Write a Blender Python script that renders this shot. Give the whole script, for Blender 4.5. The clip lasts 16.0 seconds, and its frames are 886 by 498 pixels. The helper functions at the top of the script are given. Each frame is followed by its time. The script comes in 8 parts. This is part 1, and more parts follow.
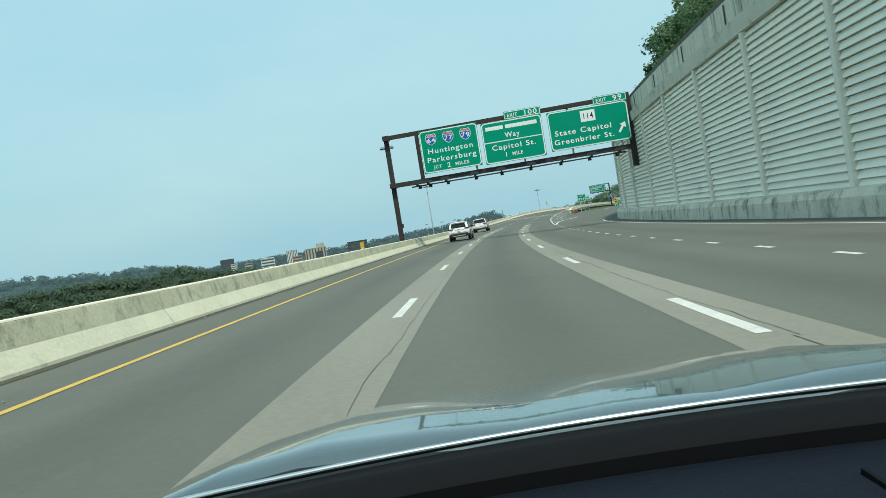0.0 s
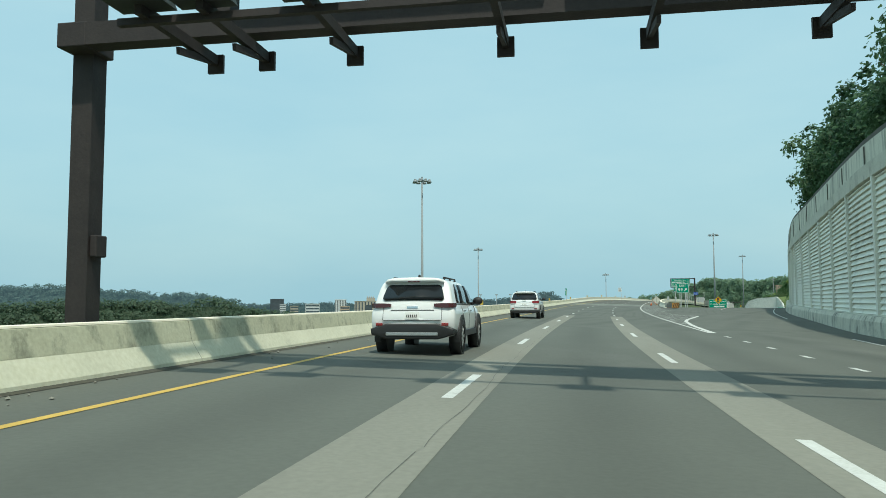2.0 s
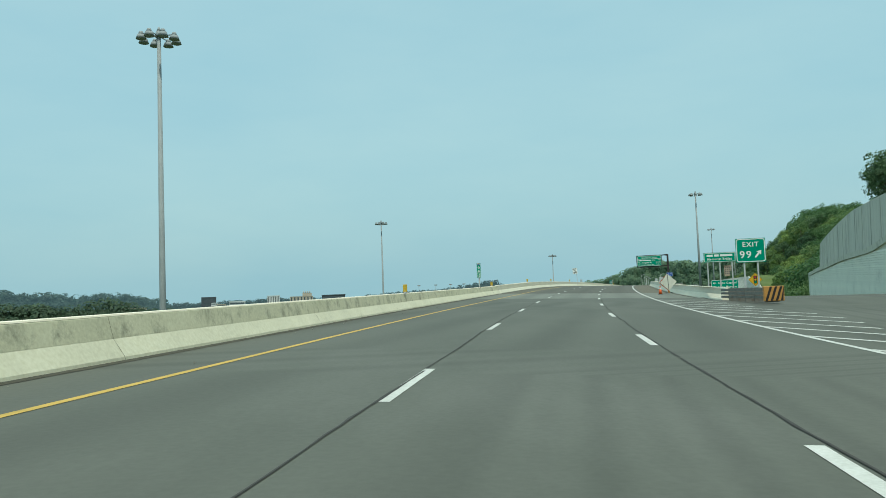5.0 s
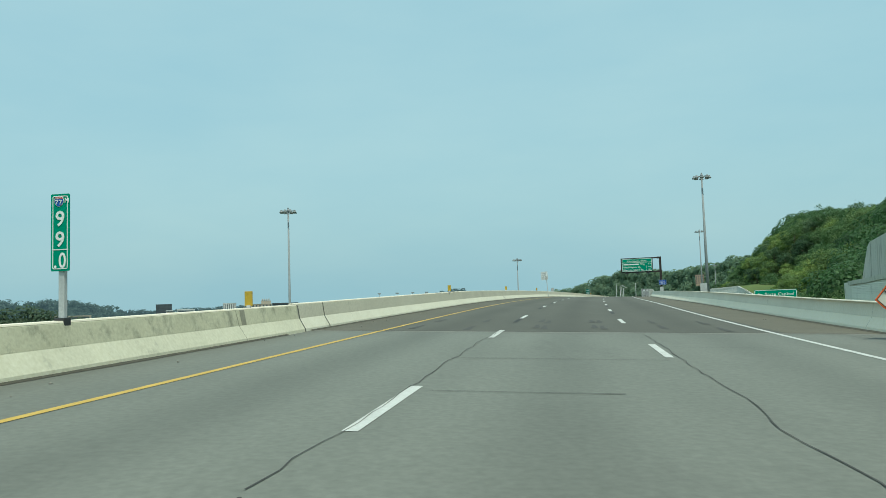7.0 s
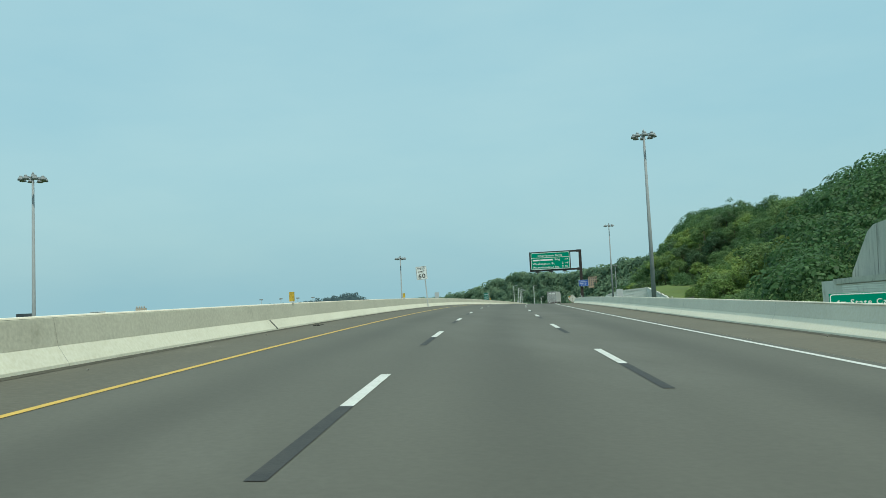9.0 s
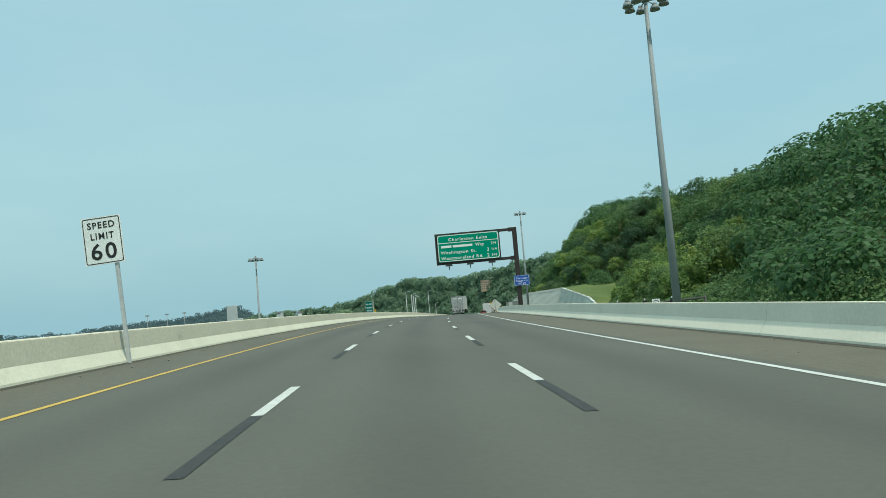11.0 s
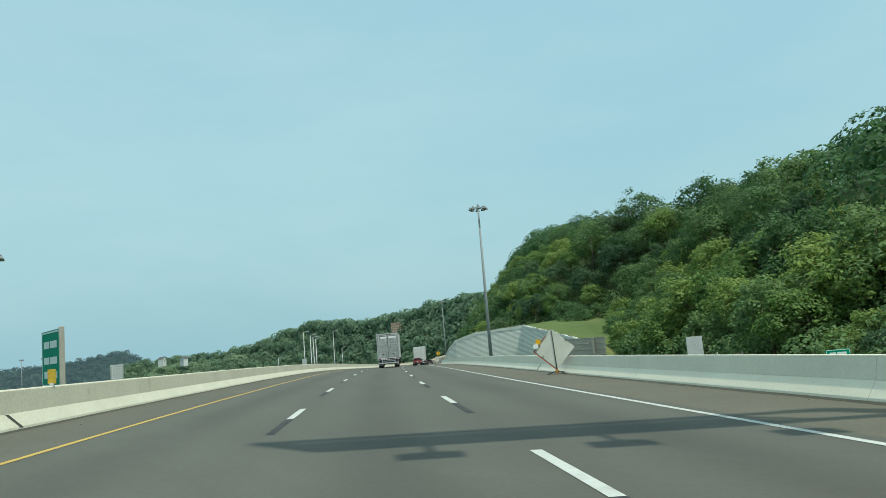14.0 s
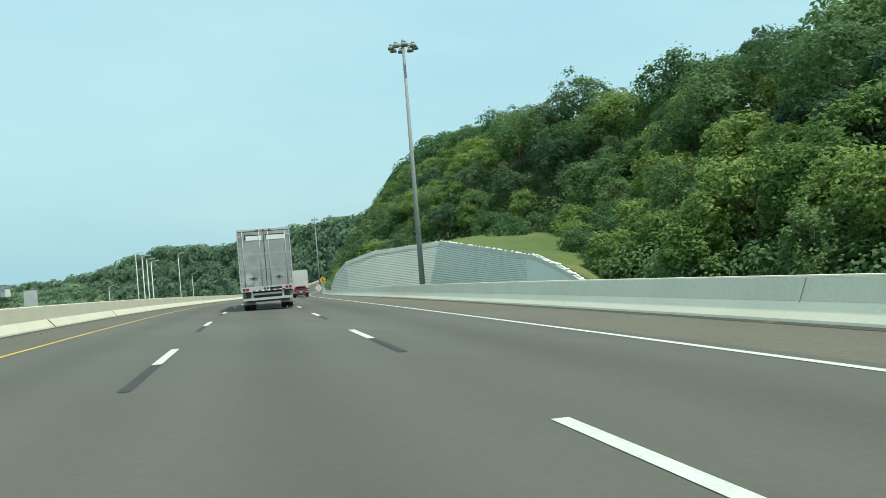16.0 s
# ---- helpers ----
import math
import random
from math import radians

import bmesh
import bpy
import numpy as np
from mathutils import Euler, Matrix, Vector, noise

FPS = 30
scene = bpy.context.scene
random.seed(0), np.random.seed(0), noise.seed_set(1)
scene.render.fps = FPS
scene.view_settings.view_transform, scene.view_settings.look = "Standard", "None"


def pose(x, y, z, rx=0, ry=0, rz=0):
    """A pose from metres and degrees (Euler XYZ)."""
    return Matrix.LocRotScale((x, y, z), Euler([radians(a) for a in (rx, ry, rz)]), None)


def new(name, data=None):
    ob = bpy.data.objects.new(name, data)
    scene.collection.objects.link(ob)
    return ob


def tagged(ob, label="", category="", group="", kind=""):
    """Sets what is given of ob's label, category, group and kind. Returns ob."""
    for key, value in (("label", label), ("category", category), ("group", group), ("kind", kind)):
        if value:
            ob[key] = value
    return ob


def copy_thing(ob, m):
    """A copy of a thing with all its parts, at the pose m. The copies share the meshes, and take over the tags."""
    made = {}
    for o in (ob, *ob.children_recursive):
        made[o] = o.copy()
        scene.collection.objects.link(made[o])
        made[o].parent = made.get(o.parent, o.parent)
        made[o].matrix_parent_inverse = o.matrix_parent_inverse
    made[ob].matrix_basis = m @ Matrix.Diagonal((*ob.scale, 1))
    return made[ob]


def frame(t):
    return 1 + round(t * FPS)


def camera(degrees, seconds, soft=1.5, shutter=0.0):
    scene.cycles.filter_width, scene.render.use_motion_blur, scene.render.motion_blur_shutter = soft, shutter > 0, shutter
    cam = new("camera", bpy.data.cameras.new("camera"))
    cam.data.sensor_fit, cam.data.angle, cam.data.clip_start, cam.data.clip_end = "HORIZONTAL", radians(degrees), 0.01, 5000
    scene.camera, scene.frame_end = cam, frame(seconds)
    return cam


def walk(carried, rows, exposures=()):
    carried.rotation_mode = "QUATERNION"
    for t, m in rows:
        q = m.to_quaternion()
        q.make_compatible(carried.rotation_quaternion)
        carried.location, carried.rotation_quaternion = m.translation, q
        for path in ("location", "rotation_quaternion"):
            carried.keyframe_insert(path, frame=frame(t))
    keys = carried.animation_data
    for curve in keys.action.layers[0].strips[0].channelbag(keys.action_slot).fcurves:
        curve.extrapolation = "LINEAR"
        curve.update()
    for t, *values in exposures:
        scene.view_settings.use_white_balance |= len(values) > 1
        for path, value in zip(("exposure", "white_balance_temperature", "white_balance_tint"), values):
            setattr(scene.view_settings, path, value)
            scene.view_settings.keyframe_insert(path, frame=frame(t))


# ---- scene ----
# ---------------------------------------------------------------- camera and its walk
cam = camera(60.77, 16.0, soft=0.85)
PATH = [
    (0.0, pose(-0.469, -0.001, 1.214, 88.743, 9.159, 2.047)),
    (0.5, pose(-0.267, 12.841, 1.223, 90.524, 7.149, 1.505)),
    (1.0, pose(-0.043, 25.448, 1.240, 92.932, -0.129, 2.960)),
    (1.5, pose(0.403, 37.921, 1.236, 94.287, -1.954, 4.580)),
    (2.0, pose(0.981, 50.646, 1.292, 94.312, 0.220, 6.228)),
    (2.5, pose(1.701, 63.211, 1.284, 93.377, 1.720, 6.814)),
    (3.0, pose(2.613, 75.673, 1.340, 92.865, 2.338, 6.042)),
    (3.5, pose(3.695, 88.008, 1.440, 92.802, 1.861, 4.156)),
    (4.0, pose(4.911, 100.396, 1.522, 93.060, 1.960, 3.287)),
    (4.5, pose(6.193, 112.776, 1.618, 93.318, 2.060, 2.816)),
    (5.0, pose(7.506, 125.152, 1.735, 93.576, 2.159, 2.198)),
    (5.5, pose(8.904, 137.519, 1.874, 93.835, 2.258, 1.388)),
    (6.0, pose(10.436, 149.868, 2.032, 94.093, 2.358, 0.166)),
    (6.5, pose(12.183, 162.329, 2.221, 93.924, 2.164, -0.045)),
    (7.0, pose(13.974, 174.750, 2.421, 94.104, 1.856, -0.215)),
    (7.5, pose(15.852, 187.144, 2.662, 94.276, 1.419, -0.425)),
    (8.0, pose(17.812, 199.136, 2.839, 96.685, 0.087, 0.405)),
    (8.5, pose(19.952, 210.725, 3.058, 94.144, 0.337, -2.821)),
    (9.0, pose(22.225, 222.167, 3.240, 94.095, 2.599, -8.164)),
    (9.5, pose(24.816, 234.366, 3.420, 94.167, 4.210, -10.330)),
    (10.0, pose(27.775, 247.512, 3.537, 93.344, 5.025, -12.993)),
    (10.5, pose(30.638, 260.422, 3.678, 93.738, 4.901, -14.651)),
    (11.0, pose(33.626, 273.304, 3.797, 94.132, 4.777, -16.441)),
    (11.5, pose(36.758, 286.151, 3.888, 94.526, 4.653, -18.252)),
    (12.0, pose(40.036, 298.962, 3.943, 94.921, 4.529, -20.115)),
    (12.5, pose(43.490, 311.725, 3.963, 95.315, 4.405, -22.163)),
    (13.0, pose(46.940, 324.096, 3.929, 96.479, 4.400, -22.828)),
    (13.5, pose(50.602, 336.433, 3.870, 97.214, 4.504, -23.017)),
    (14.0, pose(54.314, 348.530, 3.734, 96.900, 4.665, -23.545)),
    (14.5, pose(58.196, 360.711, 3.552, 95.540, 5.037, -25.341)),
    (15.0, pose(62.408, 373.281, 3.346, 93.497, 5.181, -28.451)),
    (15.5, pose(66.588, 385.882, 3.128, 91.512, 5.042, -32.176)),
    (16.0, pose(70.845, 398.489, 2.952, 90.586, 4.717, -34.045)),
]
walk(cam, PATH, [(0.0, 0.2, 6530, 1), (1.0, 0.1, 6530, 0), (2.0, 0.14, 6540, 1), (3.0, 0.02, 6530, -2), (7.0, 0.0, 6530, -2), (8.0, -0.1, 6530, -1), (8.5, 0.06, 6530, 0), (9.0, 0.0, 6530, -2), (13.0, 0.06, 6560, 0), (14.5, 0.06, 6580, 0), (15.5, 0.27, 6680, 1), (16.0, 0.34, 6700, 1)])

# ---------------------------------------------------------------- world, sun
SUN_DIR = Vector((-0.165, 0.46, -1.0)).normalized()
world = bpy.data.worlds.new("sky")
scene.world = world
world.use_nodes = True
wn, wl = world.node_tree.nodes, world.node_tree.links
wn.clear()
sky = wn.new("ShaderNodeTexSky")
sky.sky_type, sky.sun_disc = "NISHITA", False
sky.sun_elevation = math.asin(-SUN_DIR.z)
sky.sun_rotation = math.atan2(-SUN_DIR.x, -SUN_DIR.y)
sky.altitude, sky.air_density, sky.dust_density, sky.ozone_density = 200, 1.6, 6.0, 1.0
haze = wn.new("ShaderNodeMix")
haze.data_type = "RGBA"
haze.inputs[0].default_value = 0.70
haze.inputs[7].default_value = (4.95, 8.05, 9.55, 1)
# thin uneven summer haze
sky_dir = wn.new("ShaderNodeTexCoord")
sky_map = wn.new("ShaderNodeMapping")
sky_map.inputs["Scale"].default_value = (1.0, 1.0, 3.2)
sky_noise = wn.new("ShaderNodeTexNoise")
sky_noise.inputs["Scale"].default_value, sky_noise.inputs["Detail"].default_value, sky_noise.inputs["Roughness"].default_value = 2.2, 5, 0.55
sky_range = wn.new("ShaderNodeMapRange")
sky_range.inputs[1].default_value, sky_range.inputs[2].default_value = 0.3, 0.7
sky_range.inputs[3].default_value, sky_range.inputs[4].default_value = 0.0, 1.0
veil = wn.new("ShaderNodeMix")
veil.data_type, veil.blend_type = "RGBA", "MIX"
veil.inputs[6].default_value = (4.55, 7.7, 9.4, 1)
veil.inputs[7].default_value = (5.55, 8.45, 9.75, 1)
wl.new(sky_dir.outputs["Generated"], sky_map.inputs[0])
wl.new(sky_map.outputs[0], sky_noise.inputs[0])
wl.new(sky_noise.outputs[0], sky_range.inputs[0])
wl.new(sky_range.outputs[0], veil.inputs[0])
wl.new(veil.outputs[2], haze.inputs[7])
bg = wn.new("ShaderNodeBackground")
bg.inputs[1].default_value = 0.094
wout = wn.new("ShaderNodeOutputWorld")
wl.new(sky.outputs[0], haze.inputs[6])
wl.new(haze.outputs[2], bg.inputs[0])
wl.new(bg.outputs[0], wout.inputs[0])
sun_data = bpy.data.lights.new("sun", "SUN")
sun_data.energy, sun_data.angle, sun_data.color = 2.85, radians(1.5), (1.0, 0.96, 0.88)
sun = new("sun", sun_data)
sun.rotation_euler = SUN_DIR.to_track_quat("-Z", "Y").to_euler()

# ---------------------------------------------------------------- the road's line
STEP, S_START = 20.0, -40.0
BEND = [-10.38, -10.48, -10.69, -9.48, -9.10, -11.85, -7.39, -1.53, -6.29, -13.26, -12.11, -7.04, -11.25, -3.80, -5.99, -8.17, -8.58, -11.59, -9.17, -7.92, -7.82, -4.96, -3.25, -6.23, -7.01, -5.70, -4.81, -4.28, -3.97, -3.78, -3.61, -3.43, -3.25, -3.07, -2.92, -2.79, -2.68, -2.61, -2.56, -2.53]
GRADE = [0.06, 0.07, 0.09, 1.04, 0.95, 0.74, 0.46, 1.37, 1.44, 0.75, 1.10, 1.48, -0.49, -3.26, -1.29, -1.33, -2.14, -1.96, -1.97, -2.12, -1.72, -0.32, -2.05, -2.23, -1.95, -1.28, -0.59, -0.07, 0.30, 0.51, 0.55, 0.44, 0.32, 0.23, 0.17, 0.12, 0.09, 0.07, 0.06, 0.05]
TILT = 0.032


def road_line():
    sub, ds = 5, 4.0
    kk = np.repeat(np.array(BEND) * 1e-4, sub)
    gg = np.repeat(np.array(GRADE) * 1e-4, sub)
    h = np.concatenate([[0], np.cumsum(kk * ds)])
    gr = np.concatenate([[0], np.cumsum(gg * ds)])
    i0 = int(-S_START / ds)
    h, gr = h - h[i0], gr - gr[i0]
    hm, gm = (h[1:] + h[:-1]) / 2, (gr[1:] + gr[:-1]) / 2
    x = np.concatenate([[0], np.cumsum(-np.sin(hm) * ds)])
    y = np.concatenate([[0], np.cumsum(np.cos(hm) * ds)])
    z = np.concatenate([[0], np.cumsum(gm * ds)])
    s = S_START + ds * np.arange(len(h))
    x, y, z = x - x[i0], y - y[i0], z - z[i0]
    # straight on behind the start and past the end
    far = 1500.0
    n = len(s) - 1
    s = np.concatenate([[s[0] - 200], s, [s[n] + far]])
    x = np.concatenate([[x[0] + 200 * math.sin(h[0])], x, [x[n] - far * math.sin(h[n])]])
    y = np.concatenate([[y[0] - 200 * math.cos(h[0])], y, [y[n] + far * math.cos(h[n])]])
    z = np.concatenate([[z[0]], z, [z[n] - 8]])
    h = np.concatenate([[h[0]], h, [h[n]]])
    return s, x, y, z, h


LS, LX, LY, LZ, LH = road_line()


def heading(s):
    return float(np.interp(s, LS, LH))


def at(s, d, z=0.0):
    """The world point at s metres along the road, d to its right, z over its middle."""
    h = heading(s)
    return Vector((float(np.interp(s, LS, LX)) + d * math.cos(h), float(np.interp(s, LS, LY)) + d * math.sin(h), float(np.interp(s, LS, LZ)) + z))


def on(s, d, z=0.0):
    """The same, z over the paved surface, which leans to the right."""
    return at(s, d, z - TILT * min(max(d, -9), 12))


def stand(s, d, z=0.0, turn=0.0, paved=False):
    """An upright pose there, y along the road."""
    p = on(s, d, z) if paved else at(s, d, z)
    return Matrix.Translation(p) @ Matrix.Rotation(heading(s) + radians(turn), 4, "Z")


# ---------------------------------------------------------------- building helpers
def mesh_object(name, bm, material, parent=None):
    me = bpy.data.meshes.new(name)
    bm.normal_update()
    bm.to_mesh(me)
    bm.free()
    for m in (material if isinstance(material, (list, tuple)) else [material]):
        me.materials.append(m)
    ob = new(name, me)
    if parent is not None:
        ob.parent = parent
    return ob


def part(name, bm, material, parent, label=""):
    ob = mesh_object(name, bm, material, parent)
    return tagged(ob, label) if label else ob


def thing(name, label, category, m=None, group="", kind=""):
    ob = new(name)
    ob.empty_display_size = 0.3
    if m is not None:
        ob.matrix_basis = m
    return tagged(ob, label, category, group, kind)


def box(bm, x0, x1, y0, y1, z0, z1, bevel=0.0, mat=0):
    vs = [bm.verts.new(v) for v in ((x0, y0, z0), (x1, y0, z0), (x1, y1, z0), (x0, y1, z0), (x0, y0, z1), (x1, y0, z1), (x1, y1, z1), (x0, y1, z1))]
    fs = [bm.faces.new([vs[i] for i in f]) for f in ((3, 2, 1, 0), (4, 5, 6, 7), (0, 1, 5, 4), (1, 2, 6, 5), (2, 3, 7, 6), (3, 0, 4, 7))]
    for f in fs:
        f.material_index = mat
    if bevel > 0:
        es = list({e for f in fs for e in f.edges})
        bmesh.ops.bevel(bm, geom=es, offset=bevel, segments=2, affect="EDGES", profile=0.5)
    return fs


def tube(bm, p0, p1, r0, r1=None, n=10, caps=True):
    p0, p1 = Vector(p0), Vector(p1)
    r1 = r0 if r1 is None else r1
    q = (p1 - p0).to_track_quat("Z", "Y")
    rings = []
    for p, r in ((p0, r0), (p1, r1)):
        rings.append([bm.verts.new(p + q @ Vector((r * math.cos(2 * math.pi * i / n), r * math.sin(2 * math.pi * i / n), 0))) for i in range(n)])
    for i in range(n):
        f = bm.faces.new((rings[0][i], rings[0][(i + 1) % n], rings[1][(i + 1) % n], rings[1][i]))
        f.smooth = True
    if caps:
        bm.faces.new(list(reversed(rings[0])))
        bm.faces.new(rings[1])


def beam(bm, p0, p1, w, h, up=(0, 0, 1)):
    """A square bar from p0 to p1, w wide and h high."""
    p0, p1 = Vector(p0), Vector(p1)
    y = (p1 - p0).normalized()
    x = y.cross(Vector(up)).normalized()
    z = x.cross(y)
    vs = []
    for p in (p0, p1):
        vs.append([bm.verts.new(p + x * a * w / 2 + z * b * h / 2) for a, b in ((-1, -1), (1, -1), (1, 1), (-1, 1))])
    for i in range(4):
        bm.faces.new((vs[0][i], vs[0][(i + 1) % 4], vs[1][(i + 1) % 4], vs[1][i]))
    bm.faces.new(list(reversed(vs[0])))
    bm.faces.new(vs[1])


def prism(bm, outline, y0, y1, mat=0):
    """An outline in x, z pushed from y0 to y1."""
    a = [bm.verts.new((x, y0, z)) for x, z in outline]
    b = [bm.verts.new((x, y1, z)) for x, z in outline]
    n = len(a)
    fs = [bm.faces.new((a[i], a[(i + 1) % n], b[(i + 1) % n], b[i])) for i in range(n)]
    fs += [bm.faces.new(list(reversed(a))), bm.faces.new(b)]
    for f in fs:
        f.material_index = mat
    bmesh.ops.recalc_face_normals(bm, faces=fs)
    return fs


def swept(bm, profile, stations, place, closed=True, ends=True):
    """A profile of (d, z) carried along the stations; place(s, d, z) gives the world point; profile may be a function of s."""
    rings = []
    for s in stations:
        pr = profile(s) if callable(profile) else profile
        rings.append([bm.verts.new(place(s, d, z)) for d, z in pr])
    n = len(rings[0])
    for a, b in zip(rings, rings[1:]):
        for i in range(n if closed else n - 1):
            bm.faces.new((a[i], b[i], b[(i + 1) % n], a[(i + 1) % n]))
    if closed and ends:
        bm.faces.new(rings[0])
        bm.faces.new(list(reversed(rings[-1])))
    bmesh.ops.recalc_face_normals(bm, faces=bm.faces[:])


def stations(s0, s1, step=4.0):
    n = max(1, int(math.ceil((s1 - s0) / step)))
    return [s0 + (s1 - s0) * i / n for i in range(n + 1)]


# ---------------------------------------------------------------- materials
def mat(name, a, b=None, scale=3.0, fine=40.0, rough=0.85, bump=0.15, metal=0.0, spread=0.0, stain=None, stain_at=0.62, stain_scale=0.6, stretch=(1, 1, 1), spec=0.5, coat=0.0, grain=0.25):
    """A surface with variation at two scales: a and b are its two colours; stain: a third in patches; spread: how far objects differ."""
    m = bpy.data.materials.new(name)
    m.use_nodes = True
    n, l = m.node_tree.nodes, m.node_tree.links
    p = n["Principled BSDF"]
    b = b or tuple(c * 0.8 for c in a)
    tc = n.new("ShaderNodeTexCoord")
    mp = n.new("ShaderNodeMapping")
    mp.inputs["Scale"].default_value = stretch
    l.new(tc.outputs["Object"], mp.inputs[0])
    big, small = n.new("ShaderNodeTexNoise"), n.new("ShaderNodeTexNoise")
    big.inputs["Scale"].default_value, big.inputs["Detail"].default_value, big.inputs["Roughness"].default_value = scale, 5, 0.6
    small.inputs["Scale"].default_value, small.inputs["Detail"].default_value = fine, 3
    l.new(mp.outputs[0], big.inputs[0])
    l.new(tc.outputs["Object"], small.inputs[0])
    ramp = n.new("ShaderNodeValToRGB")
    ramp.color_ramp.elements[0].position, ramp.color_ramp.elements[1].position = 0.32, 0.68
    ramp.color_ramp.elements[0].color, ramp.color_ramp.elements[1].color = (*a, 1), (*b, 1)
    l.new(big.outputs[0], ramp.inputs[0])
    col = ramp.outputs[0]
    if stain:
        sn = n.new("ShaderNodeTexNoise")
        sn.inputs["Scale"].default_value, sn.inputs["Detail"].default_value, sn.inputs["Roughness"].default_value = stain_scale, 8, 0.7
        l.new(mp.outputs[0], sn.inputs[0])
        sr = n.new("ShaderNodeMapRange")
        sr.inputs[1].default_value, sr.inputs[2].default_value = stain_at - 0.06, stain_at + 0.1
        l.new(sn.outputs[0], sr.inputs[0])
        mx = n.new("ShaderNodeMix")
        mx.data_type = "RGBA"
        l.new(sr.outputs[0], mx.inputs[0])
        l.new(col, mx.inputs[6])
        mx.inputs[7].default_value = (*stain, 1)
        col = mx.outputs[2]
    gr = n.new("ShaderNodeMix")
    gr.data_type, gr.blend_type = "RGBA", "OVERLAY"
    gr.inputs[0].default_value = grain
    l.new(col, gr.inputs[6])
    l.new(small.outputs[0], gr.inputs[7])
    col = gr.outputs[2]
    if spread:
        oi = n.new("ShaderNodeObjectInfo")
        mr = n.new("ShaderNodeMapRange")
        mr.inputs[3].default_value, mr.inputs[4].default_value = 1 - spread, 1 + spread
        l.new(oi.outputs["Random"], mr.inputs[0])
        hv = n.new("ShaderNodeHueSaturation")
        l.new(mr.outputs[0], hv.inputs["Value"])
        l.new(col, hv.inputs["Color"])
        col = hv.outputs[0]
    l.new(col, p.inputs["Base Color"])
    p.inputs["Roughness"].default_value, p.inputs["Metallic"].default_value = rough, metal
    p.inputs["Specular IOR Level"].default_value = spec
    p.inputs["Coat Weight"].default_value = coat
    if bump:
        bp = n.new("ShaderNodeBump")
        bp.inputs["Strength"].default_value, bp.inputs["Distance"].default_value = bump, 0.02
        l.new(small.outputs[0], bp.inputs["Height"])
        l.new(bp.outputs[0], p.inputs["Normal"])
    return m


def plain(name, c, rough=0.6, metal=0.0, **kw):
    return mat(name, c, tuple(v * 0.9 for v in c), scale=1.5, fine=30, rough=rough, metal=metal, bump=kw.pop("bump", 0.05), grain=kw.pop("grain", 0.08), **kw)


def lane_wear(m, depth=0.09):
    """Darker oil strip along each lane's middle, paler wheel tracks; 'across' is the distance from the road's middle."""
    n, l = m.node_tree.nodes, m.node_tree.links
    p = n["Principled BSDF"]
    src = p.inputs["Base Color"].links[0].from_socket
    at_ = n.new("ShaderNodeAttribute")
    at_.attribute_name = "across"
    def math_node(op, a, b):
        q = n.new("ShaderNodeMath")
        q.operation = op
        for i, x in enumerate((a, b)):
            if isinstance(x, (int, float)):
                q.inputs[i].default_value = x
            elif x is not None:
                l.new(x, q.inputs[i])
        return q.outputs[0]
    c = math_node("COSINE", math_node("MULTIPLY", at_.outputs["Fac"], 2 * math.pi / 3.66), None)
    c2 = math_node("COSINE", math_node("MULTIPLY", at_.outputs["Fac"], 4 * math.pi / 3.66), None)
    nz = n.new("ShaderNodeTexNoise")
    nz.inputs["Scale"].default_value = 0.08
    tc = n.new("ShaderNodeTexCoord")
    l.new(tc.outputs["Object"], nz.inputs[0])
    f = math_node("SUBTRACT", 1.0, math_node("MULTIPLY", math_node("ADD", math_node("MULTIPLY", c, 0.6), math_node("MULTIPLY", c2, 0.5)), math_node("MULTIPLY", nz.outputs[0], depth * 2)))
    hv = n.new("ShaderNodeHueSaturation")
    l.new(src, hv.inputs["Color"])
    l.new(f, hv.inputs["Value"])
    l.new(hv.outputs[0], p.inputs["Base Color"])
    return m


M_ASPHALT = mat("worn_asphalt", (0.107, 0.112, 0.093), (0.087, 0.092, 0.076), scale=0.25, fine=14, bump=0.14, grain=0.14, rough=0.9, stain=(0.122, 0.126, 0.108), stain_at=0.6, stain_scale=0.12, stretch=(1, 0.35, 1))
M_NEW = mat("newer_asphalt", (0.099, 0.097, 0.078), (0.085, 0.083, 0.067), scale=0.3, fine=14, bump=0.12, grain=0.14, rough=0.9, stain=(0.118, 0.116, 0.097), stain_at=0.62, stain_scale=0.1, stretch=(1, 0.3, 1))
M_SHOULDER = mat("brown_shoulder_asphalt", (0.132, 0.119, 0.086), (0.112, 0.102, 0.074), scale=0.4, fine=10, bump=0.4, rough=0.92)
M_LEFTSHOULDER = mat("dusty_shoulder_asphalt", (0.117, 0.11, 0.083), (0.1, 0.094, 0.071), scale=0.4, fine=10, bump=0.4, rough=0.92, stain=(0.14, 0.13, 0.1), stain_at=0.62, stain_scale=0.5, stretch=(1, 0.4, 1))
M_SLAB = mat("bridge_concrete", (0.166, 0.172, 0.145), (0.143, 0.148, 0.125), scale=0.4, fine=12, bump=0.12, rough=0.85, stain=(0.12, 0.12, 0.105), stain_at=0.62, stain_scale=0.3, stretch=(1, 0.3, 1))
M_BAND = mat("milled_concrete_band", (0.225, 0.22, 0.18), (0.19, 0.185, 0.152), scale=0.5, fine=14, bump=0.16, grain=0.16, rough=0.9, stain=(0.15, 0.145, 0.12), stain_at=0.64, stain_scale=0.35, stretch=(1, 0.25, 1))
for m_road in (M_ASPHALT, M_NEW, M_SLAB):
    lane_wear(m_road, 0.11)
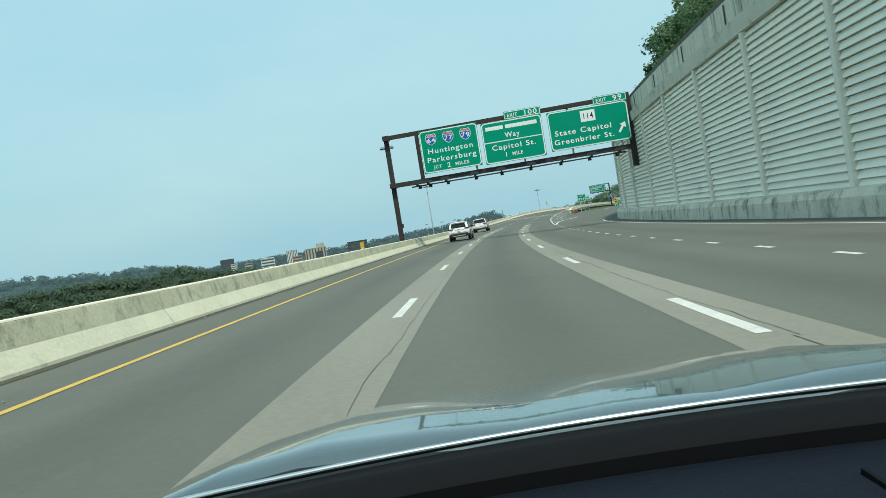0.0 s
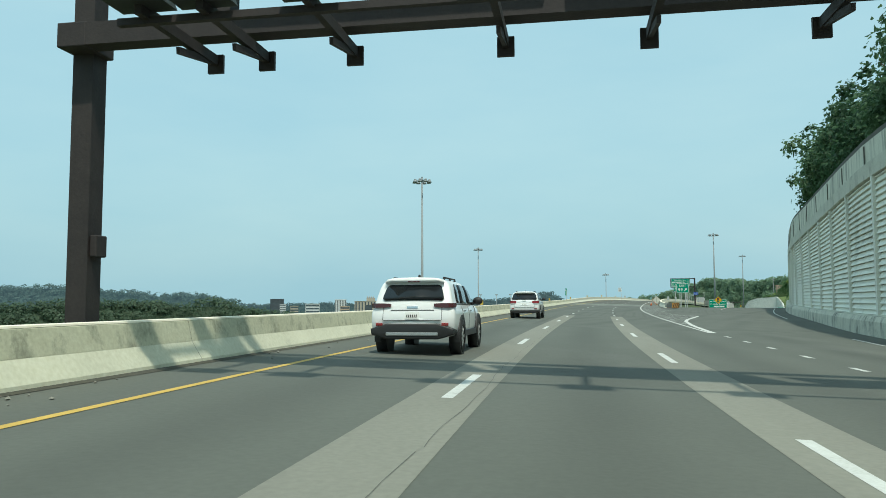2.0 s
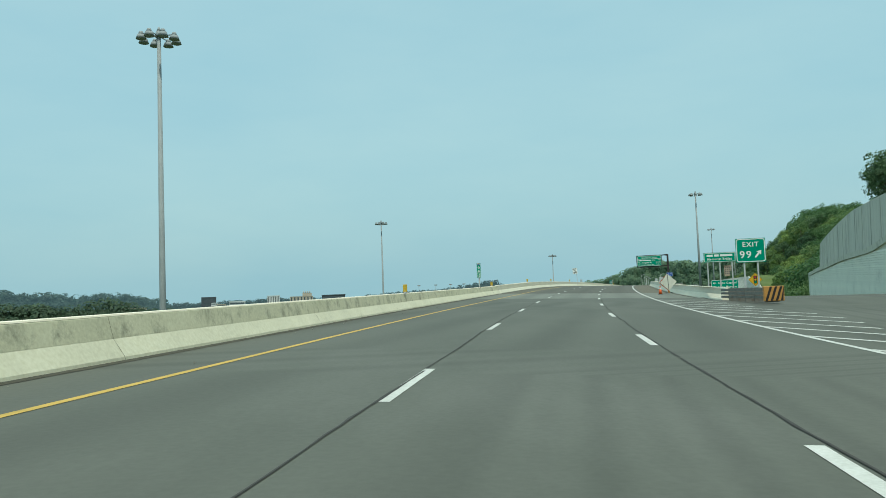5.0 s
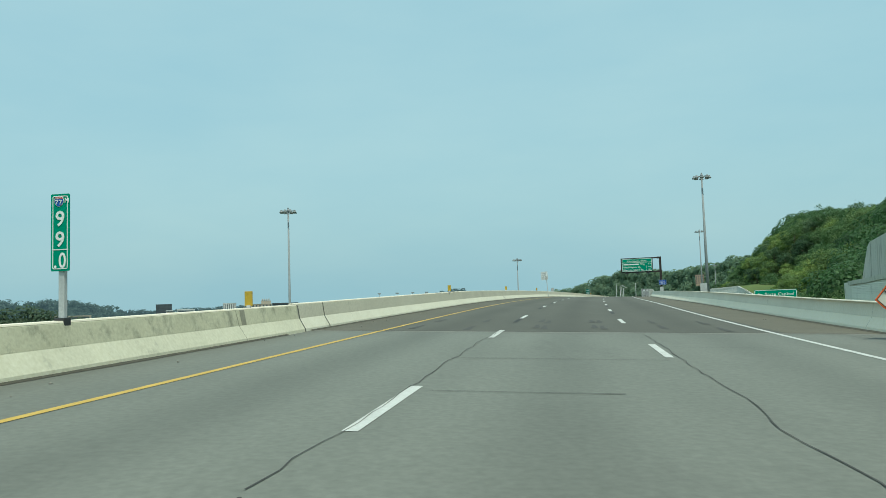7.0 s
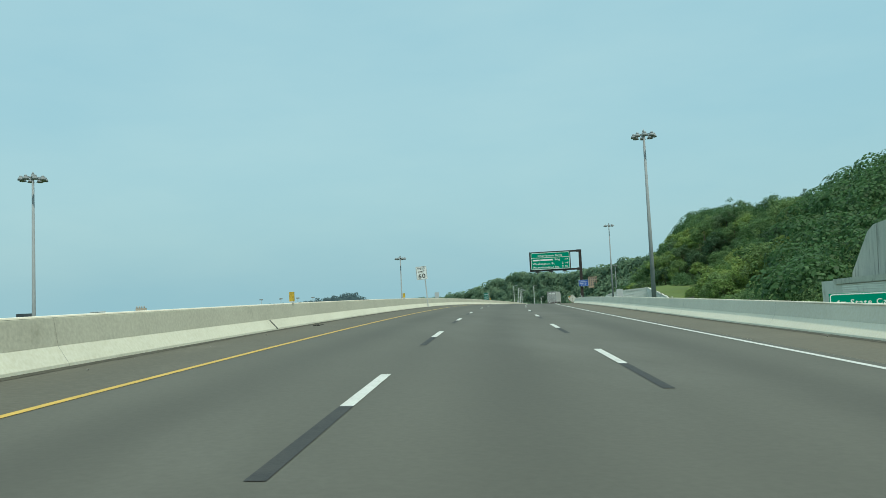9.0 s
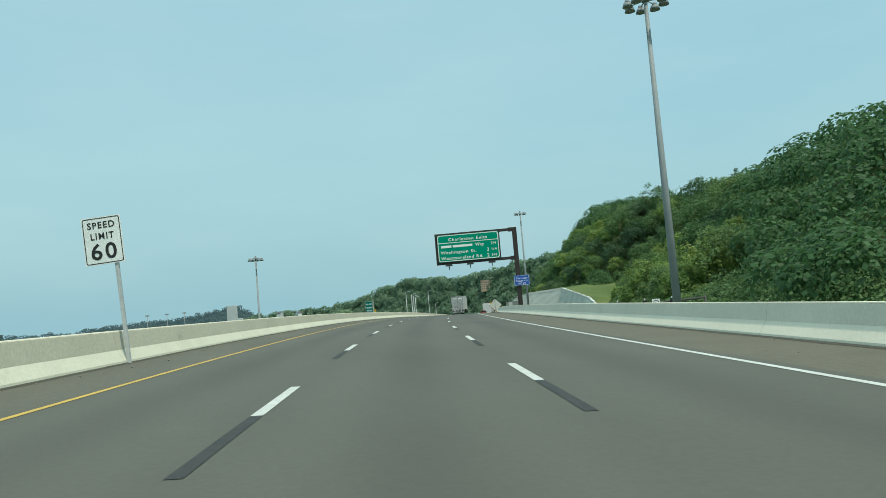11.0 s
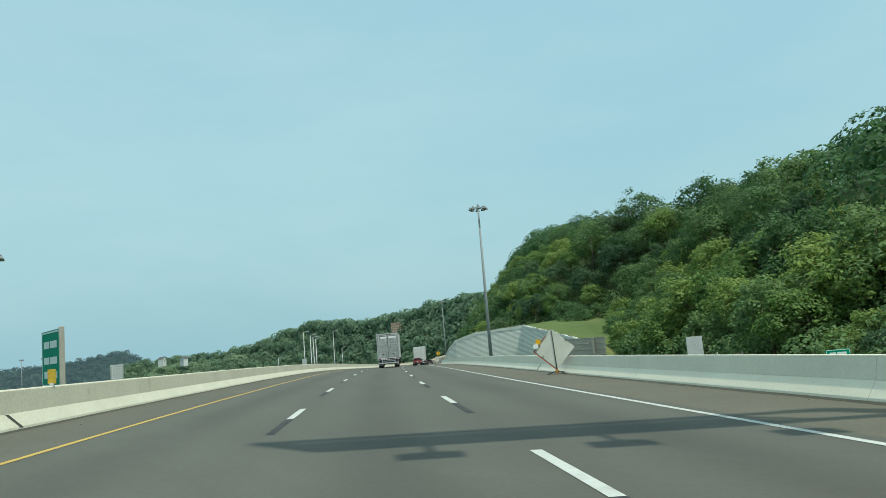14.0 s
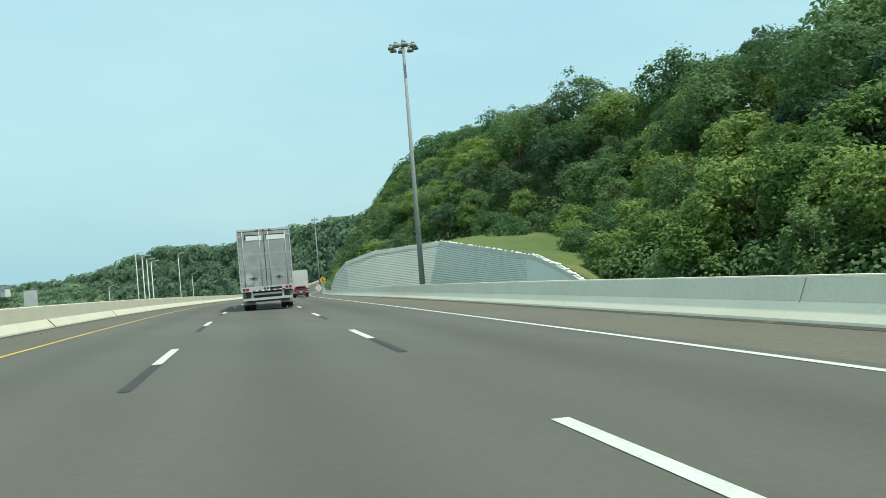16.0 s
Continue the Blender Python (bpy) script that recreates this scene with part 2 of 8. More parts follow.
M_WHITE = mat("white_road_paint", (0.6, 0.6, 0.56), (0.5, 0.5, 0.46), scale=3, fine=30, rough=0.7, stain=(0.3, 0.3, 0.27), stain_at=0.66, stain_scale=3)
M_YELLOW = mat("yellow_road_paint", (0.6, 0.385, 0.075), (0.5, 0.33, 0.07), scale=2, fine=30, rough=0.7, stain=(0.3, 0.2, 0.06), stain_at=0.64, stain_scale=1.2)
M_BLACK = mat("black_contrast_paint", (0.03, 0.03, 0.03), (0.045, 0.044, 0.04), scale=3, fine=30, rough=0.8)
M_BARRIER = mat("weathered_barrier_concrete", (0.6, 0.58, 0.42), (0.5, 0.485, 0.345), scale=0.6, fine=16, bump=0.3, rough=0.88, stain=(0.3, 0.295, 0.215), stain_at=0.57, stain_scale=2.2, stretch=(1, 1, 0.8))
M_FOOT = mat("pale_barrier_foot", (0.64, 0.62, 0.47), (0.55, 0.535, 0.405), scale=0.7, fine=14, bump=0.3, rough=0.88, stain=(0.36, 0.35, 0.27), stain_at=0.68, stain_scale=1.4)
M_CLEAN = mat("clean_barrier_concrete", (0.75, 0.71, 0.58), (0.68, 0.64, 0.525), scale=0.5, fine=14, bump=0.2, rough=0.85, stain=(0.42, 0.4, 0.33), stain_at=0.7, stain_scale=0.8)
# duller copies of the clean concrete, colour lowered to offset sun on the left
M_CREAM = mat("sun_toned_barrier_concrete", (0.56, 0.535, 0.42), (0.49, 0.465, 0.365), scale=0.35, fine=14, bump=0.2, rough=0.88, stain=(0.37, 0.35, 0.27), stain_at=0.66, stain_scale=0.6)
M_CREAMFOOT = mat("sun_toned_barrier_foot", (0.67, 0.65, 0.52), (0.6, 0.58, 0.46), scale=0.5, fine=14, bump=0.2, rough=0.88, stain=(0.46, 0.44, 0.34), stain_at=0.7, stain_scale=0.7)
M_CLEANFOOT = mat("clean_barrier_foot", (0.86, 0.79, 0.63), (0.8, 0.735, 0.585), scale=0.5, fine=14, bump=0.2, rough=0.85)
M_WALL = mat("noise_wall_concrete", (0.74, 0.73, 0.64), (0.66, 0.65, 0.57), scale=0.35, fine=12, bump=0.3, rough=0.88, stain=(0.2, 0.195, 0.165), stain_at=0.66, stain_scale=0.35, stretch=(1, 1, 0.5))
M_CAP = mat("wall_cap_concrete", (0.58, 0.57, 0.48), (0.5, 0.49, 0.41), scale=0.7, fine=12, bump=0.3, rough=0.88, stain=(0.28, 0.27, 0.22), stain_at=0.6, stain_scale=0.7)
M_RUST = mat("brown_weathering_steel", (0.024, 0.018, 0.017), (0.036, 0.027, 0.024), scale=2, fine=20, rough=0.75, bump=0.2)
M_SIGNBACK = mat("dull_aluminium_panel", (0.4, 0.385, 0.33), (0.33, 0.315, 0.27), scale=1.5, fine=20, rough=0.6, metal=0.1, bump=0.1, stain=(0.32, 0.3, 0.25), stain_at=0.6, stain_scale=1.2)
M_GALV = mat("galvanised_steel", (0.52, 0.54, 0.54), (0.44, 0.46, 0.46), scale=4, fine=40, rough=0.5, metal=0.15, bump=0.05)
M_GREEN = mat("green_sign_sheeting", (0.0, 0.27, 0.165), (0.0, 0.245, 0.15), scale=1, fine=20, spec=0.2, rough=0.7, bump=0.02, grain=0.05)
M_SIGNWHITE = plain("white_sign_sheeting", (0.82, 0.84, 0.82), rough=0.55)
M_BLUE = plain("blue_sign_sheeting", (0.01, 0.09, 0.42), rough=0.5)
M_RED = plain("red_sign_sheeting", (0.45, 0.02, 0.03), rough=0.5)
M_SIGNYELLOW = plain("yellow_sign_sheeting", (0.75, 0.42, 0.01), rough=0.5)
M_INK = plain("black_sign_ink", (0.015, 0.015, 0.015), rough=0.6)
M_GRASS = mat("grass_slope", (0.105, 0.145, 0.033), (0.072, 0.11, 0.027), scale=0.12, fine=6, bump=0.6, rough=0.95, stain=(0.17, 0.18, 0.055), stain_at=0.6, stain_scale=0.08)
M_EARTH = mat("wooded_ground", (0.06, 0.085, 0.025), (0.045, 0.065, 0.02), scale=0.05, fine=4, bump=0.5, rough=0.95)
M_BARK = mat("bark", (0.11, 0.085, 0.06), (0.07, 0.055, 0.04), scale=3, fine=20, rough=0.95, bump=0.6, stretch=(1, 1, 0.2))


def leaf_material(name, a, b, spread, contrast=0.3, patch=0.5):
    m = mat(name, a, b, scale=patch, fine=3, rough=0.6, bump=0, spread=spread, grain=0.3, spec=0.3 if contrast > 0.2 else 0.1)
    n, l = m.node_tree.nodes, m.node_tree.links
    p = n["Principled BSDF"]
    geo = n.new("ShaderNodeNewGeometry")
    mr = n.new("ShaderNodeMapRange")
    mr.inputs[3].default_value, mr.inputs[4].default_value = 1 - contrast, 1 + contrast
    l.new(geo.outputs["Random Per Island"], mr.inputs[0])
    hv = n.new("ShaderNodeHueSaturation")
    src = p.inputs["Base Color"].links[0].from_socket
    l.new(mr.outputs[0], hv.inputs["Value"])
    # lighter trees are yellower, darker ones bluer
    oi, hue = n.new("ShaderNodeObjectInfo"), n.new("ShaderNodeMapRange")
    hue.inputs[3].default_value, hue.inputs[4].default_value = 0.525, 0.475
    l.new(oi.outputs["Random"], hue.inputs[0])
    l.new(hue.outputs[0], hv.inputs["Hue"])
    l.new(src, hv.inputs["Color"])
    l.new(hv.outputs[0], p.inputs["Base Color"])
    # leaves let some light through
    tr = n.new("ShaderNodeBsdfTranslucent")
    br = n.new("ShaderNodeHueSaturation")
    br.inputs["Value"].default_value = 1.5
    l.new(hv.outputs[0], br.inputs["Color"])
    l.new(br.outputs[0], tr.inputs["Color"])
    mx = n.new("ShaderNodeMixShader")
    mx.inputs[0].default_value = 0.4
    l.new(p.outputs[0], mx.inputs[1])
    l.new(tr.outputs[0], mx.inputs[2])
    l.new(mx.outputs[0], n["Material Output"].inputs["Surface"])
    return m


M_LEAF = leaf_material("broad_leaves", (0.125, 0.21, 0.078), (0.097, 0.17, 0.064), 0.3)
M_LEAF_B = leaf_material("yellow_green_leaves", (0.2, 0.285, 0.08), (0.155, 0.235, 0.066), 0.25)
M_LEAF_C = leaf_material("dark_leaves", (0.09, 0.155, 0.074), (0.073, 0.13, 0.063), 0.3)
M_VALLEY = leaf_material("valley_leaves", (0.062, 0.102, 0.058), (0.05, 0.086, 0.05), 0.2)
# paler than nearer leaves: part of the air's haze is put into this colour
M_FAR = leaf_material("haze_toned_distant_leaves", (0.215, 0.3, 0.185), (0.105, 0.175, 0.115), 0.25, 0.1, 0.045)
M_HAZE = leaf_material("haze_glow_leaves", (0.05, 0.082, 0.062), (0.042, 0.07, 0.056), 0.2)
# backdrop ridges two kilometres off: faint blue emission stands in for summer haze
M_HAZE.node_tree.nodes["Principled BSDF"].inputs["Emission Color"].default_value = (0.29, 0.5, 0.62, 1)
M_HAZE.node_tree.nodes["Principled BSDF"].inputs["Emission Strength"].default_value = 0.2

# ---------------------------------------------------------------- ground
def lerp_table(x, *pairs):
    return float(np.interp(x, [p[0] for p in pairs], [p[1] for p in pairs]))


def smooth(x):
    x = np.clip(x, 0, 1)
    return x * x * (3 - 2 * x)


RIDGE = ((-300, 26), (0, 24), (300, 16), (350, 18), (400, 24), (455, 29), (500, 29), (540, 29), (573, 28), (640, 36), (711, 51), (900, 56), (1000, 48), (1300, 36), (2200, 28))
FOOT = ((352, 42), (470, 42), (540, 40), (578, 12), (620, 7), (1200, 7))
WALL_D = ((-60, 11.6), (60, 11.55), (70, 11.6), (78, 11.95), (91, 13.45), (100, 14.9), (110, 16.6), (120, 18.2), (140, 21.2), (160, 24.6), (170, 26.3), (188, 29.1), (205, 31.5))


def wall_d(s):
    return lerp_table(s, *WALL_D)


WALL_TOP = ((-60, 7.75), (50, 7.55), (60, 7.45), (85, 7.05), (95, 7.15), (110, 7.3), (125, 7.2), (150, 6.95), (175, 6.85), (205, 6.6))
PARAPET = ((-60, 1.3), (85, 1.05), (110, 1.5), (150, 2.35), (175, 2.6), (205, 3.1))
WALL_END = 205.0
BACK_WALL = ((205, 31.5), (232, 34.9), (260, 37.9), (290, 40.8), (347, 46.0))


def wall_top(s):
    return lerp_table(s, *WALL_TOP)


def ground_z(s, d):
    """Height of the land over the road's middle."""
    if d < 0:
        return -1.3 - 24.0 * float(smooth((-d - 9.5) / 45))
    ridge = lerp_table(s, *RIDGE)
    low = lerp_table(s, (150, -1.4), (215, -3.5), (380, -6.0), (470, -4.0), (500, -2.5), (560, -2.0))
    hill = low + (ridge - low) * float(smooth((d - lerp_table(s, *FOOT)) / 52.0)) + 0.04 * max(d - 100, 0)
    if s < 205:
        # behind the retaining wall
        back = wall_d(s) + 14
        return -1.4 if d < back else -1.4 + (wall_top(s) + 9) * float(smooth((d - back) / 22)) + 0.12 * max(d - back - 22, 0)
    if s < 352:
        back = float(np.interp(s, [p[0] for p in BACK_WALL], [p[1] for p in BACK_WALL])) + 9
        return (-1.4 if d < 12 else low) if d < back else max(low + 9 * float(smooth((d - back) / 25)), hill)
    if d < 12:
        return -1.4
    return hill


def land():
    xs = np.concatenate([-np.geomspace(4600, 260, 26), np.arange(-250, 420, 10.0), np.geomspace(430, 4600, 26)])
    ys = np.concatenate([-np.geomspace(4600, 140, 18), np.arange(-130, 1100, 12.0), np.geomspace(1120, 4700, 24)])
    gx, gy = np.meshgrid(xs, ys, indexing="ij")
    fine_s = np.arange(LS[0], LS[-1], 6.0)
    fx, fy, fz, fh = (np.interp(fine_s, LS, v) for v in (LX, LY, LZ, LH))
    bm = bmesh.new()
    grid = []
    for i in range(len(xs)):
        row = []
        for j in range(len(ys)):
            x, y = gx[i, j], gy[i, j]
            k = int(np.argmin((fx - x) ** 2 + (fy - y) ** 2))
            dx, dy = x - fx[k], y - fy[k]
            d = dx * math.cos(fh[k]) + dy * math.sin(fh[k])
            d = math.copysign(max(abs(d), math.hypot(dx, dy)) if k in (0, len(fine_s) - 1) else abs(d), d)
            z = fz[k] + ground_z(float(fine_s[k]), float(d))
            z += 1.6 * noise.noise(Vector((x * 0.02, y * 0.02, 0))) if abs(d) > 45 else 0
            row.append(bm.verts.new((x, y, z)))
        grid.append(row)
    for a, b in zip(grid, grid[1:]):
        for j in range(len(ys) - 1):
            f = bm.faces.new((a[j], b[j], b[j + 1], a[j + 1]))
            f.smooth = True
    ob = mesh_object("ground", bm, M_EARTH)
    tagged(ob, "wooded hillside and low valley ground beside the highway", "ground", kind="structure")


land()

# ---------------------------------------------------------------- road
S_JOINT = 196.5
S_SLAB = 179.6


def sheet(name, material, s0, s1, d0, d1, lift, label, category, step=4.0, thick=0.0, parent=None):
    f0 = d0 if callable(d0) else (lambda s: d0)
    f1 = d1 if callable(d1) else (lambda s: d1)
    bm = bmesh.new()
    rows = []
    for s in stations(s0, s1, step):
        a, b = f0(s), f1(s)
        n = max(1, int((b - a) / 4.0))
        rows.append([bm.verts.new(on(s, a + (b - a) * i / n, lift)) for i in range(n + 1)])
        if len(rows) > 1 and len(rows[-1]) != len(rows[-2]):
            # same number of points in each row
            for v in rows[-1]:
                bm.verts.remove(v)
            n = len(rows[-2]) - 1
            rows[-1] = [bm.verts.new(on(s, a + (b - a) * i / n, lift)) for i in range(n + 1)]
    for r, q in zip(rows, rows[1:]):
        for i in range(len(r) - 1):
            bm.faces.new((r[i], r[i + 1], q[i + 1], q[i]))
    ds = [f0(s) + (f1(s) - f0(s)) * i / (len(r) - 1) for s, r in zip(stations(s0, s1, step), rows) for i in range(len(r))]
    ob = mesh_object(name, bm, material, parent)
    if len(ds) == len(ob.data.vertices):
        ob.data.attributes.new("across", "FLOAT", "POINT").data.foreach_set("value", ds)
    if parent is None:
        tagged(ob, label, category, kind="structure")
    return ob


def right_edge(s):
    return wall_d(s) - 0.45 if s < 176 else 9.0


sheet("road", M_ASPHALT, -60, S_SLAB, -7.3, lambda s: right_edge(s), 0.0, "worn grey asphalt carriageway with exit lane", "road")
sheet("bridge_deck", M_SLAB, S_SLAB, S_JOINT, -7.9, lambda s: 9.6 if s > 176 else right_edge(s), 0.0, "pale worn concrete bridge deck", "road", step=2.0)
sheet("road_beyond_joint", M_NEW, S_JOINT, 1500, -5.34, 5.7, 0.0, "smooth newer grey asphalt carriageway", "road")
sheet("shoulder", M_SHOULDER, S_JOINT, 1500, 5.7, 9.0, 0.001, "brownish asphalt hard shoulder", "shoulder")
sheet("left_shoulder", M_LEFTSHOULDER, S_JOINT, 1500, -8.2, -5.34, 0.001, "dusty brown-grey asphalt strip along the barrier", "shoulder")


def dash(name, s, d, material, length, width=0.15, lift=0.006):
    bm = bmesh.new()
    rows = []
    for i in range(3):
        q = s + length * i / 2
        rows.append([bm.verts.new(on(q, d - width / 2, lift)), bm.verts.new(on(q, d + width / 2, lift))])
    for r, q in zip(rows, rows[1:]):
        bm.faces.new((r[0], r[1], q[1], q[0]))
    return bm


def lines():
    bands = thing("lane_marking", "worn white lane dashes with black contrast tails", "road marking", kind="structure")
    for side, d, pa, pb, pc in (("l", -1.83, 2.11, 3.01, -4.61), ("r", 1.83, -2.67, -4.74, -2.55)):
        s = pa - 12.192 * 5
        while s < (S_JOINT + 1 if d < 0 else S_JOINT + 10):
            part("dash", dash("dash", s - 3.05, d, M_WHITE, 3.05), M_WHITE, bands)
            s += 12.192
        k = math.ceil((S_JOINT + (2 if d < 0 else 14) - pb) / 12.192)
        s = pb + 12.192 * k
        while s < 282:
            q = s + (-2.4 if d < 0 and s < S_JOINT + 16 else 1.3 if d > 0 and s < S_JOINT + 24 else 0.0)
            part("dash", dash("dash", q - 3.05, d, M_WHITE, 3.05), M_WHITE, bands)
            if q - 6.2 > S_JOINT + 0.5:
                part("dash", dash("dash", q - 6.2, d, M_BLACK, 3.13), M_BLACK, bands)
            s += 12.192
        k = math.ceil((s - 4 - pc) / 12.192)
        s = pc + 12.192 * k
        while s < 720:
            part("dash", dash("dash", s - 3.05, d, M_WHITE, 3.05), M_WHITE, bands)
            part("dash", dash("dash", s - 6.2, d, M_BLACK, 3.13), M_BLACK, bands)
            s += 12.192
    s = -50.0
    while s < 84:
        part("dash", dash("dash", s, 5.5, M_WHITE, 0.92), M_WHITE, bands)
        s += 3.66
    sheet("yellow_line", M_YELLOW, -60, 1200, -5.3, -5.17, 0.006, "continuous yellow edge line", "road marking")
    sheet("white_edge_line", M_WHITE, 86, 1200, 5.3, 5.44, 0.006, "continuous white edge line", "road marking")
    sheet("ramp_edge_line", M_WHITE, -60, 176, lambda s: right_edge(s) - 1.6, lambda s: right_edge(s) - 1.48, 0.006, "white ramp edge line", "road marking")
    gore = lambda s: lerp_table(s, (86, 5.5), (97, 5.9), (106, 6.5), (111.4, 7.15), (121, 8.8), (140, 12.0), (162, 15.8), (175, 18.2))
    sheet("gore_edge_line", M_WHITE, 86, 172, lambda s: gore(s) - 0.1, lambda s: gore(s) + 0.15, 0.007, "white gore edge line beside the ramp", "road marking", step=2.0)
    s = 100.76
    while s < 178:
        a = 5.45
        w = 0.0
        while w < 7 and a + w < gore(s - 1.65 * w) and (s - 1.65 * w < 158 or a + w < 8.6):
            w += 0.05
        bm = bmesh.new()
        vs = [bm.verts.new(on(q, d, 0.008)) for q, d in ((s, a), (s - w * 1.65, a + w), (s - w * 1.65 + 0.42, a + w), (s + 0.42, a))]
        bm.faces.new(vs)
        part("gore_stripe", bm, M_WHITE, bands)
        s += 3.52
    for d in (-1.83, 1.83):
        sheet("concrete_band", M_BAND, -60, 114.5, (d - 0.47 if d < 0 else d - 0.38), (d + 0.46 if d < 0 else d + 0.57), 0.003, "pale milled concrete band under the lane dashes", "road patch")


lines()

# ---------------------------------------------------------------- barriers
BREAK = 0.37
S_CLEAN = 196.0


def clean_height(s):
    return lerp_table(s, (196, 0.77), (225, 0.86))


def barrier(name, label, s0, s1, foot_d, height, side, top_material, foot_material):
    """Concrete safety-shape barrier; side -1 left, 1 right of the road."""
    ob = thing(name, label, "barrier", kind="structure")
    fd = foot_d if callable(foot_d) else (lambda s: foot_d)
    tall = height if callable(height) else (lambda s: height)
    def foot(s):
        d = fd(s)
        return [(d, -0.05), (d + side * 0.02, 0.08), (d + side * 0.2, BREAK), (d + side * 0.5, BREAK), (d + side * 0.5, -0.6)]
    def top(s):
        d, h = fd(s), tall(s)
        return [(d + side * 0.2, BREAK + 0.003), (d + side * 0.27, h - 0.02), (d + side * 0.29, h), (d + side * 0.5, h), (d + side * 0.5, BREAK + 0.003)]
    bm = bmesh.new()
    swept(bm, foot, stations(s0, s1), on)
    part("barrier_foot", bm, foot_material, ob)
    bm = bmesh.new()
    swept(bm, top, stations(s0, s1), on)
    part("barrier_top", bm, top_material, ob)
    return ob


barrier("left_barrier", "weathered stained concrete safety barrier", -60, S_CLEAN - 0.1, lambda s: lerp_table(s, (90, -6.65), (185, -7.25)), 0.74, -1, M_BARRIER, M_FOOT)
barrier("left_barrier_beyond_joint", "clean pale concrete safety barrier", S_CLEAN, 1200, lambda s: lerp_table(s, (200, -7.3), (340, -7.75)), clean_height, -1, M_CREAM, M_CREAMFOOT)
barrier("right_barrier", "clean pale concrete safety barrier", 174, 1200, lambda s: lerp_table(s, (174, 9.1), (179, 8.6), (186, 8.3), (200, 8.2), (225, 8.05), (250, 7.9), (280, 8.2), (340, 8.3)), 0.78, 1, M_CLEAN, M_CLEANFOOT)


# ---------------------------------------------------------------- retaining wall beside the exit lane
def wall_at(s, off, z):
    return at(s, wall_d(s) + off, z)


def retaining_wall():
    ob = thing("retaining_wall", "tall ribbed concrete retaining wall with posts and weathered cap", "wall", kind="structure")
    ss = stations(-60, WALL_END, 3.0)
    bm = bmesh.new()
    swept(bm, lambda s: [(0.34, -1.2), (0.34, wall_top(s)), (0.9, wall_top(s)), (0.9, -1.2)], ss, wall_at)
    part("wall_core", bm, M_WALL, ob)
    bm = bmesh.new()
    swept(bm, lambda s: [(-0.55, -0.9), (-0.5, 0.28), (-0.38, 0.5), (0.33, 0.58), (0.33, -0.9)], ss, wall_at)
    part("plinth", bm, M_PLINTH, ob)
    bm = bmesh.new()
    swept(bm, lambda s: [(0.02, wall_top(s) + 0.004), (0.0, wall_top(s) + 0.72), (0.95, wall_top(s) + 0.72), (0.95, wall_top(s) + 0.004)], ss, wall_at)
    part("cap_beam", bm, M_CAP, ob)
    bm = bmesh.new()
    up = stations(-60, WALL_END, 3.0)
    swept(bm, lambda s: [(0.22, wall_top(s) + 0.73), (0.22, wall_top(s) + 0.73 + lerp_table(s, *PARAPET)), (0.55, wall_top(s) + 0.73 + lerp_table(s, *PARAPET)), (0.55, wall_top(s) + 0.73)], up, wall_at)
    part("parapet", bm, M_PARAPET, ob)
    bm = bmesh.new()
    swept(bm, lambda s: [(0.3, wall_top(s) + 1.2), (0.3, wall_top(s) + 0.73 + lerp_table(s, *PARAPET) + 0.3), (0.4, wall_top(s) + 0.73 + lerp_table(s, *PARAPET) + 0.3), (0.4, wall_top(s) + 1.2)], up, wall_at)
    part("top_board", bm, M_STAIN, ob, "dark weathered board on top of the parapet")
    # fence rail line along the parapet
    posts = [-54.8 + 8.0 * i for i in range(33)]
    for p in posts:
        bm = bmesh.new()
        swept(bm, lambda s: [(0.03, 0.45), (0.03, wall_top(s)), (0.335, wall_top(s)), (0.335, 0.45)], [p - 0.16, p + 0.16], wall_at)
        part("wall_post", bm, M_WALL, ob)
        bm = bmesh.new()
        swept(bm, lambda s: [(0.17, wall_top(s) + 0.73), (0.17, wall_top(s) + 0.6 + lerp_table(s, *PARAPET)), (0.215, wall_top(s) + 0.6 + lerp_table(s, *PARAPET)), (0.215, wall_top(s) + 0.73)], [p + 2.0, p + 2.12], wall_at)
        part("parapet_joint", bm, M_STAIN, ob)
    # the ribs: overlapping planks, one strip a bay near the lane, joined further off
    for i, (p, q) in enumerate(zip(posts, posts[1:])):
        if q > WALL_END:
            break
        top = min(wall_top(p), wall_top(q))
        rows = int((max(wall_top(p), wall_top(q)) - 0.5) / 0.295) + 1
        rest = bmesh.new()
        for r in range(rows):
            z = 0.48 + r * 0.295
            def prof(s, z=z):
                t = min(z + 0.285, wall_top(s) - 0.002)
                t = max(t, z + 0.002)
                return [(0.13, z + 0.012), (0.14, z + 0.05), (0.265, t), (0.336, t), (0.336, z + 0.03)]
            if z > top - 0.05 and z + 0.1 > max(wall_top(p), wall_top(q)):
                continue
            if 14 < p < 76 and z + 0.29 < top:
                bm = bmesh.new()
                swept(bm, prof, [p + 0.161, (p + q) / 2, q - 0.161], wall_at)
                part("plank", bm, M_PLANK, ob)
            else:
                b2 = bmesh.new()
                swept(b2, prof, [p + 0.161, (p + q) / 2, q - 0.161], wall_at)
                me = bpy.data.meshes.new("tmp")
                b2.to_mesh(me)
                b2.free()
                rest.from_mesh(me)
                bpy.data.meshes.remove(me)
        if len(rest.faces):
            part("planks", rest, M_PLANK, ob)
        else:
            rest.free()
    # the planted bank on top
    bm = bmesh.new()
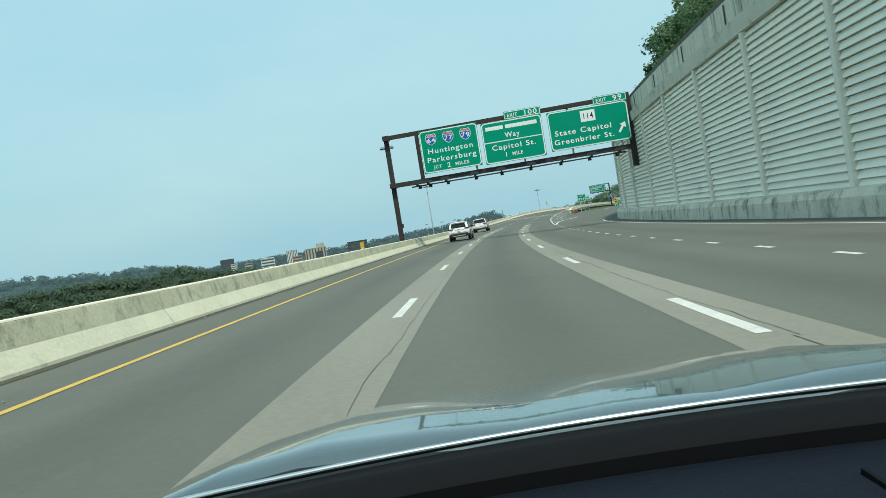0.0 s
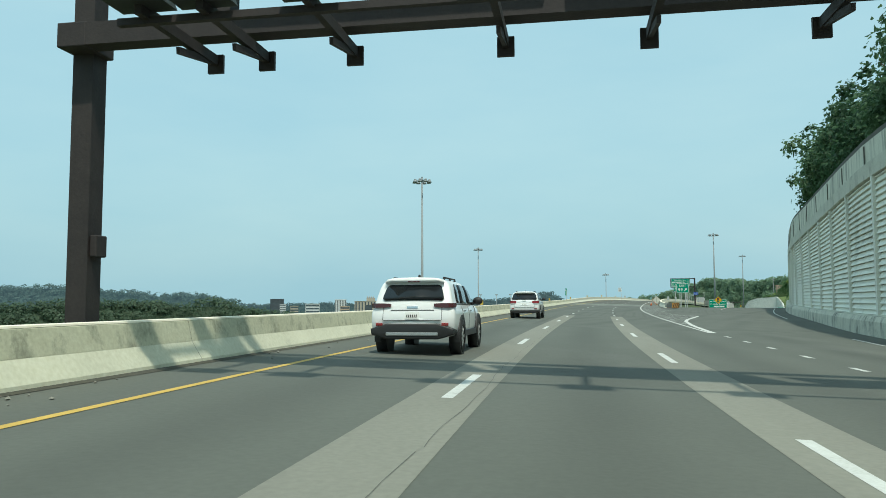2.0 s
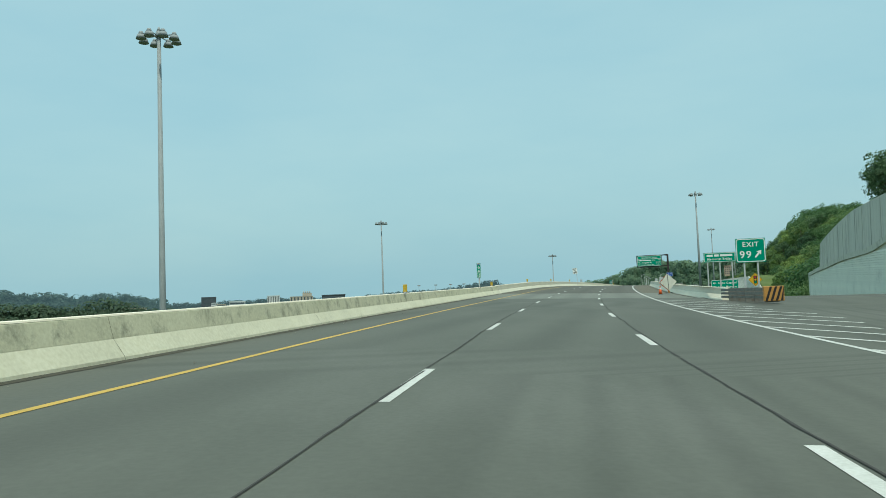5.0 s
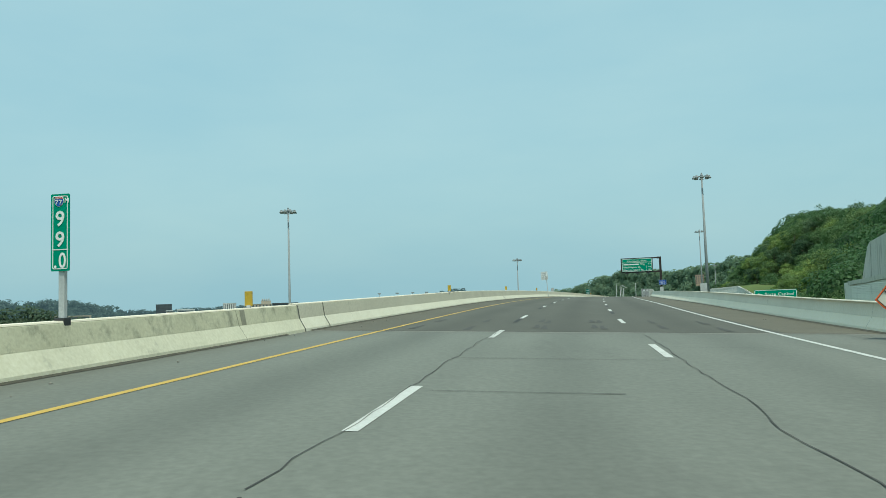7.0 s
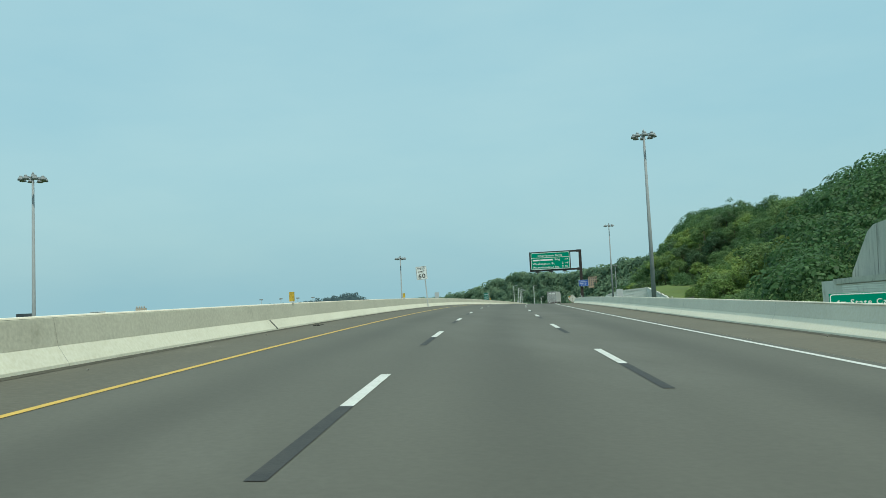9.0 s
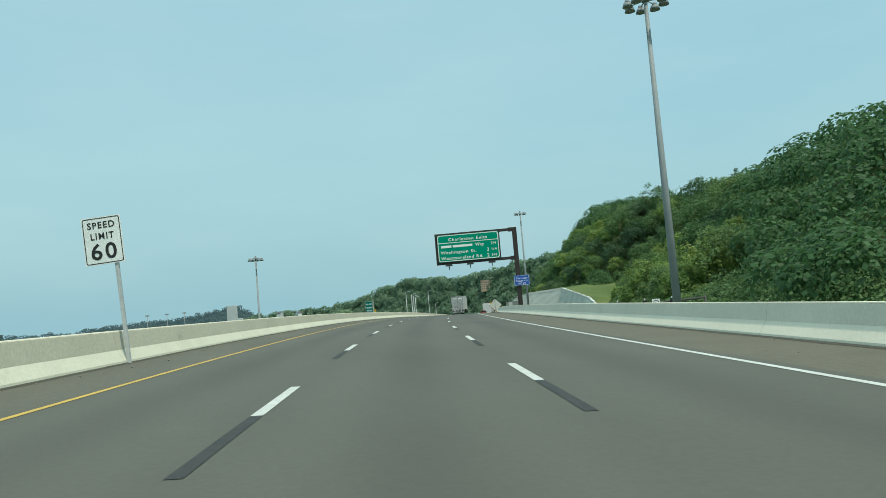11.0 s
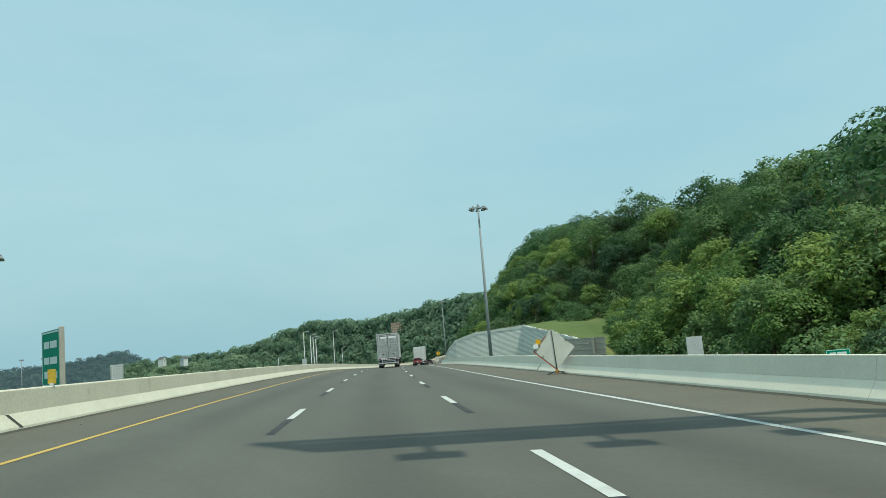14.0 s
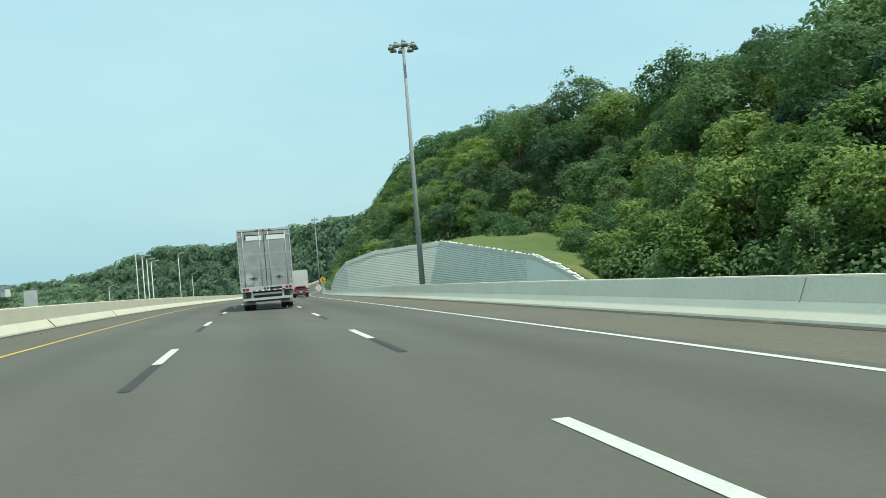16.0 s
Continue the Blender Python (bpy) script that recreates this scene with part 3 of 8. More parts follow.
    swept(bm, lambda s: [(0.56, wall_top(s) + lerp_table(s, *PARAPET) + 0.5), (3.0, wall_top(s) + lerp_table(s, *PARAPET) + 0.9), (9.0, wall_top(s) + lerp_table(s, *PARAPET) + 3.0), (18.0, wall_top(s) + lerp_table(s, *PARAPET) + 6.0), (38.0, wall_top(s) + 12.0)], stations(-60, 210, 6.0), wall_at, closed=False)
    bank = mesh_object("bank", bm, M_EARTH)
    tagged(bank, "overgrown earth bank above the retaining wall", "bank", kind="structure")


M_PLINTH = mat("stained_plinth_concrete", (0.62, 0.6, 0.5), (0.5, 0.49, 0.4), scale=0.8, fine=12, bump=0.4, rough=0.9, stain=(0.12, 0.12, 0.1), stain_at=0.56, stain_scale=1.2, stretch=(1, 1, 0.5))
M_PARAPET = mat("streaked_parapet_concrete", (0.68, 0.67, 0.56), (0.56, 0.55, 0.46), scale=1.6, fine=12, bump=0.3, rough=0.9, stain=(0.15, 0.145, 0.12), stain_at=0.56, stain_scale=1.4, stretch=(1, 1, 0.08))
M_STAIN = mat("dark_joint", (0.13, 0.125, 0.105), (0.09, 0.088, 0.075), rough=0.95)
M_PLANK = mat("ribbed_panel_concrete", (0.86, 0.85, 0.75), (0.79, 0.78, 0.69), scale=0.3, fine=10, bump=0.25, rough=0.88, stain=(0.52, 0.51, 0.44), stain_at=0.64, stain_scale=0.3, spread=0.05)
retaining_wall()


def back_walls():
    """The ramp's second wall and the tall concrete wall above it, then the pale abutment further on."""
    bd = lambda s: float(np.interp(s, [p[0] for p in BACK_WALL], [p[1] for p in BACK_WALL]))
    place = lambda s, off, z: at(s, bd(s) + off, z)
    top = lambda s: lerp_table(s, (205, 6.6), (215, 5.2), (232, 3.7), (260, 3.1), (280, 2.3), (317, 1.5), (347, 1.35))
    ob = thing("ramp_wall", "grey ribbed concrete wall with a plain cap beside the ramp", "wall", kind="structure")
    bm = bmesh.new()
    swept(bm, lambda s: [(0.3, -7), (0.3, top(s)), (0.9, top(s)), (0.9, -7)], stations(205.1, 349, 5), place)
    part("wall_core", bm, M_WALL, ob)
    bm = bmesh.new()
    swept(bm, lambda s: [(0.0, top(s) - 0.6), (0.0, top(s) + 0.15), (1.0, top(s) + 0.15), (1.0, top(s) - 0.6)], stations(205.1, 341, 5), place)
    part("cap_beam", bm, M_CAP, ob)
    for r in range(27):
        z = 3.0 - r * 0.3
        bm = bmesh.new()
        swept(bm, lambda s, z=z: [(0.13, min(z, top(s) - 0.7)), (0.25, min(z + 0.28, top(s) - 0.62)), (0.297, min(z + 0.28, top(s) - 0.62)), (0.297, min(z, top(s) - 0.7))], stations(205.1, 337, 8), place)
        part("plank", bm, M_PLANK, ob)
    up = thing("upper_wall", "tall dark-streaked grey concrete wall on the hillside", "wall", kind="structure")
    bm = bmesh.new()
    ht = lambda s: lerp_table(s, (205, 10.8), (262, 10.8), (277, 10.2), (307, 8.9), (331, 8.3), (341, 2.4))
    swept(bm, lambda s: [(2.5, top(s) - 0.5), (2.7, max(ht(s), top(s) - 0.2)), (3.4, max(ht(s), top(s) - 0.2)), (3.4, top(s) - 0.5)], stations(205.1, 341, 3), place)
    part("wall_face", bm, M_STREAK, up)
    s = 208.0
    while s < 334:
        bm = bmesh.new()
        swept(bm, lambda q: [(2.455, top(q)), (2.65, ht(q) - 0.02), (2.69, ht(q) - 0.02), (2.495, top(q))], [s, s + 0.12], place)
        part("panel_joint", bm, M_STREAK, up)
        s += 7.5


M_STREAK = mat("streaked_grey_concrete", (0.6, 0.59, 0.51), (0.5, 0.49, 0.43), scale=0.9, fine=12, rough=0.9, bump=0.3, stain=(0.24, 0.235, 0.2), stain_at=0.6, stain_scale=0.8, stretch=(1, 1, 0.12))
back_walls()


def wooded_bank():
    """Level earth behind the retaining wall's parapet, on which the crest trees stand."""
    crest = lambda s: wall_top(s) + 0.5 + lerp_table(s, *PARAPET)
    bm = bmesh.new()
    swept(bm, lambda s: [(wall_d(s) + 1.0, -1.2), (wall_d(s) + 1.0, crest(s)), (wall_d(s) + 9.0, crest(s) + 0.4), (wall_d(s) + 24.0, crest(s) + 1.0), (wall_d(s) + 42.0, crest(s) + 2.0), (wall_d(s) + 42.0, -1.2)], stations(-58, 204, 6), at)
    tagged(mesh_object("wooded_bank", bm, M_EARTH), "dark earth bank under trees behind the retaining wall", "ground", kind="structure")
    back = lambda s: lerp_table(s, *BACK_WALL) + 3.6
    crest = lambda s: lerp_table(s, (205, 10.3), (262, 9.9), (307, 8.1), (331, 7.1))
    bm = bmesh.new()
    swept(bm, lambda s: [(back(s), -4.0), (back(s), crest(s)), (back(s) + 22.0, crest(s) + 0.4), (back(s) + 22.0, -4.0)], stations(205.2, 331, 6), at)
    tagged(mesh_object("wooded_bank", bm, M_EARTH), "dark earth bank under trees behind the streaked upper wall", "ground", kind="structure")


wooded_bank()


def abutment():
    ob = thing("abutment_wall", "pale ribbed concrete wing wall with a grey cap before a grass slope", "wall", kind="structure")
    line = ((553.0, 9.6, 1.2), (551.0, 10.6, 3.4), (548.5, 12.6, 5.5), (545.5, 17.5, 6.9), (540.0, 29.0, 7.5), (521.0, 32.4, 5.0), (504.3, 35.0, 2.7), (498.0, 36.0, 0.9), (492.0, 36.8, -1.2))
    pts = []
    for (s0, d0, z0), (s1, d1, z1) in zip(line, line[1:]):
        for i in range(6):
            t = i / 6
            pts.append((s0 + (s1 - s0) * t, d0 + (d1 - d0) * t, z0 + (z1 - z0) * t))
    pts.append(line[-1])
    def strip(name, material, z_of, off0, off1, first=0, last=99):
        bm = bmesh.new()
        rings = []
        for i, (s, d, z) in enumerate(pts):
            if not first <= i <= last:
                continue
            a, b = pts[max(i - 1, 0)], pts[min(i + 1, len(pts) - 1)]
            t = Vector((b[1] - a[1], b[0] - a[0])).normalized()
            n = Vector((-t.y, t.x)) * -1.0
            lo, hi = z_of(z)
            rings.append([bm.verts.new(at(s + n.y * o, d + n.x * o, zz)) for o, zz in ((off0, lo), (off0, hi), (off1, hi), (off1, lo))])
        for a, b in zip(rings, rings[1:]):
            for i in range(4):
                bm.faces.new((a[i], b[i], b[(i + 1) % 4], a[(i + 1) % 4]))
        bmesh.ops.recalc_face_normals(bm, faces=bm.faces[:])
        return part(name, bm, material, ob)
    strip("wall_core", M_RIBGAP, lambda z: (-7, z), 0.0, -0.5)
    strip("cap_beam", M_CAPGREY, lambda z: (z - 0.62, z + 0.03), 0.14, -0.66)
    strip("end_panel", M_WALLPALE, lambda z: (-7, z - 0.6), 0.1, -0.02, first=35)
    # broken white stones and earth clods along the crest
    rng = random.Random(61)
    for i in range(18, len(pts) - 1):
        (s0, d0, z0), (s1, d1, z1) = pts[i], pts[i + 1]
        for j in range(3 if i < 36 else 2):
            t = (j + rng.random()) / 3
            r = rng.uniform(0.07, 0.2) if i < 36 else rng.uniform(0.14, 0.26)
            bm = bmesh.new()
            bmesh.ops.create_icosphere(bm, subdivisions=1, radius=r)
            for v in bm.verts:
                v.co *= rng.uniform(0.7, 1.25)
            bmesh.ops.scale(bm, vec=(rng.uniform(1.0, 2.0), rng.uniform(1.0, 2.0), 0.7), verts=bm.verts[:])
            bmesh.ops.translate(bm, vec=at(s0 + (s1 - s0) * t, d0 + (d1 - d0) * t + rng.uniform(0.0, 0.3), z0 + (z1 - z0) * t + 0.03 + r * 0.4), verts=bm.verts[:])
            part("crest_stone", bm, M_WALLPALE if i >= 36 or rng.random() < 0.3 else M_CLOD, ob)
    for r in range(26):
        z0 = 6.9 - r * 0.3
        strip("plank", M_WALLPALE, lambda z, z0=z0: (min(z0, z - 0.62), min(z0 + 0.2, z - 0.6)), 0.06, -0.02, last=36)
    # the mown slope behind it
    bm = bmesh.new()
    rows = []
    for i, (s, d, z) in enumerate(pts):
        rows.append([bm.verts.new(at(s + 3 * q, d + 1.0 + 4.0 * q, (z - 0.1 + 0.55 * q - 0.04 * q * q) if i < 32 else z - 0.1 - (i - 31) * 0.05 * q)) for q in range(8)])
    for a, b in zip(rows, rows[1:]):
        for i in range(7):
            bm.faces.new((a[i], b[i], b[i + 1], a[i + 1])).smooth = True
    bmesh.ops.recalc_face_normals(bm, faces=bm.faces[:])
    g = mesh_object("grass_slope", bm, M_GRASS)
    tagged(g, "mown yellow-green grass slope behind the abutment wall", "grass", kind="structure")


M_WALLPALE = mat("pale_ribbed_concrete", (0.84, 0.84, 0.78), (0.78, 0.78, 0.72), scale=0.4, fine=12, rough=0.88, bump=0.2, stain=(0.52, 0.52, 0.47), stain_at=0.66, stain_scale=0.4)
# darker wall core: the shade in the gaps between planks is painted in
M_RIBGAP = mat("painted_gap_shade_concrete", (0.5, 0.5, 0.46), (0.42, 0.42, 0.38), scale=0.4, fine=12, rough=0.9)
M_CLOD = mat("dry_earth_and_weeds", (0.2, 0.19, 0.13), (0.14, 0.15, 0.08), scale=3, fine=20, rough=0.95)
M_CAPGREY = mat("grey_cap", (0.66, 0.66, 0.6), (0.58, 0.58, 0.53), scale=0.8, fine=12, rough=0.9, stain=(0.55, 0.55, 0.52), stain_at=0.66, stain_scale=1.0)
abutment()


# ---------------------------------------------------------------- trees
def crown_mesh(seed, h, w, leaf=0.5, count=1000, lobes=34):
    """Leaves on the outward sides of many uneven boughs round a ragged crown."""
    rng = random.Random(seed)
    mid = Vector((rng.uniform(-0.05, 0.05) * w, rng.uniform(-0.05, 0.05) * w, h * 0.54))
    lean = [rng.uniform(0.75, 1.15) for _ in range(7)]
    boughs = []
    for i in range(lobes):
        u = 1.0 - 1.5 * (i + 0.5) / lobes
        a = i * 2.39996 + rng.uniform(-0.6, 0.6)
        q = math.sqrt(max(0.0, 1 - u * u))
        out = Vector((math.cos(a) * q, math.sin(a) * q, u))
        reach = rng.uniform(0.55, 1.12) * lean[int((a % 6.2832) / 6.2832 * 7) % 7]
        c = mid + Vector((out.x * w * 0.36, out.y * w * 0.36, out.z * h * 0.38)) * reach
        boughs.append((c, rng.uniform(0.07, 0.15) * w, out, Vector((rng.uniform(0.8, 1.3), rng.uniform(0.8, 1.3), rng.uniform(0.75, 1.1)))))
    weights = [r * r for _, r, _, _ in boughs]
    verts, faces = [], []
    for c, r, out, form in rng.choices(boughs, weights, k=count):
        v = Vector((rng.gauss(0, 1), rng.gauss(0, 1), rng.gauss(0.3, 1))).normalized()
        if v.dot(out) < -0.35:
            v = -v
        p = c + Vector((v.x * form.x, v.y * form.y, v.z * form.z)) * r * (rng.uniform(0.6, 1.15) if rng.random() < 0.85 else rng.uniform(1.1, 1.5))
        n = (v * 0.7 + Vector((rng.uniform(-1, 1), rng.uniform(-1, 1), rng.uniform(-0.2, 1.4))) * 0.6).normalized()
        x = n.orthogonal().normalized()
        x.rotate(Matrix.Rotation(rng.uniform(0, 6.28), 3, n))
        y = n.cross(x)
        k = leaf * rng.uniform(0.45, 1.15)
        b = len(verts)
        verts += [p + x * k, p + y * k * 0.62 - n * k * 0.3, p - x * k * 0.85, p - y * k * 0.62 - n * k * 0.25]
        faces += [(b, b + 1, b + 2), (b, b + 2, b + 3)]
    me = bpy.data.meshes.new("crown")
    me.from_pydata([tuple(v) for v in verts], [], faces)
    return me


def crown_part(me, material, parent):
    me.materials.append(material)
    ob = new("crown", me)
    ob.parent = parent
    return ob


def make_tree(seed, h, w, leaf_mat, label, leaf=0.5, count=1000):
    ob = thing("tree", label, "tree", group="hillside trees")
    rng = random.Random(seed + 50)
    bm = bmesh.new()
    top = Vector((rng.uniform(-0.4, 0.4), rng.uniform(-0.4, 0.4), h * 0.7))
    tube(bm, (0, 0, -1.0), top, 0.02 * h, 0.006 * h, 8)
    for i in range(6):
        a = rng.uniform(0, 6.28)
        z = h * rng.uniform(0.22, 0.5)
        tube(bm, top * (z / top.z), (math.cos(a) * w * 0.32, math.sin(a) * w * 0.32, z + h * 0.2), 0.008 * h, 0.002 * h, 6)
    part("trunk", bm, M_BARK, ob)
    crown_part(crown_mesh(seed, h, w, leaf, count), leaf_mat, ob)
    return ob


TREE_LABEL = {M_LEAF: "tall green broadleaf tree on the wooded hillside", M_LEAF_B: "yellow-green broadleaf tree at the wood's edge", M_LEAF_C: "dark green broadleaf tree in the hillside wood"}
TREE_SPEC = ((11, 10, M_LEAF), (13, 11.5, M_LEAF), (9.5, 9.5, M_LEAF_B), (12, 9, M_LEAF_C), (14, 12, M_LEAF), (8, 8.5, M_LEAF_B), (10, 10, M_LEAF_C), (12, 10.5, M_LEAF))
KINDS = [make_tree(100 + i, h, w, m, TREE_LABEL[m], leaf=0.29, count=3000) for i, (h, w, m) in enumerate(TREE_SPEC)]
KIND_USED = [False] * len(KINDS)


CREST = [make_tree(200 + i, h, w, m, "dark broadleaf tree on the bank above the retaining wall", leaf=0.23, count=4600) for i, (h, w, m) in enumerate(((10, 8.5, M_LEAF_C), (11.5, 9, M_LEAF_C), (9, 8, M_LEAF_C)))]
CREST_USED = [False] * 3


def plant_crest(i, m):
    if CREST_USED[i]:
        copy_thing(CREST[i], Matrix.Identity(4)).matrix_basis = m
    else:
        CREST[i].matrix_basis = m
        CREST_USED[i] = True


def plant(i, m):
    if KIND_USED[i]:
        copy_thing(KINDS[i], Matrix.Identity(4)).matrix_basis = m
    else:
        KINDS[i].matrix_basis = m
        KIND_USED[i] = True


def woods():
    rng = random.Random(7)
    # along the crest of the retaining wall
    for s, d, k in ((58, 15.3, 0.5), (64, 17.3, 0.8), (71, 19.5, 1.1), (78, 18.4, 1.25), (86, 20.8, 1.4), (95, 23.1, 1.45), (104, 25.4, 1.8), (114, 27.0, 1.65), (124, 28.2, 1.65), (134, 27.4, 1.7), (144, 29.6, 1.75), (154, 30.6, 1.8), (164, 30.6, 1.8), (174, 32.2, 1.8), (184, 34.0, 1.7), (194, 36.0, 1.6), (206, 38.5, 1.4), (222, 40.6, 1.0), (231, 43.0, 1.0), (257, 43.5, 1.1), (266, 46.0, 1.1), (242, 46.7, 0.9), (254, 46.7, 0.8), (275, 47.3, 0.5), (284, 48.2, 0.5), (293, 49.0, 0.5), (302, 50.0, 0.5), (311, 51.0, 0.5), (320, 52.0, 0.5), (329, 53.0, 0.5)):
        base = wall_top(s) + lerp_table(s, *PARAPET) + 0.4 if s < 205 else lerp_table(s, (205, 10.2), (262, 9.8), (307, 8.0), (331, 7.0))
        plant_crest(rng.choice((0, 1, 2)), Matrix.Translation(at(s, d + 1.5 * k + (2.0 if s < 110 else 0.0), base)) @ Matrix.Rotation(rng.uniform(0, 6.28), 4, "Z") @ Matrix.Scale(k, 4))
    # low growth along the crest
    s = 104.0
    while s < 204:
        plant_crest(rng.choice((0, 1, 2)), Matrix.Translation(at(s, wall_d(s) + 2.6, wall_top(s) + lerp_table(s, *PARAPET) - 0.6)) @ Matrix.Rotation(rng.uniform(0, 6.28), 4, "Z") @ Matrix.Scale(rng.uniform(0.16, 0.24), 4))
        s += rng.uniform(3, 6)
    spots = []
    d = 17.0
    while d < 112:
        s = 300.0 if d > 52 else 352.0
        while s < 940:
            gap = 6.0 + max(d - 44, 0) * 0.07 + max(0, s - 600) * 0.02
            s += gap * rng.uniform(0.7, 1.3)
            dd = d + rng.uniform(-3, 3)
            if dd < lerp_table(s, *FOOT) + 3 or (480 < s < 570 and dd < 47 - abs(s - 530) * 0.25):
                continue
            spots.append((s, dd))
        d += 7.0
    rng.shuffle(spots)
    spots.sort(key=lambda q: abs(q[0] - 530) * 0.3 + q[1])
    for s, d in spots[:240]:
        i = rng.randrange(len(KINDS))
        if d < 54:
            i = rng.choice((2, 5, 0, 6, 2, 1))
        if 424 < s < 490 and d < 60:
            i = rng.choice((2, 2, 5, 0))
        k = (rng.uniform(1.15, 1.35) if rng.random() < 0.15 else rng.uniform(0.7, 1.1)) * (0.72 if s < 360 else lerp_table(d, (45, 0.48), (60, 0.65), (85, 1.0)) if s < 430 else lerp_table(d, (44, 0.82), (58, 0.95)) * (1.25 if s < 490 and d < 60 else 1.0))
        m = Matrix.Translation(at(s, d, ground_z(s, d))) @ Matrix.Rotation(rng.uniform(0, 6.28), 4, "Z") @ Matrix.Diagonal((k * 1.22, k * 1.22, k * 1.05, 1))
        plant(i, m)
    # past those: one mass of leaf clumps over the far slopes
    far = spots[240:]
    verts, faces = [], []
    def clump(p, r, n, k):
        for j in range(n):
            v = Vector((rng.gauss(0, 1), rng.gauss(0, 1), rng.gauss(0.5, 0.8))).normalized()
            q = p + Vector((v.x * r, v.y * r, v.z * r * 0.9))
            nn = (v + Vector((rng.uniform(-1, 1), rng.uniform(-1, 1), rng.uniform(0, 1))) * 0.6).normalized()
            x = nn.orthogonal().normalized()
            x.rotate(Matrix.Rotation(rng.uniform(0, 6.28), 3, nn))
            y = nn.cross(x)
            kk = k * rng.uniform(0.6, 1.3)
            b = len(verts)
            verts.extend([tuple(q + x * kk), tuple(q + y * kk * 0.7), tuple(q - x * kk * 0.9), tuple(q - y * kk * 0.7)])
            faces.append((b, b + 1, b + 2, b + 3))
    for s, d in far:
        clump(at(s, d, ground_z(s, d) + 5), rng.uniform(3.0, 6.2), 240, 0.5)
    me = bpy.data.meshes.new("far_wood")
    me.from_pydata(verts, [], faces)
    me.materials.append(M_LEAF)
    tagged(new("far_wood", me), "dense dark green woodland on the far slope", "woodland", kind="stuff")
    # bushes and saplings that close the gaps between the trees
    verts, faces = [], []
    for i in range(1900):
        s = rng.uniform(352, 660)
        d = lerp_table(s, *FOOT) + 1.0 + abs(rng.gauss(0, 1)) * 26
        if 480 < s < 568 and d < 44.5 - abs(s - 530) * 0.22 or s > 565 and d < 11:
            continue
        clump(at(s, d, ground_z(s, d) + rng.uniform(0.4, 3.0)), rng.uniform(1.6, 3.4), 90, 0.27)
    me = bpy.data.meshes.new("undergrowth")
    me.from_pydata(verts, [], faces)
    me.materials.append(M_LEAF)
    tagged(new("undergrowth", me), "green bushes and saplings under the hillside trees", "undergrowth", kind="stuff")


woods()


def distance():
    """Woods, ridges and the town across the valley."""
    rng = random.Random(21)
    def ridge(name, label, pts, base, dens, size, material, crest_noise, slope=1.5, leaf=(0.1, 0.2)):
        verts, faces = [], []
        n = len(pts)
        fine = []
        for (x0, y0, h0), (x1, y1, h1) in zip(pts, pts[1:]):
            m = max(2, int(math.hypot(x1 - x0, y1 - y0) / (size * 2.2)))
            for i in range(m):
                t = i / m
                fine.append((x0 + (x1 - x0) * t, y0 + (y1 - y0) * t, h0 + (h1 - h0) * t))
        for (x0, y0, h0), (x1, y1, h1) in zip(fine, fine[1:]):
            run = math.hypot(x1 - x0, y1 - y0)
            away = Vector((x0, y0, 0)).normalized()
            hm = (h0 + h1) / 2 * (1 + crest_noise * noise.noise(Vector((x0 * 0.004, y0 * 0.004, 3)))) + size * 0.8 * noise.noise(Vector((x0 * 0.03, y0 * 0.03, 7)))
            slope_clumps = max(3, int(run * hm / (size * size * 0.75)))
            for c_ in range(slope_clumps + 4):
                u = rng.random()
                t = 1 - rng.random() ** 1.1 if c_ < slope_clumps else rng.uniform(0.92, 1.0) + (0.05 if rng.random() < 0.16 else 0.0)
                c = Vector((x0 + (x1 - x0) * u, y0 + (y1 - y0) * u, base + hm * t - size * 0.4)) + away * hm * slope * t
                r = size * rng.uniform(0.5, 1.45)
                for j in range(dens):
                    v = Vector((rng.gauss(0, 1), rng.gauss(-0.3, 1), rng.gauss(0.5, 0.8))).normalized()
                    q = c + Vector((v.x, v.y, v.z * 0.85)) * r * rng.uniform(0.88, 1.05)
                    nn = (v + Vector((rng.uniform(-1, 1), rng.uniform(-1, 1), rng.uniform(0, 1))) * 0.3).normalized()
                    xx = nn.orthogonal().normalized()
                    yy = nn.cross(xx)
                    k = r * rng.uniform(*leaf)
                    b = len(verts)
                    verts.extend([tuple(q + xx * k), tuple(q + yy * k * 0.8), tuple(q - xx * k), tuple(q - yy * k * 0.8)])
                    faces.append((b, b + 1, b + 2, b + 3))
        me = bpy.data.meshes.new(name)
        me.from_pydata(verts, [], faces)
        me.materials.append(material)
        tagged(new(name, me), label, "woodland", kind="stuff")
        # the solid slope behind the leaves
        bm = bmesh.new()
        prev = None
        for x, y, h in fine:
            away = Vector((x, y, 0)).normalized()
            hh = h * (1 + crest_noise * noise.noise(Vector((x * 0.004, y * 0.004, 3)))) - size * 0.3
            row = [bm.verts.new(Vector((x, y, base - 10)) - away * size * 0.2), bm.verts.new(Vector((x, y, base + hh - size * 0.3)) + away * h * slope), bm.verts.new(Vector((x, y, base - 10)) + away * (h * slope + size * 30))]
            if prev:
                for i in range(2):
                    bm.faces.new((prev[i], row[i], row[i + 1], prev[i + 1]))
            prev = row
        ob = mesh_object(name.replace("wood", "hill"), bm, material)
        tagged(ob, "distant wooded hill body across the valley", "hill", kind="structure")
    B = -26.0
    ridge("valley_wood", "belt of dark trees on the valley floor", [(-700, 300, 34), (-560, 480, 34), (-400, 612, 32), (-367, 640, 33), (-310, 670, 30), (-255, 700, 30), (-215, 745, 20), (-170, 830, 12)], B, 56, 5.5, M_VALLEY, 0.3, leaf=(0.11, 0.2))
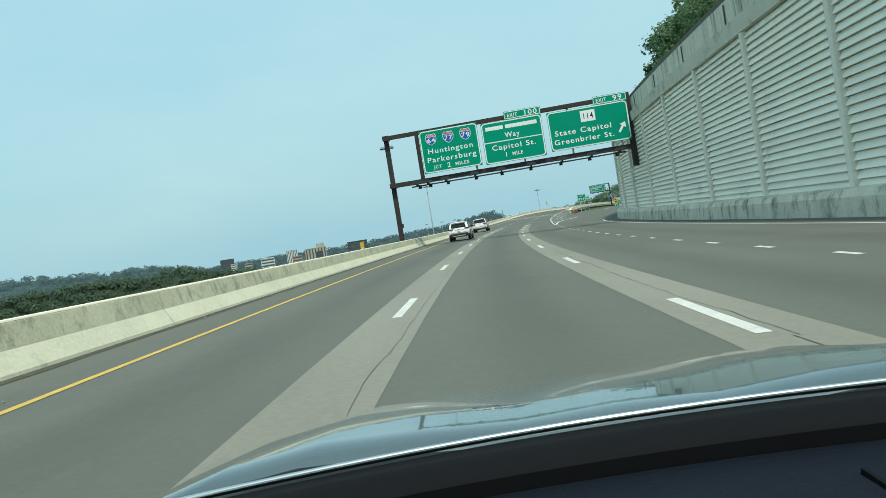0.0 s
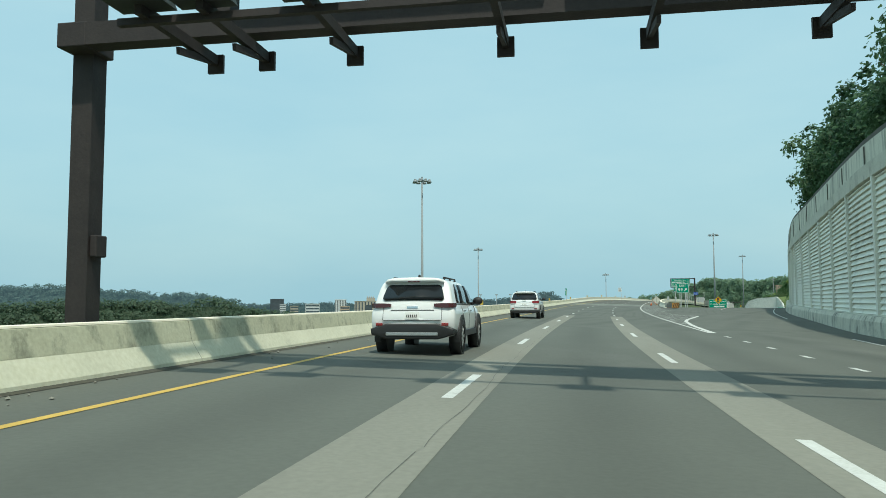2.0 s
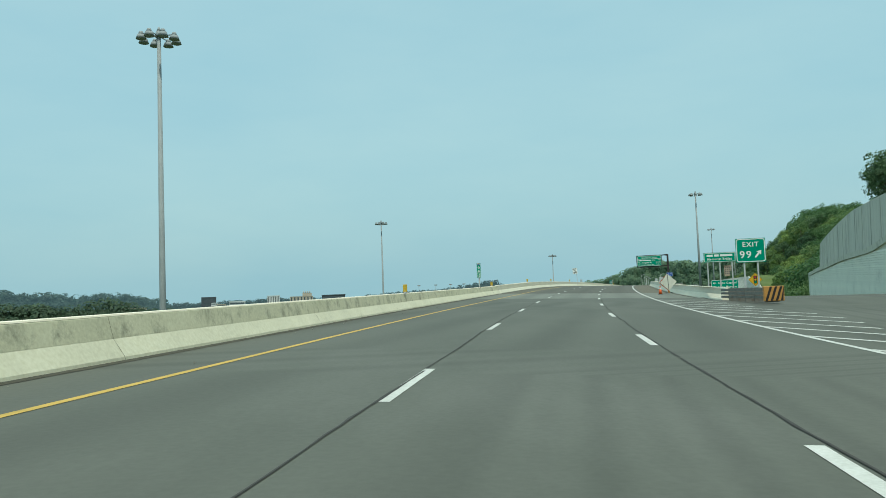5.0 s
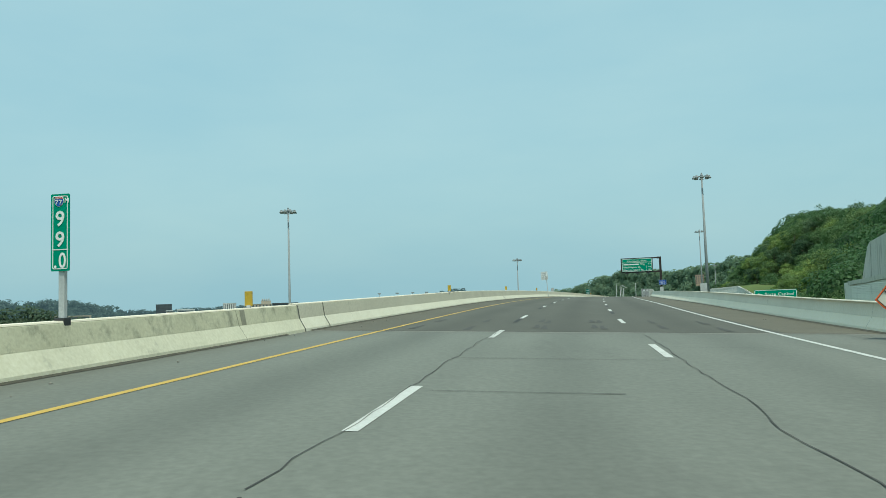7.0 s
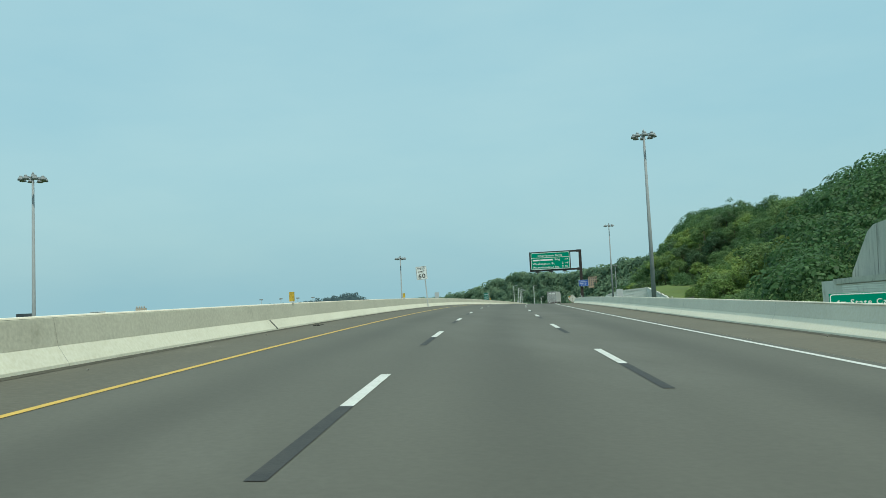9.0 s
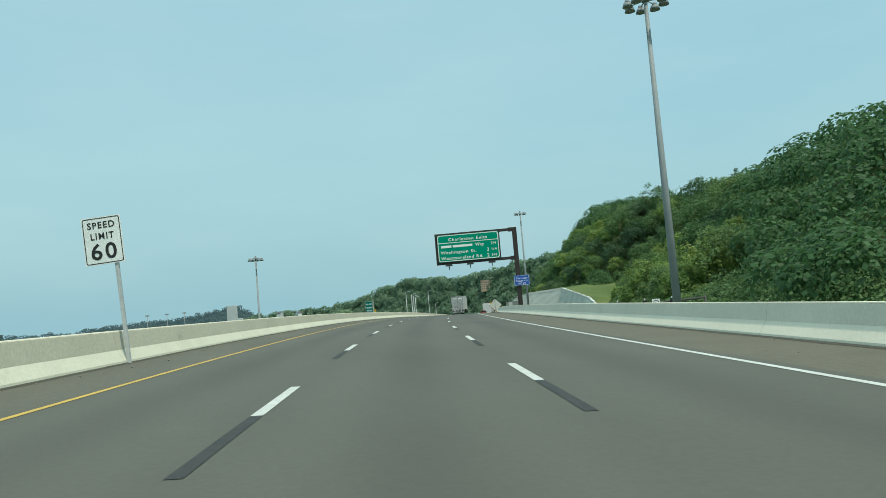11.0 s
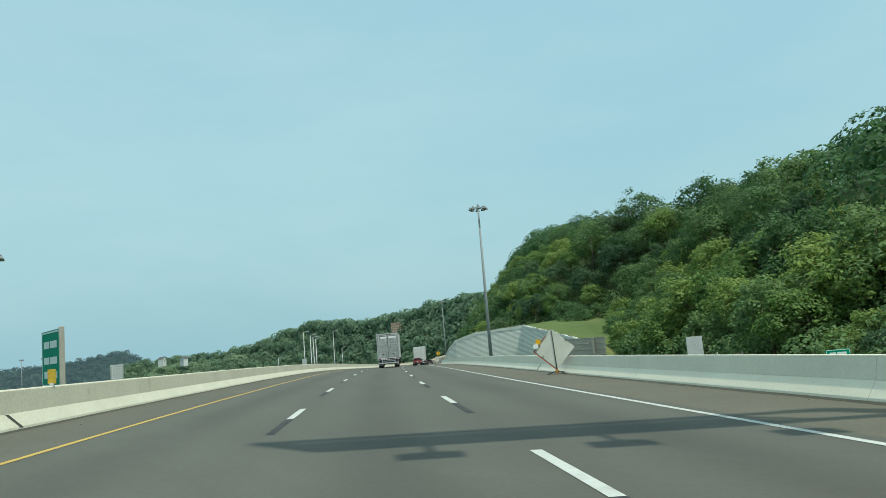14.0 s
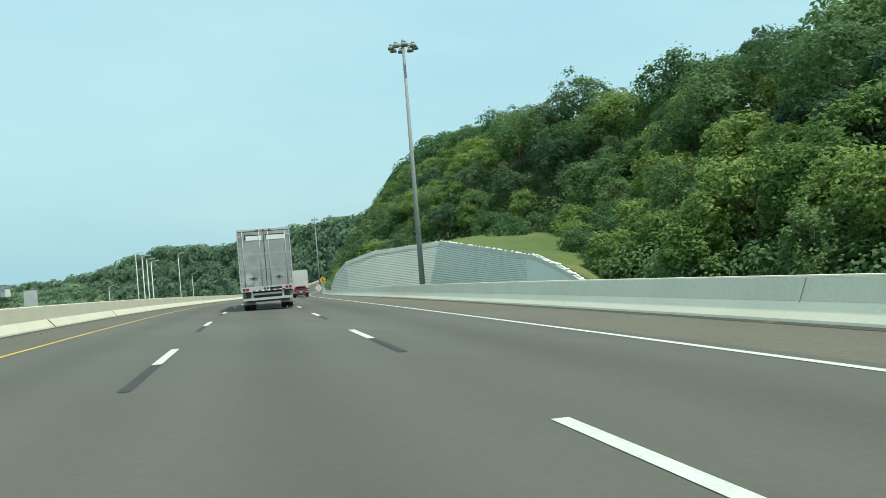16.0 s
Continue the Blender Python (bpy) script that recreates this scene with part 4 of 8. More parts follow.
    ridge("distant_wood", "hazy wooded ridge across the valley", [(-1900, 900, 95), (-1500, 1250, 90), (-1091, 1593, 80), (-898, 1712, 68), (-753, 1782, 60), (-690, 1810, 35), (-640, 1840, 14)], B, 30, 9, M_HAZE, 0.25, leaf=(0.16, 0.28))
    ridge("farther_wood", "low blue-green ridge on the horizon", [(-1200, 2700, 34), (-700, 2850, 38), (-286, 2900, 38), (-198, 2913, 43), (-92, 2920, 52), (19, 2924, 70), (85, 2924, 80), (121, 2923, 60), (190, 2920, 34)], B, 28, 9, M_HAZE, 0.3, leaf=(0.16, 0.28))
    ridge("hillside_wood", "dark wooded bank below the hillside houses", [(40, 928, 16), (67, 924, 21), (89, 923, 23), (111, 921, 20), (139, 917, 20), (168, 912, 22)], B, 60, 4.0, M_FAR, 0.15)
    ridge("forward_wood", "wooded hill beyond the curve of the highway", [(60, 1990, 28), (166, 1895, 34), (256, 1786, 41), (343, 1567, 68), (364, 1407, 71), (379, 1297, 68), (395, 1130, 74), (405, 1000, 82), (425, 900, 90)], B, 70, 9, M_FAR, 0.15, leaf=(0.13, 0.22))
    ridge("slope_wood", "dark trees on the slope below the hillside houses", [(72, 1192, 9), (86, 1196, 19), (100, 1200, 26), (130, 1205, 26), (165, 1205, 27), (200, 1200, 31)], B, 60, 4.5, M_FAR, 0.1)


distance()


# ---------------------------------------------------------------- lamp masts
M_MAST = mat("dull_grey_mast_steel", (0.28, 0.305, 0.31), (0.24, 0.265, 0.27), scale=1.5, fine=30, rough=0.7, metal=0.0, bump=0.05)


def mast(s, d, top, ground, head=1.0, thick=1.0):
    ob = thing("high_mast_lamp", "tall grey steel mast with a ring of floodlights", "street lamp", stand(s, d, ground), group="lamp masts")
    h = top - ground
    bm = bmesh.new()
    tube(bm, (0, 0, -1), (0, 0, h), 0.36 * thick, 0.15 * thick, 12)
    part("pole", bm, M_MAST, ob)
    bm = bmesh.new()
    tube(bm, (0, 0, h - 0.1), (0, 0, h + 0.4), 0.3, 0.22, 12)
    tube(bm, (0, 0, h + 0.4), (0, 0, h + 0.75), 0.2, 0.06, 12)
    for i in range(8):
        a = i * math.pi / 4
        beam(bm, (0, 0, h), (math.cos(a) * 1.2 * head, math.sin(a) * 1.2 * head, h), 0.07, 0.07)
    part("head_ring", bm, M_MAST, ob)
    for i in range(8):
        a = i * math.pi / 4
        bm = bmesh.new()
        x, y = math.cos(a) * 1.4 * head, math.sin(a) * 1.4 * head
        tube(bm, (x, y, h - 0.45), (x, y, h - 0.1), 0.42 * head, 0.3 * head, 10)
        tube(bm, (x, y, h - 0.1), (x, y, h + 0.16), 0.24 * head, 0.16 * head, 8)
        part("floodlight", bm, M_MAST, ob)
    return ob


for s, d, top, g in ((180.9, -32.7, 22.8, -20), (313.9, -61.3, 19.3, -24), (440.1, -43.2, 15.9, -22), (333.0, 19.1, 23.2, -4), (492.0, 17.1, 27.8, -4)):
    mast(s, d, top, g)
mast(701.8, 6.5, 27.5, -4, 0.8)


def street_lamp(s, d, top, ground):
    ob = thing("street_lamp", "slim grey steel lamp post with a single arm", "street lamp", stand(s, d, ground), group="viaduct lamps")
    h = top - ground
    bm = bmesh.new()
    tube(bm, (0, 0, -1), (0, 0, h), 0.2, 0.1, 10)
    tube(bm, (0, 0, h), (1.2, 0, h + 0.25), 0.08, 0.06, 8)
    part("pole", bm, M_GALV, ob)
    bm = bmesh.new()
    box(bm, 0.9, 1.9, -0.2, 0.2, h + 0.12, h + 0.35, bevel=0.05)
    part("lamp_head", bm, M_GALV, ob)


for s, d, top in ((617.7, -39.6, 14.3), (588.4, -31.6, 11.7), (594.9, -32.0, 11.3), (601.5, -32.4, 11.0), (660.5, -36.8, 15.9), (760, -52, 12), (700, -70, 8), (650, -90, 4)):
    street_lamp(s, d, top, -20)


def valley_pole(x, y, top):
    """A tall floodlight pole on the valley floor."""
    ob = thing("floodlight_pole", "thin tall floodlight pole on the valley floor", "street lamp", Matrix.Translation((x, y, -27)), group="valley floodlights")
    bm = bmesh.new()
    tube(bm, (0, 0, -1), (0, 0, top + 27), 0.45, 0.3, 8)
    part("pole", bm, M_MAST, ob)
    bm = bmesh.new()
    box(bm, -2.0, 2.0, -0.4, 0.4, top + 27, top + 28.4, bevel=0.1)
    part("lamp_bank", bm, M_MAST, ob)


for x in (-64, -41, -21, -3):
    valley_pole(x, 1150, 16.5)


# ---------------------------------------------------------------- signs
def rounded(x0, x1, z0, z1, r, n=5):
    pts = []
    for cx, cz, a0 in ((x1 - r, z1 - r, 0), (x0 + r, z1 - r, 90), (x0 + r, z0 + r, 180), (x1 - r, z0 + r, 270)):
        for i in range(n + 1):
            a = radians(a0 + 90 * i / n)
            pts.append((cx + r * math.cos(a), cz + r * math.sin(a)))
    return pts


def ring(bm, outer, inner, y0, y1):
    n = len(outer)
    v = [[bm.verts.new((x, y, z)) for x, z in o] for y in (y0, y1) for o in (outer, inner)]
    for i in range(n):
        j = (i + 1) % n
        bm.faces.new((v[0][i], v[0][j], v[1][j], v[1][i]))
        bm.faces.new((v[2][i], v[3][i], v[3][j], v[2][j]))
        bm.faces.new((v[0][i], v[2][i], v[2][j], v[0][j]))
        bm.faces.new((v[1][i], v[1][j], v[3][j], v[3][i]))


def plate(parent, x0, x1, z0, z1, y, material, border, r=0.2, edge=0.06, name="sign_panel", thick=0.05):
    """A sign's plate with its border line; it faces -y."""
    bm = bmesh.new()
    prism(bm, rounded(x0, x1, z0, z1, 0.02, 2), y, y + thick)
    p = part(name, bm, material, parent)
    if border is not None:
        bm = bmesh.new()
        g = 0.03
        ring(bm, rounded(x0 + g, x1 - g, z0 + g, z1 - g, r), rounded(x0 + g + edge, x1 - g - edge, z0 + g + edge, z1 - g - edge, max(r - edge, 0.01)), y - 0.005, y + 0.002)
        part("border", bm, border, p)
    return p


def words(parent, text, x, z, cap, y, material, width=None, align="CENTER", name="lettering"):
    """Raised lettering, its capitals cap high, its foot at z; it faces -y."""
    cu = bpy.data.curves.new("text", "FONT")
    cu.body, cu.size, cu.align_x, cu.extrude, cu.space_character, cu.offset = text, cap / 0.69, align, 0.002, 1.2, cap * 0.02
    cu.resolution_u = 3
    tmp = bpy.data.objects.new("text", cu)
    scene.collection.objects.link(tmp)
    bpy.context.view_layer.update()
    me = bpy.data.meshes.new_from_object(tmp.evaluated_get(bpy.context.evaluated_depsgraph_get()))
    bpy.data.objects.remove(tmp)
    bpy.data.curves.remove(cu)
    xs = [v.co.x for v in me.vertices]
    k = 1.0
    if width and xs:
        k = width / (max(xs) - min(xs))
    me.transform(Matrix.Translation((x, y, z)) @ Matrix.Rotation(math.pi / 2, 4, "X") @ Matrix.Diagonal((k, 1, 1, 1)))
    me.materials.clear()
    me.materials.append(material)
    ob = new(name, me)
    ob.parent = parent
    return ob


def bars(parent, x0, x1, z, h, y, material, gaps=(0.55,)):
    """Plain bars in place of a word that is left out."""
    cuts = [0.0] + list(gaps) + [1.0]
    for a, b in zip(cuts, cuts[1:]):
        bm = bmesh.new()
        box(bm, x0 + (x1 - x0) * a + 0.3 * h, x0 + (x1 - x0) * b - 0.3 * h, y - 0.002, y + 0.002, z, z + h)
        part("bar", bm, material, parent)


def shield(parent, x, z, w, y, text):
    """Blue route shield with a red head."""
    h = w * 1.02
    def out(k):
        pts = [(-0.36, 0.5), (-0.18, 0.45), (0, 0.49), (0.18, 0.45), (0.36, 0.5), (0.47, 0.3), (0.5, 0.1), (0.46, -0.12), (0.34, -0.32), (0.16, -0.44), (0, -0.52), (-0.16, -0.44), (-0.34, -0.32), (-0.46, -0.12), (-0.5, 0.1), (-0.47, 0.3)]
        return [(x + a * w * k, z + b * h * k) for a, b in pts]
    bm = bmesh.new()
    prism(bm, out(1.0), y, y + 0.006)
    s = part("route_shield", bm, M_SIGNWHITE, parent)
    bm = bmesh.new()
    low = [p for p in out(0.9) if p[1] <= z + 0.2 * h]
    prism(bm, [(x + 0.445 * w, z + 0.22 * h)] + low + [(x - 0.445 * w, z + 0.22 * h)], y - 0.004, y)
    part("shield_field", bm, M_BLUE, s)
    bm = bmesh.new()
    prism(bm, [(x - 0.43 * w, z + 0.26 * h), (x + 0.43 * w, z + 0.26 * h), (x + 0.33 * w, z + 0.455 * h), (x + 0.17 * w, z + 0.41 * h), (x, z + 0.44 * h), (x - 0.17 * w, z + 0.41 * h), (x - 0.33 * w, z + 0.455 * h)], y - 0.004, y)
    part("shield_head", bm, M_RED, s)
    words(s, text, x, z - 0.27 * h, 0.4 * h, y - 0.008, M_SIGNWHITE, width=0.72 * w)
    words(s, "INTERSTATE", x, z + 0.29 * h, 0.08 * h, y - 0.008, M_SIGNWHITE, width=0.58 * w)


def sign_lamp(parent, x, z, reach):
    """A floodlight on an arm below a sign."""
    bm = bmesh.new()
    beam(bm, (x, 0, z), (x, -reach, z - 0.12), 0.09, 0.14)
    beam(bm, (x, -reach * 0.5, z - 0.1), (x, -reach, z - 0.34), 0.07, 0.1)
    arm = part("lamp_arm", bm, M_RUST, parent)
    bm = bmesh.new()
    prism(bm, [(x - 0.42, z + 0.02), (x + 0.42, z + 0.02), (x + 0.33, z + 0.2), (x + 0.2, z + 0.25), (x - 0.2, z + 0.25), (x - 0.33, z + 0.2)], -reach - 0.25, -reach + 0.3)
    part("lamp_housing", bm, M_DARKLAMP, arm)


def long_lamp(parent, x, z, reach):
    """A long arm under the chord with a floodlight on its near end and an end plate behind."""
    bm = bmesh.new()
    beam(bm, (x, 0.5, z), (x, -reach, z), 0.1, 0.16)
    box(bm, x - 0.13, x + 0.13, 0.46, 0.52, z - 0.2, z + 0.1)
    beam(bm, (x, 0.3, z - 0.05), (x, -reach * 0.4, z - 0.22), 0.06, 0.1)
    arm = part("lamp_arm", bm, M_RUST, parent)
    bm = bmesh.new()
    prism(bm, [(x - 0.4, z + 0.05), (x + 0.4, z + 0.05), (x + 0.32, z + 0.24), (x + 0.2, z + 0.29), (x - 0.2, z + 0.29), (x - 0.32, z + 0.24)], -reach - 0.25, -reach + 0.3)
    part("lamp_housing", bm, M_DARKLAMP, arm)


M_DARKLAMP = plain("dark_lamp_housing", (0.03, 0.032, 0.033), rough=0.5)


def gantry_one():
    RX = 11.5
    ob = thing("sign_gantry", "brown steel sign gantry spanning the carriageway with green signs", "gantry", stand(61.3, 0))
    for name, a, b, w, h in (("left_post", (-8.05, 0.4, -1.5), (-8.05, 0.4, 9.6), 0.36, 0.36), ("right_post", (RX, 0, 3.9), (RX, 0, 9.75), 0.42, 0.42), ("top_chord", (-7.8, 0.02, 9.42), (RX, 0.02, 9.5), 0.35, 0.32), ("bottom_chord", (-7.8, 0.02, 5.5), (RX, 0.02, 5.5), 0.35, 0.36), ("inner_post", (-5.48, 0, 5.7), (-5.48, 0, 9.5), 0.3, 0.3)):
        bm = bmesh.new()
        beam(bm, a, b, w, h, up=(0, 1, 0) if "post" in name else (0, 0, 1))
        part(name, bm, M_RUST, ob)
    for i in range(4):
        bm = bmesh.new()
        beam(bm, (-1.0 + i * 3.9, 0.1, 5.7), (-1.0 + i * 3.9, 0.1, 9.5), 0.14, 0.14, up=(0, 1, 0))
        part("sign_bracket", bm, M_GALV, ob)
    bm = bmesh.new()
    beam(bm, (-6.3, -1.5, 5.05), (10.6, -1.5, 5.05), 0.1, 0.1)
    part("lamp_rail", bm, M_RUST, ob)
    for x in (-5.87, -5.0, -3.55, -1.2, 0.9, 3.26, 5.7, 8.0, 10.2):
        long_lamp(ob, x, 5.14, 1.75)
    bm = bmesh.new()
    box(bm, -7.865, -7.74, 0.26, 0.54, 2.0, 2.35, bevel=0.02)
    part("switch_box", bm, M_RUST, ob)
    for z in (9.42, 5.5):
        bm = bmesh.new()
        box(bm, -8.26, -7.76, -0.16, 0.61, z - 0.2, z + 0.2, bevel=0.02)
        part("flange", bm, M_RUST, ob)
    y = -0.42
    p = plate(ob, -5.23, -0.5, 5.98, 9.42, y, M_GREEN, M_SIGNWHITE, r=0.3, edge=0.08)
    for x, t in ((-4.3, "64"), (-2.9, "77"), (-1.5, "79")):
        shield(p, x, 8.66, 0.9, y - 0.012, t)
    words(p, "Huntington", -2.87, 7.53, 0.4, y - 0.006, M_SIGNWHITE, width=3.65)
    words(p, "Parkersburg", -2.87, 6.83, 0.4, y - 0.006, M_SIGNWHITE, width=3.95)
    words(p, "JCT", -4.08, 6.29, 0.26, y - 0.006, M_SIGNWHITE, width=0.66)
    words(p, "2", -3.17, 6.24, 0.38, y - 0.006, M_SIGNWHITE)
    words(p, "MILES", -2.1, 6.29, 0.26, y - 0.006, M_SIGNWHITE, width=1.1)
    p = plate(ob, -0.2, 4.66, 5.88, 9.2, y, M_GREEN, M_SIGNWHITE, r=0.3, edge=0.08)
    bars(p, 0.05, 4.35, 8.53, 0.3, y - 0.006, M_SIGNWHITE, (0.37,))
    words(p, "Way", 2.2, 7.82, 0.4, y - 0.006, M_SIGNWHITE, width=1.2)
    bm = bmesh.new()
    box(bm, -0.05, 4.5, y - 0.006, y - 0.001, 7.54, 7.61)
    part("rule", bm, M_SIGNWHITE, p)
    words(p, "Capitol St.", 2.2, 6.92, 0.4, y - 0.006, M_SIGNWHITE, width=3.5)
    words(p, "1", 1.5, 6.3, 0.36, y - 0.006, M_SIGNWHITE)
    words(p, "MILE", 2.4, 6.33, 0.27, y - 0.006, M_SIGNWHITE, width=0.85)
    t = plate(ob, 1.75, 4.68, 9.21, 9.84, y, M_GREEN, M_SIGNWHITE, r=0.06, edge=0.05)
    words(t, "EXIT", 2.42, 9.37, 0.27, y - 0.006, M_SIGNWHITE, width=0.8)
    words(t, "100", 3.85, 9.34, 0.36, y - 0.006, M_SIGNWHITE, width=0.98)
    p = plate(ob, 5.1, 11.42, 6.05, 9.14, y, M_GREEN, M_SIGNWHITE, r=0.3, edge=0.08)
    bm = bmesh.new()
    box(bm, 7.7, 8.85, y - 0.008, y - 0.001, 7.98, 8.85)
    b = part("route_board", bm, M_SIGNWHITE, p)
    words(b, "114", 8.27, 8.2, 0.44, y - 0.014, M_INK, width=0.75)
    words(p, "State Capitol", 7.75, 7.2, 0.4, y - 0.006, M_SIGNWHITE, width=4.45)
    words(p, "Greenbrier St.", 7.75, 6.5, 0.4, y - 0.006, M_SIGNWHITE, width=4.7)
    arrow(p, 10.8, 7.1, 0.95, 55, y - 0.006)
    t = plate(ob, 8.82, 11.45, 9.15, 9.78, y, M_GREEN, M_SIGNWHITE, r=0.06, edge=0.05)
    words(t, "EXIT", 9.47, 9.31, 0.27, y - 0.006, M_SIGNWHITE, width=0.8)
    words(t, "99", 10.74, 9.28, 0.36, y - 0.006, M_SIGNWHITE, width=0.7)


def arrow(parent, x, z, size, tilt, y, material=None):
    pts = [(-0.5, -0.09), (0.1, -0.09), (0.1, -0.3), (0.5, 0.0), (0.1, 0.3), (0.1, 0.09), (-0.5, 0.09)]
    c, s = math.cos(radians(tilt)), math.sin(radians(tilt))
    bm = bmesh.new()
    prism(bm, [(x + size * (a * c - b * s), z + size * (a * s + b * c)) for a, b in pts], y - 0.002, y + 0.002)
    part("arrow", bm, material or M_SIGNWHITE, parent)


gantry_one()


def gantry_two():
    ob = thing("exit_list_gantry", "brown steel cantilever gantry carrying a green exit list", "gantry", stand(362.3, 0, 0, turn=-1.5))
    for name, a, b, w, h in (("post", (9.93, 0, -1.5), (9.93, 0, 9.37), 0.5, 0.5), ("top_chord", (0.82, 0, 9.17), (9.7, 0, 9.17), 0.3, 0.3), ("bottom_chord", (0.82, 0, 5.92), (9.7, 0, 5.92), 0.3, 0.32), ("end_post", (0.95, 0, 5.9), (0.95, 0, 9.3), 0.26, 0.26)):
        bm = bmesh.new()
        beam(bm, a, b, w, h, up=(0, 1, 0) if "post" in name else (0, 0, 1))
        part(name, bm, M_RUST, ob)
    bm = bmesh.new()
    beam(bm, (8.12, 0, 5.9), (8.12, 0, 9.2), 0.18, 0.18, up=(0, 1, 0))
    part("inner_post", bm, M_RUST, ob)
    for z in (9.17, 5.92):
        bm = bmesh.new()
        box(bm, 9.25, 9.68, -0.2, 0.2, z - 0.22, z + 0.22, bevel=0.02)
        part("flange", bm, M_RUST, ob)
    for x in (2.25, 4.65, 7.1):
        sign_lamp(ob, x, 5.5, 1.1)
    y = -0.3
    p = plate(ob, 1.09, 8.08, 6.06, 9.13, y, M_GREEN, M_SIGNWHITE, r=0.28, edge=0.08)
    words(p, "Charleston Exits", 4.56, 8.4, 0.34, y - 0.006, M_SIGNWHITE, width=4.4)
    bm = bmesh.new()
    box(bm, 1.19, 7.98, y - 0.006, y - 0.001, 8.17, 8.24)
    part("rule", bm, M_SIGNWHITE, p)
    bars(p, 1.4, 5.13, 7.65, 0.26, y - 0.006, M_SIGNWHITE, (0.36,))
    words(p, "Way", 5.87, 7.63, 0.34, y - 0.006, M_SIGNWHITE, width=1.0)
    words(p, "Washington St.", 1.4, 6.95, 0.34, y - 0.006, M_SIGNWHITE, width=4.05, align="LEFT")
    words(p, "Westmoreland Rd.", 1.4, 6.29, 0.34, y - 0.006, M_SIGNWHITE, width=4.78, align="LEFT")
    for z, a, b in ((7.63, "", "3/4"), (6.95, "2", "1/4"), (6.29, "2", "3/4")):
        if a:
            words(p, a, 6.78, z, 0.36, y - 0.006, M_SIGNWHITE)
        words(p, b, 7.45, z + 0.05, 0.27, y - 0.006, M_SIGNWHITE, width=0.55)
    q = plate(ob, 9.42, 11.12, 2.72, 3.85, y - 0.1, M_BLUE, M_SIGNWHITE, r=0.06, edge=0.025, name="blue_sign")
    words(q, "Charleston", 10.27, 3.43, 0.19, y - 0.106, M_SIGNWHITE, width=1.28)
    words(q, "Visitor Ctr", 10.27, 3.13, 0.19, y - 0.106, M_SIGNWHITE, width=1.32)
    words(q, "EXIT 100", 10.27, 2.86, 0.14, y - 0.106, M_SIGNWHITE, width=0.85)
    bm = bmesh.new()
    box(bm, 9.55, 9.72, -0.12, 0.1, 1.2, 1.55, bevel=0.02)
    part("switch_box", bm, M_GALV, ob)


gantry_two()


def post_sign(name, label, s, d, z0, posts, group=""):
    """An Empty at the foot of a sign with its posts; local x runs across the road."""
    ob = thing(name, label, "road sign", stand(s, d, z0), group=group)
    for x, h in posts:
        bm = bmesh.new()
        box(bm, x - 0.05, x + 0.05, 0.03, 0.11, -0.5, h, bevel=0.008)
        part("post", bm, M_GALV, ob)
    return ob


